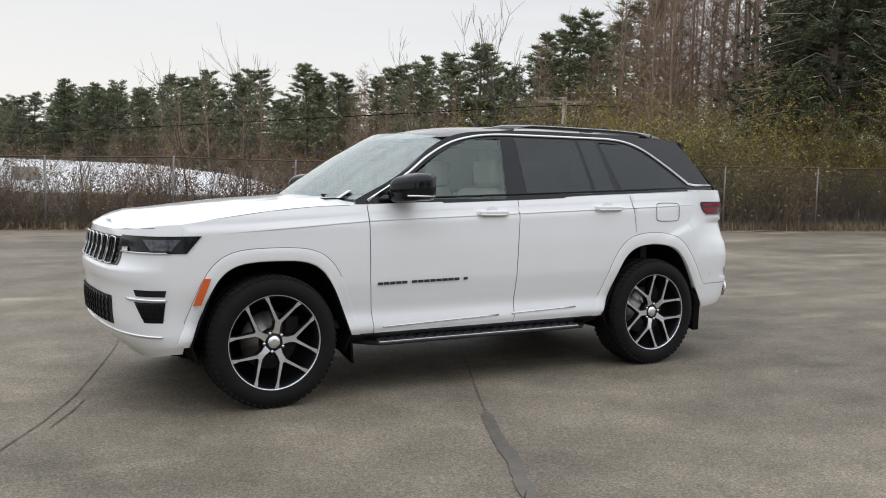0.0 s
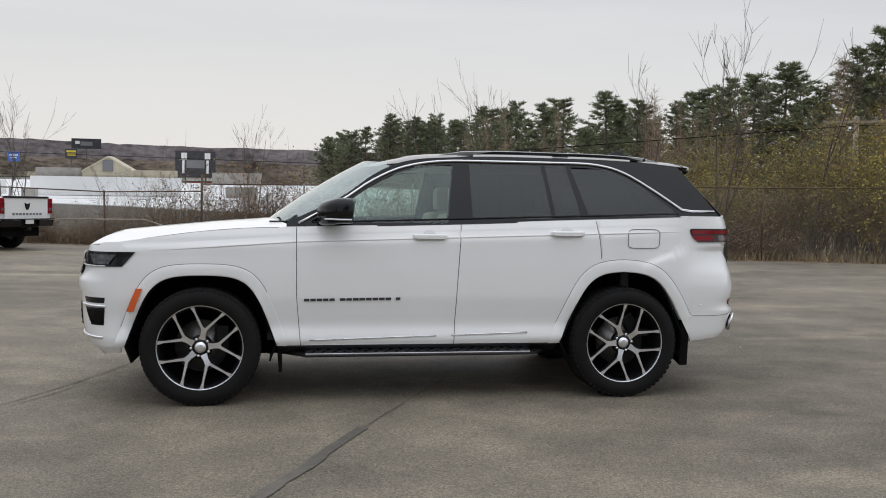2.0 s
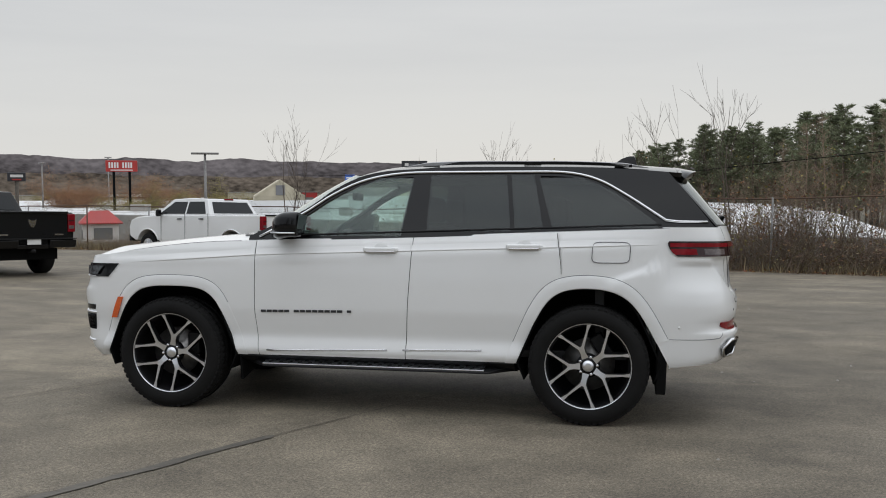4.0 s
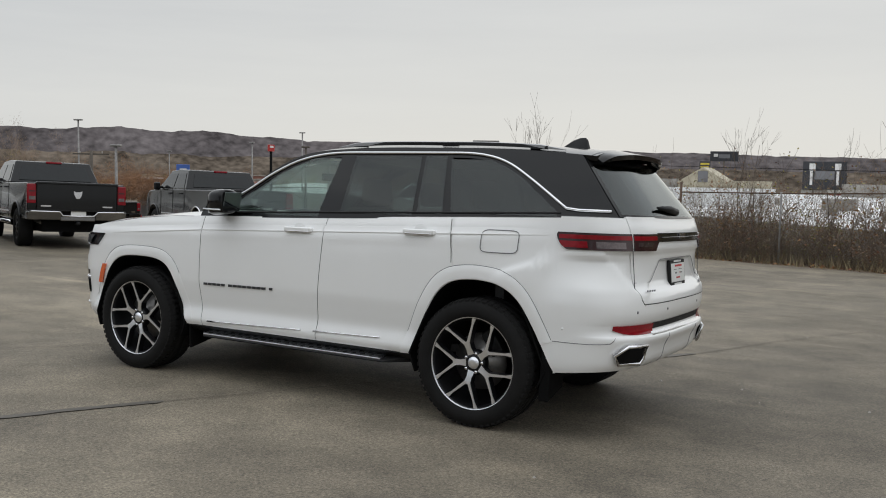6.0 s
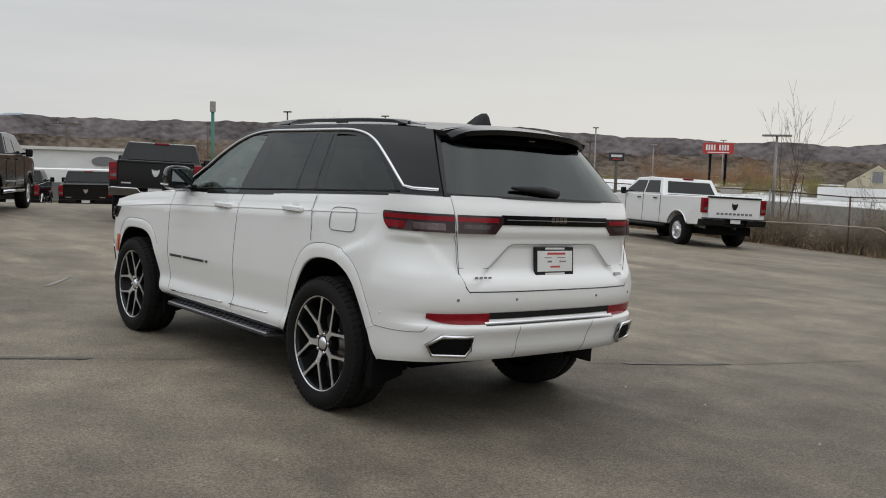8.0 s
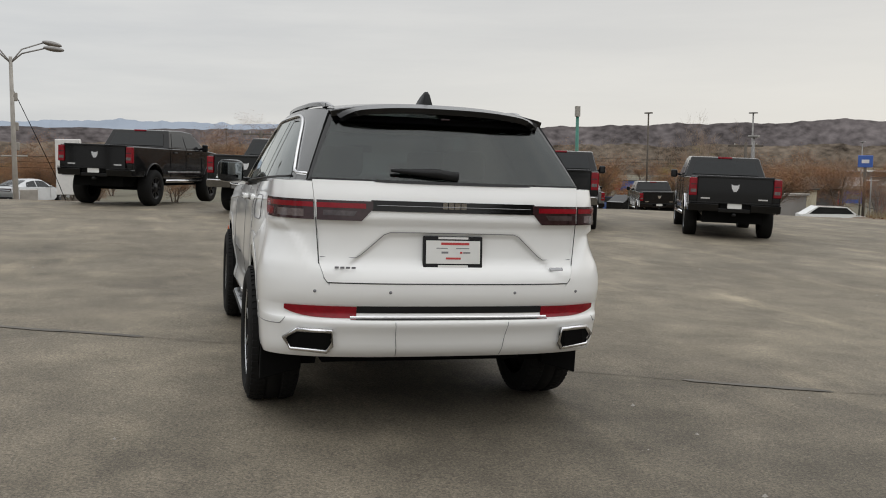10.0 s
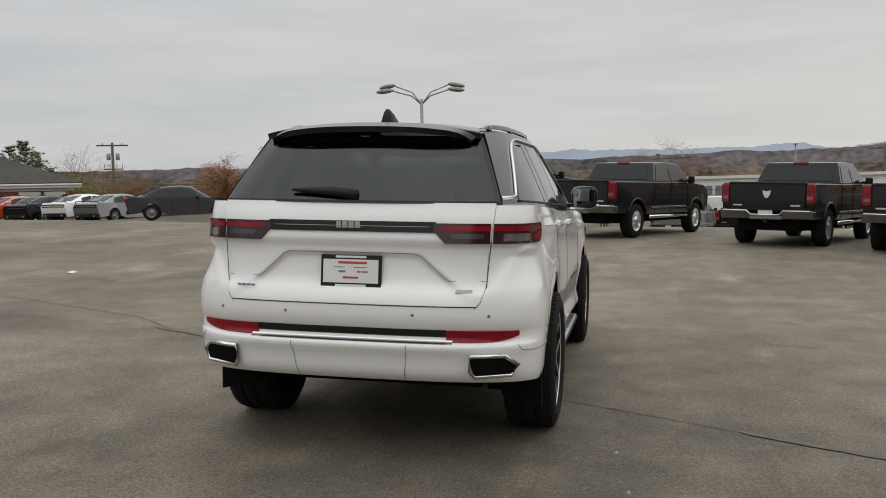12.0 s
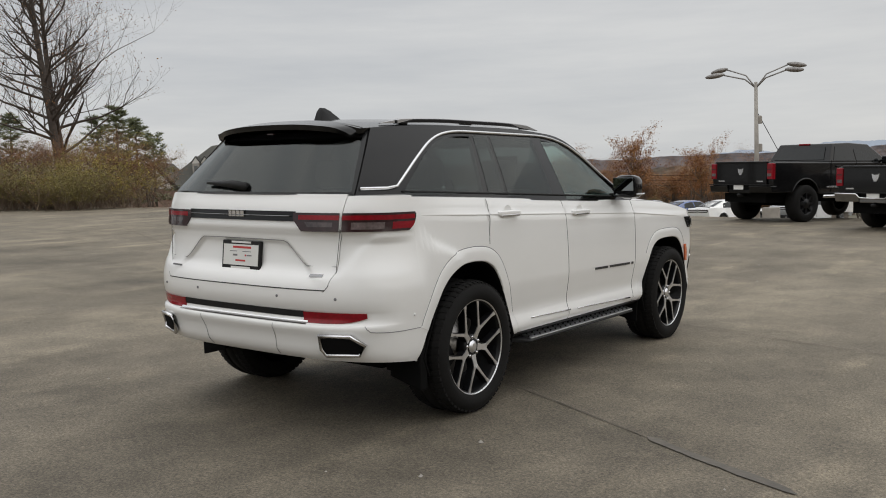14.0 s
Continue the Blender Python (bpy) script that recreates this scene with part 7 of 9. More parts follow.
def slender_tree(seed, H):
    """A straight thin trunk with many short bare side branches."""
    rng = random.Random(seed)
    v, f, lv, lf = [], [], [], []
    lean = Vector((rng.uniform(-0.05, 0.05), rng.uniform(-0.05, 0.05), 1))
    at = lambda t: lean * (H * t) + Vector((0.12 * math.sin(5 * t + seed), 0.12 * math.cos(4 * t + seed), 0))
    tube_data([at(k / 8) for k in range(9)], [lin(0.105, 0.012, k / 8) for k in range(9)], 6, v, f)
    for k in range(64):
        t = rng.uniform(0.10, 0.98)
        a = rng.uniform(0, 6.283)
        L = lin(2.9, 0.7, t) * rng.uniform(0.5, 1.15)
        d = Vector((math.cos(a), math.sin(a), rng.uniform(0.15, 0.9))).normalized()
        p = at(t)
        q = p + d * L * 0.5 + Vector((0, 0, rng.uniform(-0.1, 0.15)))
        e = q + (d + Vector((rng.uniform(-0.3, 0.3), rng.uniform(-0.3, 0.3), 0.3))).normalized() * L * 0.5
        tube_data([p, q, e], [0.022, 0.014, 0.006], 3, v, f, cap=False)
        for c in range(9):
            b = p.lerp(q, rng.uniform(0.4, 1)) if c < 4 else q.lerp(e, rng.random())
            w = b + (d * 0.6 + Vector((rng.uniform(-1, 1), rng.uniform(-1, 1), rng.uniform(-0.3, 0.9)))).normalized() * rng.uniform(0.3, 0.8)
            tube_data([b, w], [0.010, 0.005], 3, v, f, cap=False)
            if rng.random() < 0.5:
                add_leaf(lv, lf, rng, w, rng.uniform(0.06, 0.11), 0.3)
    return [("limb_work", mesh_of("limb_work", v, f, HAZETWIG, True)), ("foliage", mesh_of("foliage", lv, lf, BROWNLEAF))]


SLENDER = [slender_tree(95 + k, 13.0) for k in range(4)]


def bump_place(x, y, rz, s, sz=None):
    return pose(x, y, ground_z(x, y) - 0.05, 0, 0, rz) @ Matrix.Diagonal((s, s, sz or s, 1))


def copies(name, first_sets, spots, label_of, category, group):
    """Places things that share meshes; spots: (x, y, turn, scale, vertical scale, variant)."""
    for x, y, rz, s, sz, k in spots:
        plant(name, first_sets[k], bump_place(x, y, rz, s, sz), label_of(k), category, group)


rp = random.Random(21)


def by_view(eye, az, d):
    return eye[0] + d * math.cos(radians(az)), eye[1] + d * math.sin(radians(az))


EYE0 = (-3.2, -6.0)
# pine wood: skyline heights over the eye, bearing by bearing
sky = table((36, 16), (44, 15), (48, 14.0), (51, 11.5), (54, 9.4), (57, 9.2), (59, 10.2), (61, 11.0), (64, 9.6), (70, 9.4), (74, 11.5), (80, 11.2), (84, 9.6), (87, 6.2))
far = table((36, 42), (44, 52), (52, 66), (60, 84), (70, 106), (75, 131), (80, 152), (88, 165))
spots = []
az = 48.6
while az < 87.3:
    for row in range(3):
        a = az + rp.uniform(-0.6, 0.6) + row * 0.7
        if a > 87.4:
            continue
        d = far(a) + row * 9 + rp.uniform(-3, 3)
        x, y = by_view(EYE0, a, d)
        top = sky(a) * rp.uniform(0.62, 1.06) * (1.0, 1.0, 0.8)[row] + 1.4
        H = top - ground_z(x, y)
        spots.append((x, y, rp.uniform(0, 360), H / 14.0 * rp.uniform(1.25, 1.6), H / 14.0, rp.randrange(5)))
    az += rp.uniform(1.3, 2.1) * 60 / far(az) * 1.25
copies("pine_tree", [[("trunk", a), ("crown", b)] for a, b in PINES], spots, lambda k: "tall dark green pine at the edge of a wood", "pine tree", "pines of the wood")
# russet and bare trees in front of the pines
spots = []
for k in range(24):
    a = rp.uniform(38, 86)
    d = far(a) * rp.uniform(0.66, 0.9)
    x, y = by_view(EYE0, a, d)
    s = rp.uniform(0.45, 0.75) * lin(1.1, 0.8, (a - 38) / 48)
    spots.append((x, y, rp.uniform(0, 360), s, s, rp.randrange(3)))
copies("bare_tree", BROWNTREES, spots, lambda k: "bare brown tree with a few russet leaves", "bare tree", "bare trees of the wood")
rs = random.Random(211)
spots = []
for k in range(66):
    a = rs.uniform(37, 51.5) if k < 44 else rs.uniform(50, 78)
    d = rs.uniform(36, 62) if k < 44 else far(a) * rs.uniform(0.7, 0.95)
    x, y = by_view(EYE0, a, d)
    top = sky(a) * d / far(a) * rs.uniform(0.75, 1.15) if k < 44 else sky(a) * rs.uniform(0.35, 0.75)
    H = (top + 1.4 - ground_z(x, y)) / 13.0
    spots.append((x, y, rs.uniform(0, 360), max(0.55, H) * rs.uniform(0.8, 1.1), max(0.35, H), rs.randrange(4)))
copies("slender_tree", SLENDER, spots, lambda k: "slender bare tree with a straight thin trunk", "bare tree", "slender trees of the wood")
# brush along the fence
spots, yspots = [], []
for k in range(92):
    t = rp.random()
    x = lin(-22, 40, t) if k < 58 else lin(-22, -3, t)
    base_y = 21.3 - 0.357 * (x + 3.6) if x > -3.6 else 21.3 - 0.21 * (x + 3.6)
    y = base_y + rp.choice((0.5, 0.8, 1.2, 1.8, 2.6))
    if x < 0:
        k2 = rp.choice((5, 6, 5, 6, 3, 4))
        s = rp.uniform(0.5, 0.85) if x < -5 else rp.uniform(0.7, 1.0)
    elif x < 12:
        k2 = rp.choice((5, 6, 5, 4, 4))
        s = rp.uniform(0.45, 0.8)
    else:
        k2 = rp.choice((0, 1, 2, 2, 3))
        s = rp.uniform(0.8, 1.2)
    if x < -8 and k % 3:
        continue
    spots.append((x, y, rp.uniform(-40, 40), s, s * rp.uniform(0.9, 1.15), k2))
for k in range(80):
    x = rp.uniform(13, 40)
    y = 21.3 - 0.357 * (x + 3.6) + (rp.uniform(1.2, 9) if k < 46 else rp.uniform(0.6, 2.6))
    yspots.append((x, y, rp.uniform(0, 360), rp.uniform(0.7, 1.15), rp.uniform(0.7, 1.25), rp.choice((0, 1, 1))))
for k in range(34):
    x = rp.uniform(13, 40)
    y = 21.3 - 0.357 * (x + 3.6) + rp.uniform(1.0, 7)
    spots.append((x, y, rp.uniform(0, 360), rp.uniform(1.1, 1.7), rp.uniform(1.1, 1.7), rp.choice((1, 2, 3))))
for k in range(56):
    x = rp.uniform(-4, 13)
    y = 21.3 - 0.357 * (x + 3.6) + rp.uniform(0.4, 1.6)
    spots.append((x, y, rp.uniform(0, 360), rp.uniform(0.7, 1.0), rp.uniform(0.32, 0.5), rp.choice((1, 1, 4, 0))))
for k in range(40):
    x = rp.uniform(-20, -3.5)
    y = 21.3 - 0.21 * (x + 3.6) + rp.uniform(0.3, 1.6)
    spots.append((x, y, rp.uniform(0, 360), rp.uniform(0.7, 1.0), rp.uniform(0.2, 0.34), rp.choice((1, 4, 4, 0))))
for k in range(36):
    x = rp.uniform(-13, -3.2)
    y = 21.3 - 0.21 * (x + 3.6) + rp.uniform(-0.5, 0.9)
    spots.append((x, y, rp.uniform(0, 360), rp.uniform(0.5, 0.8), rp.uniform(0.4, 0.8), 4))
for k in range(40):
    x = rp.uniform(-3, 8)
    y = 21.3 - 0.357 * (x + 3.6) + rp.uniform(0.3, 2.4)
    spots.append((x, y, rp.uniform(0, 360), rp.uniform(0.8, 1.2), rp.uniform(0.8, 1.25), rp.choice((5, 6, 5, 6, 3, 1))))
for k in range(44):
    x = rp.uniform(-5, 12)
    y = 21.3 - 0.357 * (x + 3.6) + rp.uniform(0.6, 2.2)
    spots.append((x, y, rp.uniform(0, 360), rp.uniform(0.8, 1.2), rp.uniform(0.6, 1.1), rp.choice((5, 6, 5, 6, 3))))
copies("shrub", SHRUBS, spots, lambda k: ("tangled bare shrub with olive leaves behind the fence", "tangled brown shrub behind the fence", "leafy olive shrub behind the fence", "tall thin brown shrub behind the fence", "dry pale shrub beside the fence", "sparse bare stems with a few brown leaves", "sparse thin stems with a few olive leaves")[k], "shrub", "brush along the fence")
copies("leafy_shrub", YSHRUBS, yspots, lambda k: ("yellow-green leafy shrub behind the fence", "olive green leafy shrub behind the fence")[k], "shrub", "leafy brush behind the fence")
for x, y, s, k in ((3.2, 19.9, 1.15, 0), (5.0, 19.2, 1.05, 1), (0.6, 21.4, 0.8, 2), (-1.6, 21.9, 0.75, 0), (-10.4, 25.2, 1.0, 1), (-9.6, 24.6, 0.9, 2), (-2.2, 22.6, 0.85, 1), (-13.5, 25.8, 0.7, 0), (9.5, 18.2, 1.3, 2), (11.5, 18.0, 1.4, 1), (14.0, 16.8, 1.5, 0), (-6.8, 23.8, 0.6, 2)):
    plant("sapling", SAPLINGS[k], bump_place(x, y, 40 * k + 15 * x, s * 1.0, s * 1.25), "slender bare sapling with pale bark beside the fence", "sapling", "saplings along the fence")


# the big dark cedar and its neighbours
def cedar(seed, H, R):
    rng = random.Random(seed)
    tv, tf, nv, nf = [], [], [], []
    for s in range(2):
        x0 = s * 0.55
        pts = [Vector((x0, 0, 0)), Vector((x0 + 0.1, 0.05, H * 0.3)), Vector((x0 + 0.2 * s, 0, H * 0.6)), Vector((x0, 0, H))]
        tube_data(pts, [0.24 - s * 0.08, 0.18 - s * 0.06, 0.1, 0.02], 8, tv, tf)
    for k in range(250):
        z = H * rng.uniform(0.30, 0.98)
        t = (z / H - 0.3) / 0.7
        a = rng.uniform(0, 6.283)
        L = R * (1 - t) ** 0.6 * rng.uniform(0.5, 1.1) + 0.3
        base = Vector((0.2, 0, z))
        end = base + Vector((math.cos(a) * L, math.sin(a) * L, rng.uniform(-0.28, 0.12) * L))
        midp = base.lerp(end, 0.5) + Vector((0, 0, 0.10 * L))
        tube_data([base, midp, end], [0.04, 0.025, 0.008], 3, tv, tf, cap=False)
        for c in range(20):
            s = rng.uniform(0.25, 1.08)
            p = base.lerp(end, s) + Vector((rng.uniform(-1, 1), rng.uniform(-1, 1), rng.uniform(-1, 0.5))) * 0.36
            for q in range(22):
                dirn = Vector((rng.uniform(-1, 1), rng.uniform(-1, 1), rng.uniform(-1, 0.5))).normalized()
                side = dirn.cross(Vector((rng.uniform(-1, 1), rng.uniform(-1, 1), rng.uniform(-1, 1)))).normalized()
                w, l = rng.uniform(0.014, 0.032), rng.uniform(0.10, 0.24)
                i = len(nv)
                nv += [p - side * w, p + side * w, p + dirn * l]
                nf.append((i, i + 1, i + 2))
    return [("trunk", mesh_of("trunk", tv, tf, PALETWIG, True)), ("crown", mesh_of("crown", nv, nf, CEDARLEAF))]


CEDAR = cedar(81, 12.0, 4.2)
plant("cedar_tree", CEDAR, bump_place(24.4, 15.2, 0, 1.0), "broad dark cedar with twin pale trunks behind the fence", "cedar tree", "cedars")
plant("cedar_tree", CEDAR, bump_place(31.0, 14.6, 130, 1.1), "broad dark cedar behind the fence", "cedar tree", "cedars")
plant("cedar_tree", CEDAR, bump_place(33.0, 20.5, 60, 1.3), "broad dark cedar behind the fence", "cedar tree", "cedars")


# dry grass and leaf litter at the foot of the fence
def grass_strip(name, n, label, gen, size, material):
    rng = random.Random(5)
    v, f = [], []
    for k in range(n):
        x, y = gen(rng)
        z = ground_z(x, y) - 0.01
        h = size * rng.uniform(0.5, 1.3)
        a = rng.uniform(0, 6.28)
        w = 0.012
        lean = Vector((rng.uniform(-0.5, 0.5), rng.uniform(-0.5, 0.5), 1)) * h
        i = len(v)
        p = Vector((x, y, z))
        s = Vector((math.cos(a), math.sin(a), 0)) * w
        v += [p - s, p + s, p + lean * 0.6 + s * 0.6, p + lean]
        f.append((i, i + 1, i + 2, i + 3))
    return tagged(new(name, mesh_of(name, v, f, material)), label, "grass", kind="stuff")


def along_fence(rng):
    x = rng.uniform(-24, 42)
    by = 21.3 - 0.357 * (x + 3.6) if x > -3.6 else 21.3 - 0.21 * (x + 3.6)
    return x, by + rng.triangular(-0.6, 3.0, 0.2)


grass_strip("dry_grass", 20000, "dry straw-coloured grass along the fence", along_fence, 0.30, DRYGRASS)


def litter_strip():
    rng = random.Random(6)
    v, f = [], []
    for k in range(5200):
        x, y = along_fence(rng)
        y -= rng.uniform(0, 0.5)
        add_leaf(v, f, rng, Vector((x, y, ground_z(x, y) + rng.uniform(0.01, 0.05))), rng.uniform(0.05, 0.12))
    tagged(new("fallen_leaves", mesh_of("fallen_leaves", v, f, BROWNLEAF)), "fallen brown leaves along the fence", "leaves", kind="stuff")


litter_strip()

# ---- south-west corner: big bare tree, bushes, evergreens ----
def tall_tree(seed, H, trunk, leaves):
    """A straight tapering trunk with rising limbs of fine bare twigs and a few dead leaves."""
    rng = random.Random(seed)
    v, f, tips = [], [], []
    lean = Vector((rng.uniform(-0.08, 0.08), rng.uniform(-0.08, 0.08), 1))
    at = lambda t: lean * (H * t) + Vector((0.35 * math.sin(4 * t + seed), 0.35 * math.cos(3 * t + seed), 0))
    tube_data([at(k / 12) for k in range(13)], [lin(trunk, 0.02, (k / 12) ** 0.8) for k in range(13)], 9, v, f)
    for k in range(42):
        t = lin(0.14, 0.97, (k + rng.random()) / 42)
        a = rng.uniform(0, 6.283)
        d = Vector((math.cos(a), math.sin(a), rng.uniform(0.25, 1.1))).normalized()
        limb(v, f, rng, at(t), d, lin(3.7, 1.3, t) * rng.uniform(0.7, 1.2), lin(0.085, 0.022, t), 3, 0.5, 5, tips, 0.25, (3, 4), 0.45, 0.7)
    lv, lf = [], []
    for k in range(leaves):
        p, d = rng.choice(tips)
        add_leaf(lv, lf, rng, p + Vector((rng.uniform(-1, 1), rng.uniform(-1, 1), rng.uniform(-1, 1))) * 0.25, 0.08 * rng.uniform(0.6, 1.3), 0.2)
    return [("limb_work", mesh_of("limb_work", v, f, DARKBARK, True)), ("foliage", mesh_of("foliage", lv, lf, BROWNLEAF))]


BIG = tall_tree(94, 16.0, 0.24, 3500)
BIG2 = tall_tree(97, 16.0, 0.20, 4500)
plant("bare_tree", BIG, bump_place(-17.3, -34.9, 20, 1.0), "tall bare tree with a few dead leaves", "bare tree", "bare trees by the lot")
plant("bare_tree", BIG2, bump_place(-18.3, -35.6, 140, 1.05), "bare tree with a few dead leaves", "bare tree", "bare trees by the lot")
for k, (a, d, wide, high) in enumerate(((-124.2, 41, 0.50, 0.42), (-126.0, 42, 0.45, 0.36), (-122.4, 43, 0.5, 0.34), (-119.6, 42, 0.5, 0.40), (-117.0, 41, 0.5, 0.38), (-120.9, 45, 0.5, 0.45))):
    x, y = by_view((5.9, 3.9), a, d)
    plant("russet_bush", RUSSET[k % 2], bump_place(x, y, 50 * k, wide, high), "round brown bush with dead leaves beside the lot", "bush", "brown bushes beside the lot")
spots, ysp = [], []
for k in range(40):
    a = rp.uniform(-125.2, -112)
    d = rp.uniform(37, 47)
    x, y = by_view((5.9, 3.9), a, d)
    spots.append((x, y, rp.uniform(0, 360), rp.uniform(0.9, 1.4), rp.uniform(0.6, 1.0), rp.choice((1, 1, 3, 1))))
for k in range(12):
    a = rp.uniform(-125, -114)
    x, y = by_view((5.9, 3.9), a, rp.uniform(36, 39))
    ysp.append((x, y, rp.uniform(0, 360), 0.8, rp.uniform(0.4, 0.65), rp.choice((0, 1))))
copies("shrub", SHRUBS, spots, lambda k: "tangled russet-brown bush beside the lot", "shrub", "bushes beside the lot")
copies("leafy_shrub", YSHRUBS, ysp, lambda k: "low yellow-green bush beside the lot", "shrub", "low bushes beside the lot")
spots = []
for a, d, s in ((-123.2, 58, 0.46), (-124.3, 56, 0.47), (-125.3, 57, 0.44), (-126.3, 60, 0.40), (-118.5, 54, 0.38)):
    x, y = by_view((5.9, 3.9), a, d)
    spots.append((x, y, rp.uniform(0, 360), s * 1.6, s, rp.randrange(5)))
for a, d, s in ((-139.2, 96, 0.70), (-141.0, 97, 0.58), (-142.1, 98, 0.62), (-142.9, 96, 0.63), (-143.5, 99, 0.58), (-144.2, 100, 0.48)):
    x, y = by_view((6.7, 2.0), a, d)
    spots.append((x, y, rp.uniform(0, 360), s * 1.35, s, rp.randrange(5)))
bush = [(*by_view((6.7, 2.0), a, d), 37 * k, s, s, k % 2) for k, (a, d, s) in enumerate(((-145.3, 78, 1.25), (-146.0, 76, 1.0), (-146.7, 79, 1.1), (-147.3, 77, 0.9), (-148.4, 80, 0.8), (-149.2, 79, 0.9)))]
copies("leafy_shrub", YSHRUBS, bush, lambda k: "olive bush beyond the parked cars", "shrub", "bushes beyond the parked cars")
for a, d, s in ((-145.0, 82, 1.25), (-145.9, 84, 1.0)):
    x, y = by_view((6.7, 2.0), a, d)
    plant("bare_tree", SAPLINGS[1], bump_place(x, y, 50, s * 1.5, s * 1.3), "small bare tree beside the office", "bare tree", "bare trees beside the office")
copies("pine_tree", [[("trunk", a), ("crown", b)] for a, b in PINES], spots, lambda k: "dark green pine behind the brick building", "pine tree", "pines by the building")
for a, d, s in ((145.6, 108, 0.9), (146.8, 112, 1.0), (148.0, 110, 0.85), (139.0, 150, 0.9), (152.0, 120, 0.8)):
    x, y = by_view((5.1, -4.9), a, d)
    plant("bare_tree", BROWNTREES[int(a) % 3], bump_place(x, y, 3 * a, s), "bare brown tree standing in the town", "bare tree", "bare trees in the town")
for a, d, s in ((150.0, 92, 0.42), (150.9, 95, 0.35), (119.5, 175, 0.8), (120.6, 178, 0.7)):
    x, y = by_view((5.1, -4.9), a, d)
    plant("russet_tree", ORANGETREES[0], bump_place(x, y, 5 * a, s * 1.2, s), "rust-orange autumn tree in the town", "tree", "orange trees in the town")
for a, d, top, wide in ((-154.4, 66, 3.4, 0.62), (-158.5, 66, 4.4, 0.6), (-162.6, 70, 3.6, 0.5), (-156.0, 74, 2.2, 0.55), (-160.6, 76, 2.0, 0.6)):
    x, y = by_view((6.83, 0.76), a, d)
    plant("russet_tree", ORANGETREES[int(-a) % 2], bump_place(x, y, 7 * a, wide, (top - ground_z(x, y)) / 7.2), "round rust-orange autumn tree beyond the lot", "tree", "orange trees beyond the lot")
# russet trees in the valley to the west
spots = []
for k in range(48):
    a = rp.choice((rp.uniform(-172, -150), rp.uniform(-172, -150), rp.uniform(-150, -144.5)))
    d = rp.uniform(72, 130)
    x, y = by_view((6.8, 0.8), a, d)
    s = rp.choice((0.6, 0.8, 0.95, 1.1, 1.25)) * (0.42 if a > -150 else 1.0)
    # the valley trees stay low against the hills
    s = max(0.25, min(s, (1.3 + d * rp.choice((0.03, 0.042, 0.058)) - ground_z(x, y)) / 11.5))
    spots.append((x, y, rp.uniform(0, 360), s * 1.25, s, rp.randrange(2)))
copies("russet_tree", RUSSET, spots, lambda k: "round russet autumn tree in the valley", "tree", "autumn trees in the valley")
spots = []
for k in range(170):
    a = rp.uniform(112, 200)
    d = rp.uniform(90, 400)
    x, y = by_view((5, -3), a, d)
    s = rp.uniform(0.7, 1.2)
    spots.append((x, y, rp.uniform(0, 360), s * 1.2, s * 0.95, rp.choice((0, 1, 1, 2))))
copies("russet_tree", RUSSET, spots, lambda k: "bare-looking autumn tree in the town", "tree", "autumn trees in the town")


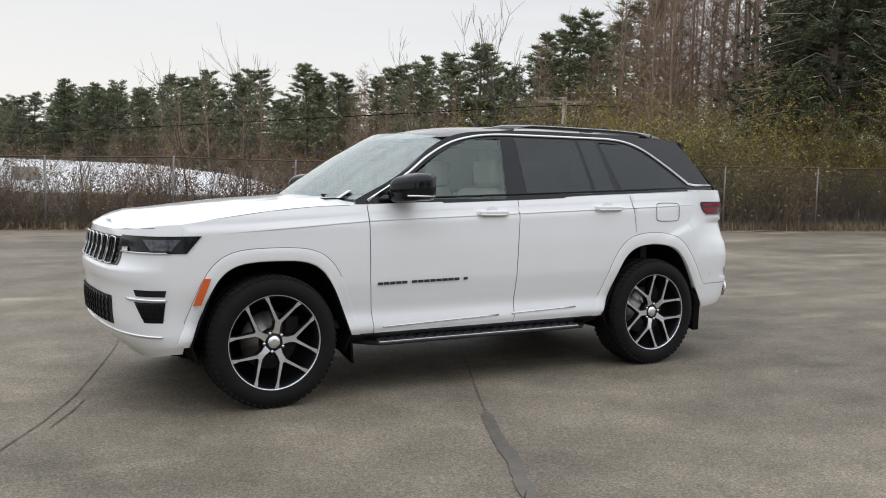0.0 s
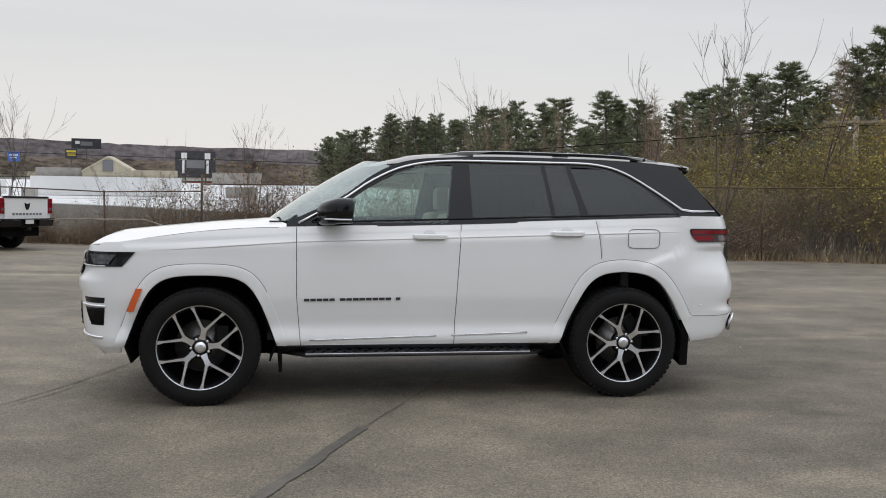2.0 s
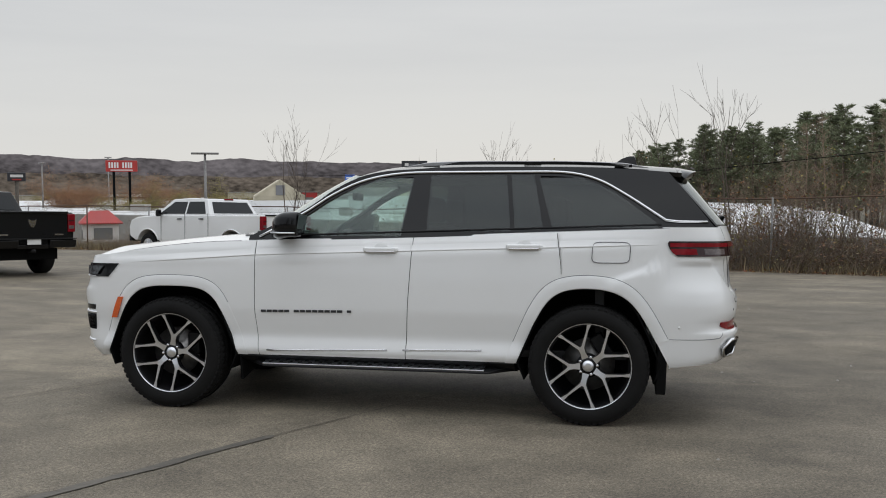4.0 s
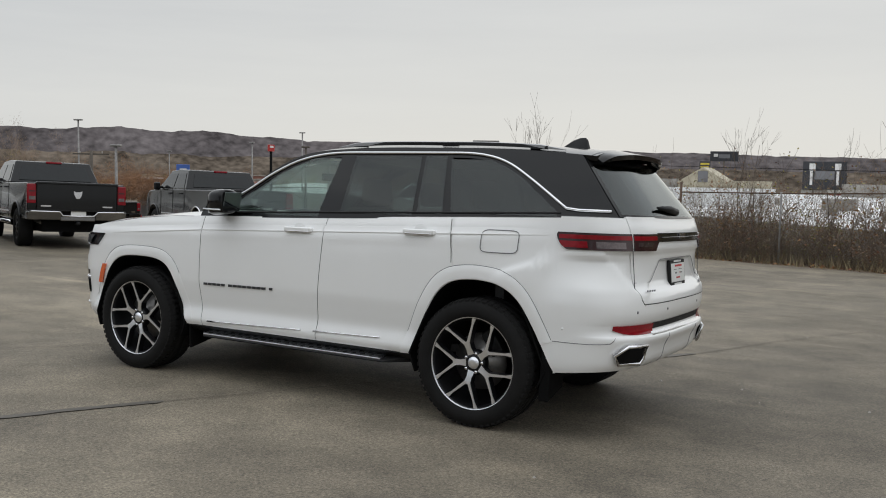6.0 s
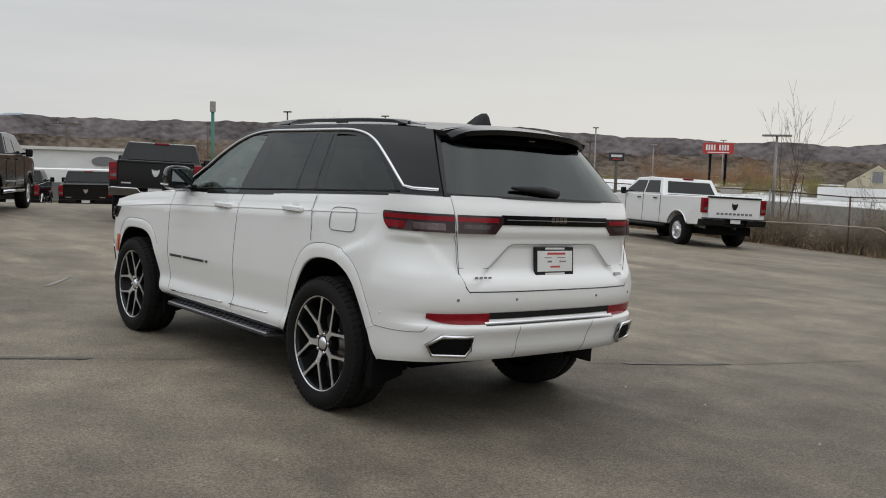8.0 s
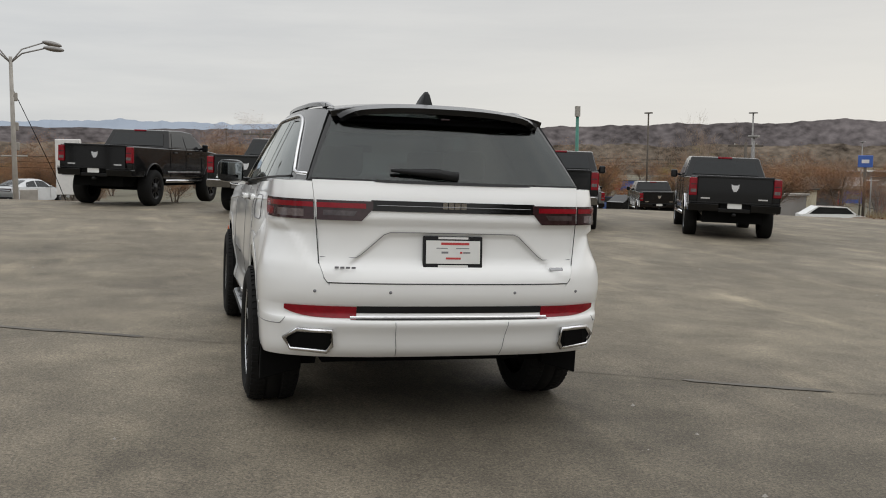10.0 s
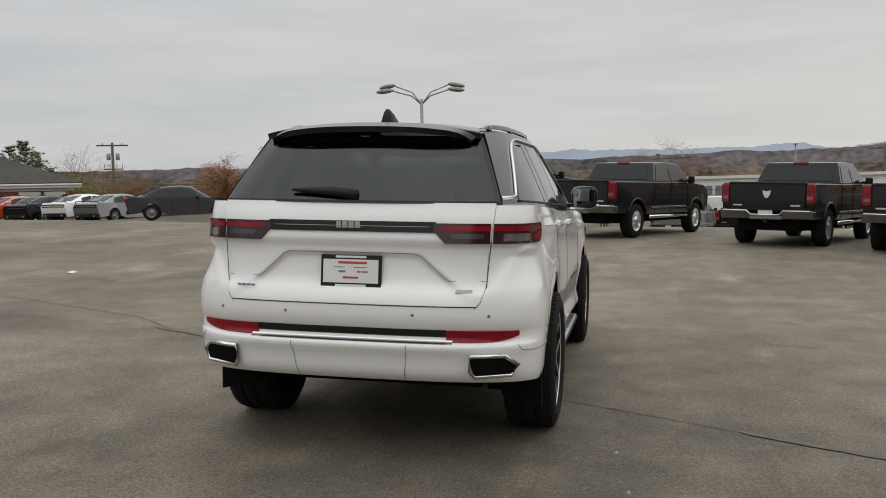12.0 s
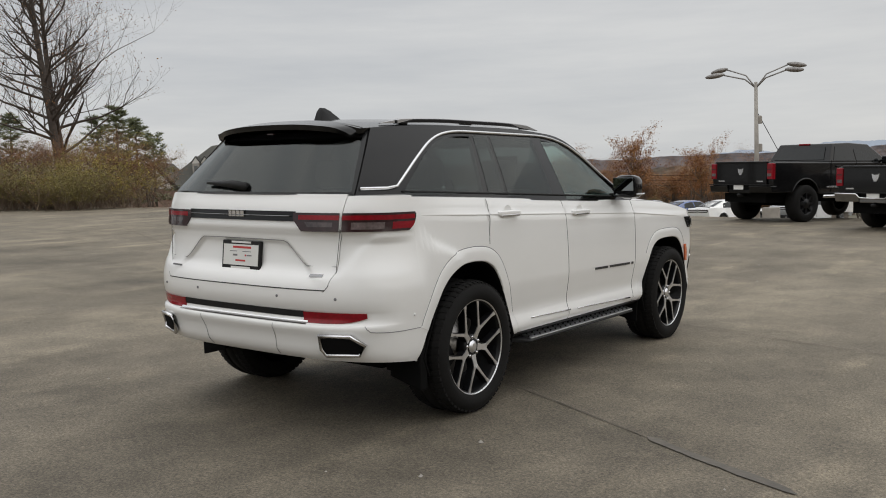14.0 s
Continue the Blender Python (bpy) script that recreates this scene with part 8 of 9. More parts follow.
# ---- brick office building ----
def brick_building():
    w, dep, he, base = 20.0, 17.0, 3.3, -0.9
    m = pose(-41.0, -46.8, base, 0, 0, -50.7) @ Matrix.Translation((-3.0, 0, 0))
    b = thing("brick_building", m, "one-storey red brick office with dark hipped roof and white trim", "building")
    # front wall faces +y in its own frame; x runs along it
    box("wall", (0, -dep / 2, he / 2 - 0.4), (w, dep, he + 0.8), MORTAR, b, "red brick wall")
    v, f = [], []
    for row in range(44):
        z = 0.02 + row * 0.075
        n = int(w / 0.215)
        for k in range(n):
            x = -w / 2 + (k + (0.5 if row % 2 else 0)) * 0.215
            i = len(v)
            v += [(x, 0.012, z), (x + 0.203, 0.012, z), (x + 0.203, 0.012, z + 0.064), (x, 0.012, z + 0.064)]
            f.append((i, i + 1, i + 2, i + 3))
    ob = link_part("brickwork", mesh_of("brickwork", v, [q[::-1] for q in f], BRICK), b, "red brick courses")
    ob["kind"] = "stuff"
    eave = 0.5
    x0, x1, y0, y1, zr = -w / 2 - eave, w / 2 + eave, eave, -dep - eave, he + 4.4
    ym = (y0 + y1) / 2
    verts = [(x0, y0, he), (x1, y0, he), (x1, y1, he), (x0, y1, he), (x0 + 11.0, ym, zr), (x1 - 2.6, y0 + (ym - y0) * (zr - 1.3 - he) / (zr - he), zr - 1.3)]
    thicken(link_part("roof", mesh_of("roof", verts, [(0, 1, 5, 4), (1, 2, 5), (2, 3, 4, 5), (3, 0, 4)], SHINGLE), b, "dark shingle hipped roof"), 0.15)
    box("fascia", (0, eave, he - 0.10), (w + 2 * eave, 0.05, 0.22), TRIM, b, "white eaves board")
    box("frieze", (0, 0.05, he - 0.32), (w, 0.06, 0.18), TRIM, b, "white frieze board")
    tube("gutter", [(x0, eave + 0.08, he), (x1, eave + 0.08, he)], 0.07, TRIM, b, "white gutter", 8)
    for x in (-9.6, -4.6, -0.2, 4.4, 9.6):
        tube("downpipe", [(x, 0.06, -0.3), (x, 0.06, he - 0.4), (x, eave, he - 0.1)], 0.045, TRIM, b, "white downpipe", 6)
    for k, x in enumerate((-8.8, -7.2, -3.6, -2.0, 1.2, 2.9, 4.2, 5.5, 6.8, 8.1)):
        wi = link_part("window", None, b, "white-framed sash window")
        wi.location = (x, 0.03, 1.78)
        box("window_frame", (0, 0.02, 0), (1.16, 0.08, 1.72), TRIM, wi)
        box("lintel", (0, 0.06, 0.95), (1.36, 0.12, 0.20), TRIM, wi, "moulded white lintel")
        box("pane", (0, 0.065, 0.40), (0.92, 0.02, 0.66), PANE, wi)
        box("pane", (0, 0.065, -0.36), (0.92, 0.02, 0.72), PANE, wi)
        for gx in (-0.23, 0.0, 0.23):
            box("glazing_bar", (gx, 0.08, 0.02), (0.022, 0.02, 1.5), TRIM, wi)
        for gz in (-0.55, -0.18, 0.22, 0.58):
            box("glazing_bar", (0, 0.081, gz), (0.92, 0.02, 0.022), TRIM, wi)
    for x in (-9.4, -5.4, 0.0, 9.0):
        box("wall_lamp", (x, 0.12, 2.55), (0.28, 0.2, 0.16), PLASTIC, b, "dark wall lamp", 0.02)
    # triple dormers
    for cx in (7.6,):
        for k in range(3):
            x = cx - 0.7 + k * 0.68
            dm = link_part("dormer", None, b, "narrow gabled dormer with white trim")
            dm.location = (x, -1.2, he + 0.75)
            dm.scale = (0.8, 0.8, 0.72)
            box("dormer_wall", (0, -1.0, 0.55), (0.66, 2.2, 1.6), CONCRETE, dm)
            verts = [(-0.44, 0.2, 1.3), (0, 0.2, 2.0), (0.44, 0.2, 1.3), (-0.44, -3.2, 1.3), (0, -3.2, 2.0), (0.44, -3.2, 1.3)]
            thicken(link_part("dormer_roof", mesh_of("dormer_roof", verts, [(0, 1, 4, 3), (1, 2, 5, 4)], SHINGLE), dm), 0.08)
            link_part("gable", mesh_of("gable", [(-0.4, 0.12, 1.3), (0.4, 0.12, 1.3), (0, 0.12, 1.95)], [(0, 1, 2)], TRIM), dm)
            box("dormer_pane", (0, 0.11, 0.55), (0.34, 0.03, 1.0), PANE, dm)
        box("shed_dormer_wall", (cx - 2.6, -2.9, he + 1.6), (2.8, 2.0, 0.7), TRIM, b, "white shed dormer")
        box("shed_dormer_roof", (cx - 2.6, -2.9, he + 2.02), (3.0, 2.6, 0.12), SHINGLE, b)
    # projecting entrance gable
    box("porch_wall", (10.6, 1.2, 1.45), (3.0, 2.4, 3.2), MORTAR, b, "brick porch")
    verts = [(8.8, 2.8, he - 0.2), (10.6, 2.8, he + 1.7), (12.4, 2.8, he - 0.2), (8.8, -4, he - 0.2), (10.6, -4, he + 1.7), (12.4, -4, he - 0.2)]
    thicken(link_part("porch_roof", mesh_of("porch_roof", verts, [(0, 1, 4, 3), (1, 2, 5, 4)], SHINGLE), b), 0.12)
    link_part("porch_gable", mesh_of("porch_gable", [(9.1, 2.45, he - 0.2), (12.1, 2.45, he - 0.2), (10.6, 2.45, he + 1.45)], [(0, 1, 2)], TRIM), b, "white porch gable")
    return b


brick_building()


# ---- street lamp, poles, signs ----
def four_head_lamp(m):
    s = thing("street_lamp", m, "tall grey four-armed street lamp with cobra heads", "street lamp")
    tube("pole", [(0, 0, -0.5), (0, 0, 3.5), (0, 0, 7.0)], [0.13, 0.10, 0.07], CONCRETE, s, "grey pole", 10)
    for k, a in enumerate((20, 160, 200, 340)):
        c, d = math.cos(radians(a)), math.sin(radians(a))
        ar = link_part("arm", None, s)
        lift = 0.38 if k in (0, 1) else 0.05
        tube("arm_tube", [(0, 0, 6.75), (0.45 * c, 0.45 * d, 7.10 + lift * 0.6), (1.35 * c, 1.35 * d, 7.30 + lift)], 0.032, GALV, ar, "", 6)
        bm = bmesh.new()
        bmesh.ops.create_uvsphere(bm, u_segments=12, v_segments=8, radius=1, matrix=pose(1.70 * c, 1.70 * d, 7.28 + lift, 0, 8, a) @ Matrix.Diagonal((0.42, 0.18, 0.11, 1)))
        part("lamp_head", bm, GALV, ar, "cobra lamp head", True)
    for z in (3.4, 4.2, 5.4):
        box("junction_box", (0.1, 0.15, z), (0.22, 0.26, 0.34), CONCRETE, s, "", 0.03)
    tube("cross_arm", [(-0.5, 0, 3.0), (0.5, 0, 3.0)], 0.04, CONCRETE, s, "", 6)
    box("base_cabinet", (0.5, 0.6, 0.8), (0.7, 0.5, 1.6), CONCRETE, s, "grey cabinet", 0.03)
    tube("guy_wire", [(0, 0, 5.8), (1.6, 2.2, 2.2), (2.6, 3.6, -0.5)], 0.02, LINER, s, "", 4)
    return s


four_head_lamp(pose(-33.6, -8.1, -1.45, 0, 0, 100))
gp = thing("lamp_mast", pose(-97.5, 45.4, -6.5), "tall green steel mast", "mast")
tube("mast", [(0, 0, 0), (0, 0, 13.6)], [0.26, 0.20], GREENPOLE, gp, "green mast", 10)
box("mast_head", (0, 0, 14.2), (0.55, 0.55, 1.3), CONCRETE, gp, "grey mast head", 0.05)


def t_lamp(x, y, top, w, material=GALV):
    z = ground_z(x, y)
    e = thing("street_lamp", pose(x, y, z, 0, 0, 25), "plain steel street lamp with a crossbar head", "street lamp", "street lamps of the town")
    tube("pole", [(0, 0, 0), (0, 0, top - z)], [0.12, 0.08], material, e, "", 8)
    box("lamp_bar", (0, 0, top - z), (w, 0.3, 0.14), material, e, "lamp crossbar", 0.03)


t_lamp(-26.8, 52.6, 4.1, 1.9)
for x, y, top, w in ((-42.4, 32.7, 3.1, 0.7), (-70.3, 75.5, 5.1, 0.6), (-65.9, 79.4, 6.4, 0.7), (-46.6, 56.4, 3.85, 0.7), (-66.5, 91.4, 4.8, 0.8), (-120, 22, 6.4, 0.8), (-75, 120, 6.5, 1.0), (-130, 60, 7.0, 1.0), (-150, 5, 6.6, 1.0), (-100, 90, 4.5, 0.8), (-80.9, 46.2, 6.7, 0.9), (-75.0, 55.0, 6.6, 0.9)):
    t_lamp(x, y, top, w, WOODPOLE if rp.random() < 0.4 else GALV)


def board_sign(x, y, z_mid, w, h, face, rz, label, bars, posts=2, two=False):
    z = ground_z(x, y)
    e = thing("billboard" if w > 4 else "road_sign", pose(x, y, z, 0, 0, rz), label, "sign", "signs of the town")
    zc = z_mid - z
    box("sign_face", (0, 0, zc), (w, 0.35, h), face, e, "", 0.04)
    for bx, bz, bw, bh, bmat in bars:
        box("print_bar", (bx * w, -0.19, zc + bz * h), (bw * w, 0.03, bh * h), bmat, e)
    for k in range(posts):
        px = 0 if posts == 1 else (k - 0.5) * w * 0.5
        tube("post", [(px, 0, 0), (px, 0, zc - h / 2)], 0.16 if posts == 1 else 0.13, LINER if face is SIGNRED else WOODPOLE, e, "", 8)


board_sign(-48.6, 78.8, 4.0, 3.1, 1.15, SIGNRED, 32, "red business sign with white lettering on two posts", [(-0.38 + 0.085 * k, 0.08, 0.055, 0.50, SIGNWHITE) for k in range(4)] + [(0.05 + 0.085 * k, 0.08, 0.055, 0.50, SIGNWHITE) for k in range(4)] + [(0.0, -0.36, 0.7, 0.08, SIGNWHITE)])
board_sign(-44.6, 199.0, 6.9, 6.0, 2.2, SIGNBLACK, 12, "dark billboard on a post", [(0.0, 0.0, 0.4, 0.4, GREYINK), (-0.3, 0.1, 0.15, 0.3, SIGNWHITE)], 1)
board_sign(-16.0, 142.0, 2.6, 6.2, 4.2, SIGNBLACK, 4, "large black billboard with pale shapes", [(-0.28, 0.30, 0.14, 0.25, SIGNWHITE), (0.30, 0.30, 0.14, 0.25, SIGNWHITE), (-0.3, -0.1, 0.06, 0.5, SIGNWHITE), (0.3, -0.1, 0.06, 0.5, SIGNWHITE), (0, 0.0, 0.45, 0.3, GREYINK)], 2)
board_sign(-45.5, 150.0, 3.3, 1.8, 1.6, SIGNBLUE, 14, "blue sign with white print", [(0, 0.15, 0.7, 0.14, SIGNWHITE), (0, -0.12, 0.5, 0.1, SIGNWHITE)], 1)
board_sign(-40.0, 165.0, 4.2, 2.0, 1.8, SIGNBLACK, 12, "black and yellow sign", [(0, 0.22, 0.8, 0.2, SIGNYELLOW), (0, -0.1, 0.7, 0.2, SIGNYELLOW)], 1)
board_sign(-51.1, 65.5, 2.75, 1.5, 0.8, SIGNBLACK, 38, "dark business sign on a post", [(0, 0.1, 0.7, 0.3, SIGNWHITE), (0, -0.3, 0.5, 0.15, SIGNRED)], 1)
board_sign(-68.7, 77.0, 4.5, 0.8, 0.8, SIGNRED, 45, "small red and white sign on a post", [(0.1, 0.2, 0.5, 0.3, SIGNWHITE)], 1)
board_sign(-76.0, 70.0, 1.7, 1.5, 1.3, SIGNBLUE, 50, "blue sign low in the town", [(0, 0, 0.5, 0.3, SIGNWHITE)], 1)
board_sign(-46.0, -7.5, 1.0, 1.3, 3.0, SIGNWHITE, 80, "white pylon sign at the roadside", [(0, 0.2, 0.6, 0.1, SIGNRED), (0, -0.1, 0.5, 0.08, GREYINK)], 2)


def utility_pole(x, y, top, rz, transformer=True, wood=WOODPOLE):
    z = ground_z(x, y)
    e = thing("utility_pole", pose(x, y, z, 0, 0, rz), "weathered wooden utility pole with crossarm", "utility pole", "utility poles")
    H = top - z
    tube("pole", [(0, 0, 0), (0, 0, H)], [0.16, 0.11], wood, e, "", 8)
    box("crossarm", (0, 0.1, H - 0.25), (2.6, 0.1, 0.12), wood, e)
    if transformer:
        box("crossarm", (0, 0.1, H - 2.3), (1.6, 0.1, 0.1), wood, e)
        for k in (-0.7, -0.25, 0.3, 0.75):
            box("cutout", (k, 0.12, H - 2.05), (0.07, 0.09, 0.34), CONCRETE, e, "", 0.02)
    for k in (-0.8, 0.0, 0.8):
        box("insulator", (k, 0.1, H - 0.11), (0.09, 0.09, 0.16), CONCRETE, e, "", 0.02)
    if transformer:
        for k in (-0.35, 0.4):
            link_part("transformer", lathe("transformer", [(0, 0), (0.17, 0), (0.17, 0.55), (0, 0.58)], CONCRETE, 14, "z"), e, "grey transformer can", Matrix.Translation((k, 0.15, H - 1.5)))


utility_pole(24.0, 30.0, 4.6, 140, False, PALETWIG)
px, py = by_view((6.7, 2.0), -147.6, 84)
utility_pole(px, py, 6.2, 118)
utility_pole(-62.0, 4.0, 3.6, 80, False)
utility_pole(-84.0, 24.0, 4.6, 70, False)
utility_pole(-54.0, 40.0, 3.0, 60, False)
# overhead wires down in the valley
wv, wf = [], []
for dz in (1.7, 1.3, 0.9):
    tube_data([(-60, -60, dz + 1.5), (-62, 4, dz - 0.6), (-70, 12, dz - 1.0), (-84, 24, dz + 0.4), (-90, 60, dz)], 0.012, 4, wv, wf)
tube_data([(60, 30, 5.0), (24, 30, 4.2), (2, 52, 2.2), (-30, 80, 3.0)], 0.02, 4, wv, wf)
tagged(new("overhead_wire", mesh_of("overhead_wire", wv, wf, LINER)), "thin dark overhead wires between the poles", "wire", kind="stuff")


# ---- white warehouse and town ----
def flat_building(name, outline, z_roof, roof_mat, wall_mat, label, parapet=0.0):
    e = thing(name, pose(outline[0][0], outline[0][1], 0), label, "building")
    ox, oy = outline[0]
    bm = bmesh.new()
    lo = [bm.verts.new((x - ox, y - oy, -7)) for x, y in outline]
    hi = [bm.verts.new((x - ox, y - oy, z_roof - 0.02)) for x, y in outline]
    n = len(outline)
    for i in range(n):
        bm.faces.new((lo[i], lo[(i + 1) % n], hi[(i + 1) % n], hi[i]))
    bm.faces.new(hi)
    part("wall", bm, wall_mat, e, "pale wall")
    me = mesh_of("roof", [(x - ox, y - oy, z_roof + 0.03) for x, y in outline], [tuple(range(n))], roof_mat)
    thicken(link_part("roof", me, e, "flat roof"), 0.05, -1)
    return e


wh = flat_building("warehouse", [(14, 35), (20, 75), (22, 118), (4, 150), (-48, 165), (-125, 150), (-80, 82), (-24, 58), (-11, 50), (0, 40)], -0.62, ROOFWHITE, CONCRETE, "large low warehouse with a white flat roof")
ox, oy = 14, 35
for x, y, w_, h in ((-4, 58, 0.7, 0.5), (-9.5, 142.6, 7.5, 1.9), (-12, 82, 0.9, 0.6), (-20, 64, 1.0, 0.7), (-5, 70, 2.4, 0.9), (-30, 78, 2.0, 0.9), (-45, 76, 1.6, 0.7), (2, 55, 1.5, 0.8), (-38, 100, 2.5, 1.0)):
    box("roof_unit", (x - ox, y - oy, -0.6 + h / 2), (w_, w_ * 0.8, h), CONCRETE, wh, "grey rooftop unit", 0.04)
for k in range(9):
    y = 62 + k * 9
    x0 = -24 - (y - 58) * 2.0 if y < 85 else -80 - (y - 82) * 0.6
    box("roof_seam", ((x0 + 10) / 2 - ox, y - oy, -0.585), (10 - x0, 0.25, 0.02), CONCRETE, wh)


def dealer_hall():
    """A long white show hall low in the valley, with plain shapes for its signs."""
    e = thing("show_hall", pose(-68.0, 4.0, -4.0, 0, 0, 76.5), "long white flat-roofed show hall with dark wall signs", "building")
    box("wall", (11.3, 6.0, 2.9), (22.6, 12.0, 5.8), ROOFWHITE, e, "white wall")
    box("roof_edge", (11.3, 5.9, 5.9), (23.0, 12.4, 0.22), TRIM, e, "pale roof edge")
    bm = bmesh.new()
    bmesh.ops.create_cone(bm, segments=24, radius1=1, radius2=1, depth=0.12, cap_ends=True, matrix=pose(17.0, -0.05, 5.0, 90, 0, 0) @ Matrix.Diagonal((0.85, 0.35, 1, 1)))
    part("oval_sign", bm, GREYINK, e, "plain dark oval sign")
    for k in range(5):
        box("print_bar", (18.6 + 0.32 * k, -0.05, 4.85), (0.2, 0.1, 0.32), GREYINK, e)
    for k in range(4):
        box("print_bar", (1.6 + 0.75 * k, -0.05, 4.9), (0.5, 0.1, 0.7), GREYINK, e)
    for k in range(6):
        box("window_band", (2.2 + 3.6 * k, -0.05, 2.4), (2.8, 0.1, 1.9), PANE, e, "dark shop window")
    part("canopy", add_box(bmesh.new(), (9.0, -10.0, 4.35), (20.0, 5.0, 0.35)), ROOFWHITE, e, "white canopy roof")
    for k in range(4):
        tube("canopy_post", [(1.0 + 5.3 * k, -8.0, 0), (1.0 + 5.3 * k, -8.0, 4.3)], 0.1, GALV, e, "", 6)


dealer_hall()


def kiosk(x, y, z_eave):
    """A small white stand with a red hipped roof on the bank below the lot."""
    z = ground_z(x, y)
    e = thing("kiosk", pose(x, y, z, 0, 0, 35), "small white stand with a red roof below the fence", "kiosk")
    h = z_eave - z
    box("wall", (0, 0, h / 2), (1.7, 1.5, h), TRIM, e, "white wall", 0.02)
    box("opening", (0.1, -0.76, h - 0.55), (0.9, 0.04, 0.6), PANE, e, "dark serving hatch")
    box("side_opening", (-0.86, 0, h - 0.6), (0.04, 0.7, 0.5), PANE, e, "dark side hatch")
    v = [(-1.05, -0.95, h), (1.05, -0.95, h), (1.05, 0.95, h), (-1.05, 0.95, h), (-0.45, 0, h + 0.62), (0.45, 0, h + 0.62)]
    thicken(link_part("roof", mesh_of("roof", v, [(0, 1, 5, 4), (1, 2, 5), (2, 3, 4, 5), (3, 0, 4)], SIGNRED), e, "red hipped roof"), 0.06)


kiosk(-24.5, 35.5, -0.10)


def gabled(x, y, w, dep, he, ridge, rz, wall, label, base=None):
    z = ground_z(x, y) if base is None else base
    e = thing("gabled_building", pose(x, y, z, 0, 0, rz), label, "building", "buildings of the town")
    box("wall", (0, dep / 2, he / 2), (w, dep, he), wall, e)
    v = [(-w / 2, -0.1, he), (0, -0.1, ridge), (w / 2, -0.1, he), (-w / 2, dep, he), (0, dep, ridge), (w / 2, dep, he)]
    thicken(link_part("roof", mesh_of("roof", v, [(0, 1, 4, 3), (1, 2, 5, 4)], wall), e, "pitched roof"), 0.15)
    link_part("gable", mesh_of("gable", [(-w / 2, -0.02, he), (w / 2, -0.02, he), (0, -0.02, ridge)], [(0, 1, 2)], wall), e)
    box("vent", (0, -0.06, lin(he, ridge, 0.35)), (0.8, 0.1, 0.9), GREYINK, e, "dark gable vent")
    return e


front_gable = gabled(-15.6, 70.0, 4.0, 4.0, 2.0, 3.2, 4, CREAM, "cream gabled parapet standing on the white roof", -0.55)
box("roof_curb", (0, -0.36, 0.75), (11.5, 0.5, 1.5), ROOFWHITE, front_gable, "white roof curb")
box("parapet_wing", (3.7, 0.4, 1.05), (3.4, 0.4, 2.1), CREAM, front_gable)
box("parapet_wing", (-3.8, 0.4, 1.1), (3.4, 0.4, 2.2), CONCRETE, front_gable)
side_gable = gabled(-28.5, 71.4, 4.6, 6.0, 1.5, 3.0, 24, CREAM, "cream gabled building beyond the white roof", -0.55)
box("roof_curb", (0, -0.36, 0.55), (9.0, 0.5, 1.1), ROOFWHITE, side_gable, "white roof curb")
rt = random.Random(77)
TOWNMATS = [TOWN, CREAM, CONCRETE, ROOFWHITE, TRIM, BRICK, SIGNRED]
for k in range(110):
    a = rt.uniform(94, 176)
    d = rt.uniform(170, 560)
    x, y = by_view((4, -4), a, d)
    if inside([(16, 33), (5, 90), (-46, 175), (-135, 155), (-66, 44), (-16, 35)], x, y):
        continue
    w, dep, h = rt.uniform(6, 26), rt.uniform(6, 16), rt.uniform(2.6, 6.5)
    if a > 140:
        w, h = w * 0.5, h * 0.6
        if d < 300:
            continue
    e = thing("town_building", pose(x, y, ground_z(x, y), 0, 0, rt.choice((20, 65, 110)) + rt.uniform(-5, 5)), rt.choice(("low flat-roofed shop in the valley town", "small pale commercial building in the valley town")), "building", "buildings of the town")
    wm = rt.choice(TOWNMATS)
    box("wall", (0, 0, h / 2), (w, dep, h), wm, e)
    box("roof", (0, 0, h + 0.1), (w + 0.6, dep + 0.6, 0.2), rt.choice((ROOFWHITE, CONCRETE, SHINGLE)), e)
    for q in range(3):
        box("window_band", ((q - 1) * w * 0.3, -dep / 2 - 0.03, h * 0.45), (w * 0.2, 0.08, h * 0.35), PANE, e)
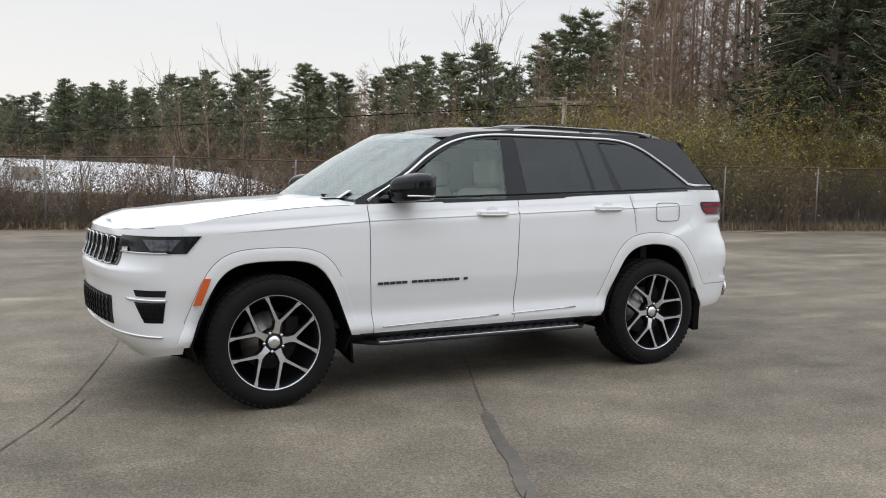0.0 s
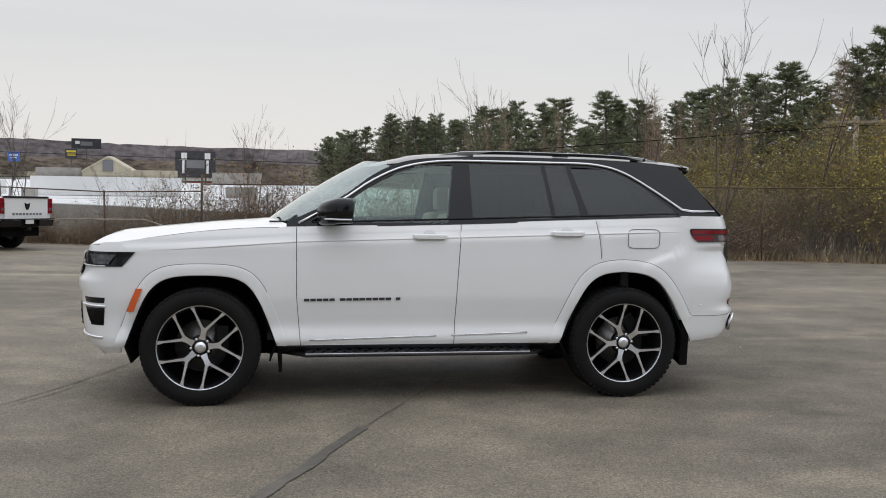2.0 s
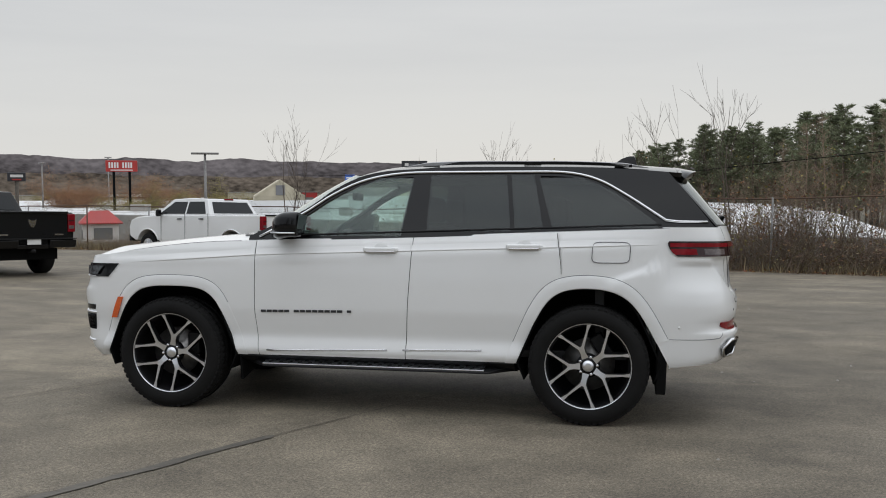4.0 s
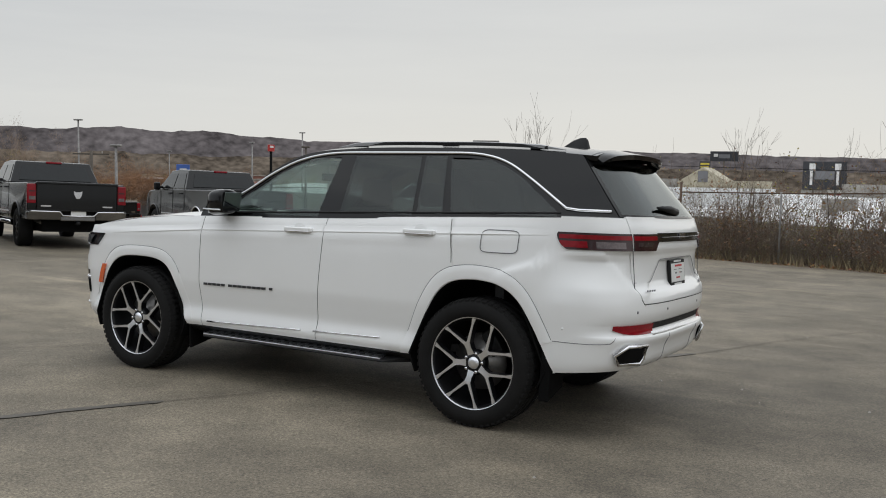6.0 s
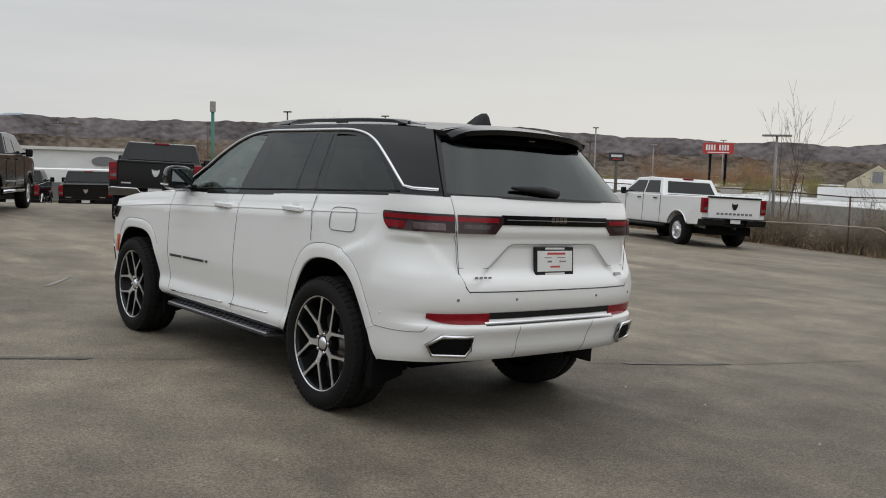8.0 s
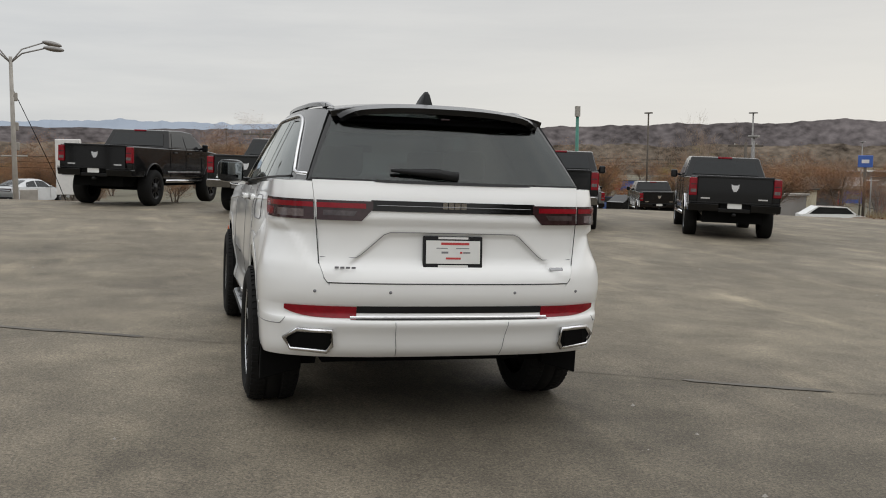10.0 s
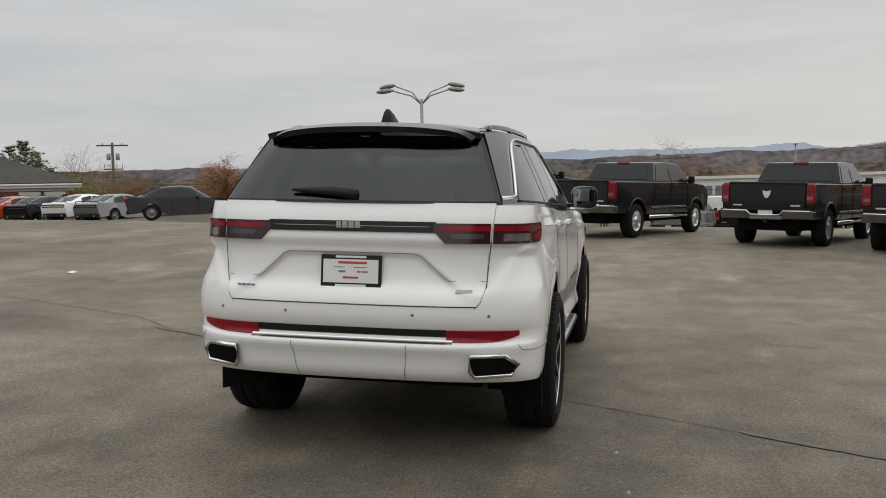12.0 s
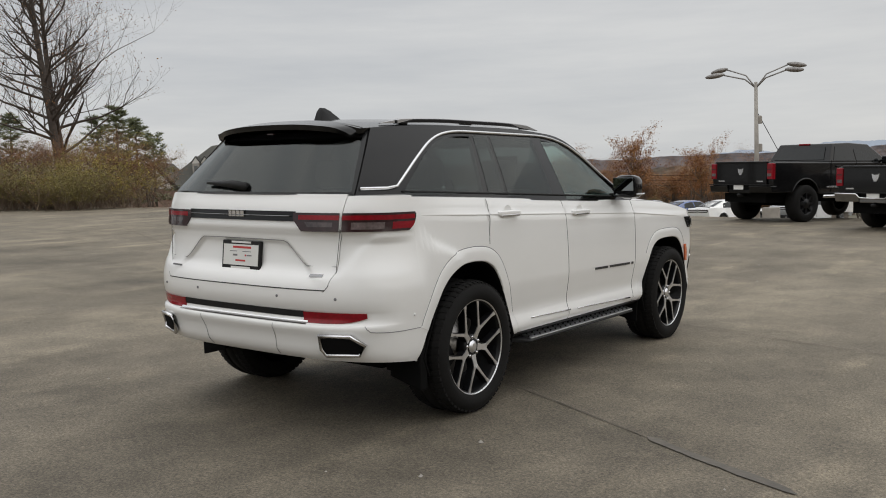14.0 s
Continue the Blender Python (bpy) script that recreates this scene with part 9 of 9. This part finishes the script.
for k in range(90):
    a = rt.uniform(108, 152)
    d = rt.uniform(95, 300)
    x, y = by_view((4, -4), a, d)
    if inside([(16, 33), (5, 90), (-46, 175), (-135, 155), (-66, 44), (-16, 35)], x, y) or x > -44:
        continue
    w, dep, h = rt.uniform(4, 12), rt.uniform(4, 9), rt.uniform(2.2, 4.6)
    e = thing("town_building", pose(x, y, ground_z(x, y), 0, 0, rt.choice((20, 65, 110)) + rt.uniform(-8, 8)), "small low shop or shed in the valley town", "building", "small buildings of the town")
    box("wall", (0, 0, h / 2), (w, dep, h), rt.choice((TOWN, TOWN, CREAM, BRICK, CONCRETE, SIGNRED, ROOFWHITE, SIGNBLUE)), e)
    if rt.random() < 0.5:
        ridge_z = h + dep * 0.22
        v = [(-w / 2 - 0.3, -dep / 2 - 0.3, h), (w / 2 + 0.3, -dep / 2 - 0.3, h), (w / 2 + 0.3, 0, ridge_z), (-w / 2 - 0.3, 0, ridge_z), (-w / 2 - 0.3, dep / 2 + 0.3, h), (w / 2 + 0.3, dep / 2 + 0.3, h)]
        thicken(link_part("roof", mesh_of("roof", v, [(0, 1, 2, 3), (3, 2, 5, 4)], rt.choice((SHINGLE, SHINGLE, CONCRETE, BRICK))), e), 0.15)
    else:
        box("roof", (0, 0, h + 0.1), (w + 0.5, dep + 0.5, 0.2), rt.choice((ROOFWHITE, CONCRETE, SHINGLE)), e)
    for q in range(2):
        box("window_band", ((q - 0.5) * w * 0.45, -dep / 2 - 0.03, h * 0.5), (w * 0.3, 0.08, h * 0.4), PANE, e)
# distant parked cars as small shapes
for k in range(70):
    a = rt.uniform(112, 172)
    d = rt.uniform(60, 260)
    x, y = by_view((4, -4), a, d)
    if inside([(16, 33), (5, 90), (-46, 175), (-135, 155), (-66, 44), (-16, 35)], x, y) or x > -30:
        continue
    e = thing("parked_car", pose(x, y, ground_z(x, y), 0, 0, rt.uniform(0, 360)), "small distant parked car in the valley", "car", "distant parked cars")
    c = rt.choice((WHITE, WHITE, SILVER, BLACK, RED, GREYPAINT, BLUE))
    prism("body", [(0, 0.3), (4.4, 0.3), (4.4, 0.75), (3.5, 0.9), (2.9, 1.4), (1.0, 1.45), (0.2, 0.95), (0, 0.9)], 0.88, c, e, "", 0.0)
    prism("glasshouse", [(0.45, 0.95), (3.35, 0.95), (2.85, 1.36), (1.05, 1.41)], 0.89, DARKGLASS, e, "", 0.0)


# ---- hills ----
def ridge_rows(az, dist, heights, base, seed, rough, depth):
    """Four points up the slope of a ridge at a bearing, from its foot over the crest."""
    h = dist * math.tan(radians(heights(az)))
    h *= 1 + rough * noise.noise((az * 0.33, seed, 0)) + rough * 0.35 * noise.noise((az * 1.7, seed, 1))
    h += rough * dist * 0.0028 * (noise.noise((az * 9.0, seed, 2)) + 0.7 * noise.noise((az * 23.0, seed, 4)))
    out = []
    for k, (dd, hh) in enumerate(((-depth, 0.0), (-depth * 0.45, 0.48), (0, 1.0), (depth * 0.6, 0.5))):
        r = dist + dd * (1 + 0.2 * noise.noise((az * 0.5, seed, k)))
        out.append(Vector((r * math.cos(radians(az)), r * math.sin(radians(az)), base + (h - base) * hh + 1.4 * hh)))
    return out


def ridge(name, dist, heights, base, material, label, seed, rough, az0, az1, depth):
    cols = [ridge_rows(lin(az0, az1, i / 1400), dist, heights, base, seed, rough, depth) for i in range(1401)]
    rows = [[c[k] for c in cols] for k in range(4)]
    return tagged(new(name, grid_mesh(name, rows, material, flip=True)), label, "hills", kind="structure")


near_h = table((20, 0.8), (60, 0.9), (85, 1.35), (100, 1.5), (110, 1.75), (122, 1.85), (132, 2.2), (138, 2.55), (146, 2.4), (153, 2.25), (162, 2.15), (170, 1.95), (180, 1.85), (189, 1.8), (198, 1.7), (204, 1.7), (222, 1.6), (300, 1.2))
ridge("hills", 1100, near_h, -8, HILL, "low wooded hills in brown late autumn colours", 3, 0.10, 15, 300, 90)
low_h = table((20, 0.3), (90, 0.5), (110, 0.75), (130, 1.0), (150, 1.1), (170, 1.0), (200, 1.0), (300, 0.8))
ridge("hills", 620, low_h, -8, SLOPEWOOD, "lower wooded slope in front of the hills", 8, 0.25, 15, 300, 45)
ridge("mountains", 4000, table((120, 0.6), (150, 1.2), (165, 2.1), (174, 2.2), (186, 2.3), (194, 2.0), (204, 1.6), (215, 1.2), (240, 0.5)), -10, HAZYHILL, "far mountain range on the horizon, coloured pale blue for haze", 12, 0.16, 120, 240, 500)


# pines behind the camera's way, seen in the glass of the car
spots = []
for k in range(16):
    x, y = rp.uniform(-6, 34), rp.uniform(-66, -50)
    s = rp.uniform(1.1, 1.7)
    spots.append((x, y, rp.uniform(0, 360), s * 1.2, s, rp.randrange(5)))
copies("pine_tree", [[("trunk", a), ("crown", b)] for a, b in PINES], spots, lambda k: "tall dark green pine across the lot", "pine tree", "pines across the lot")
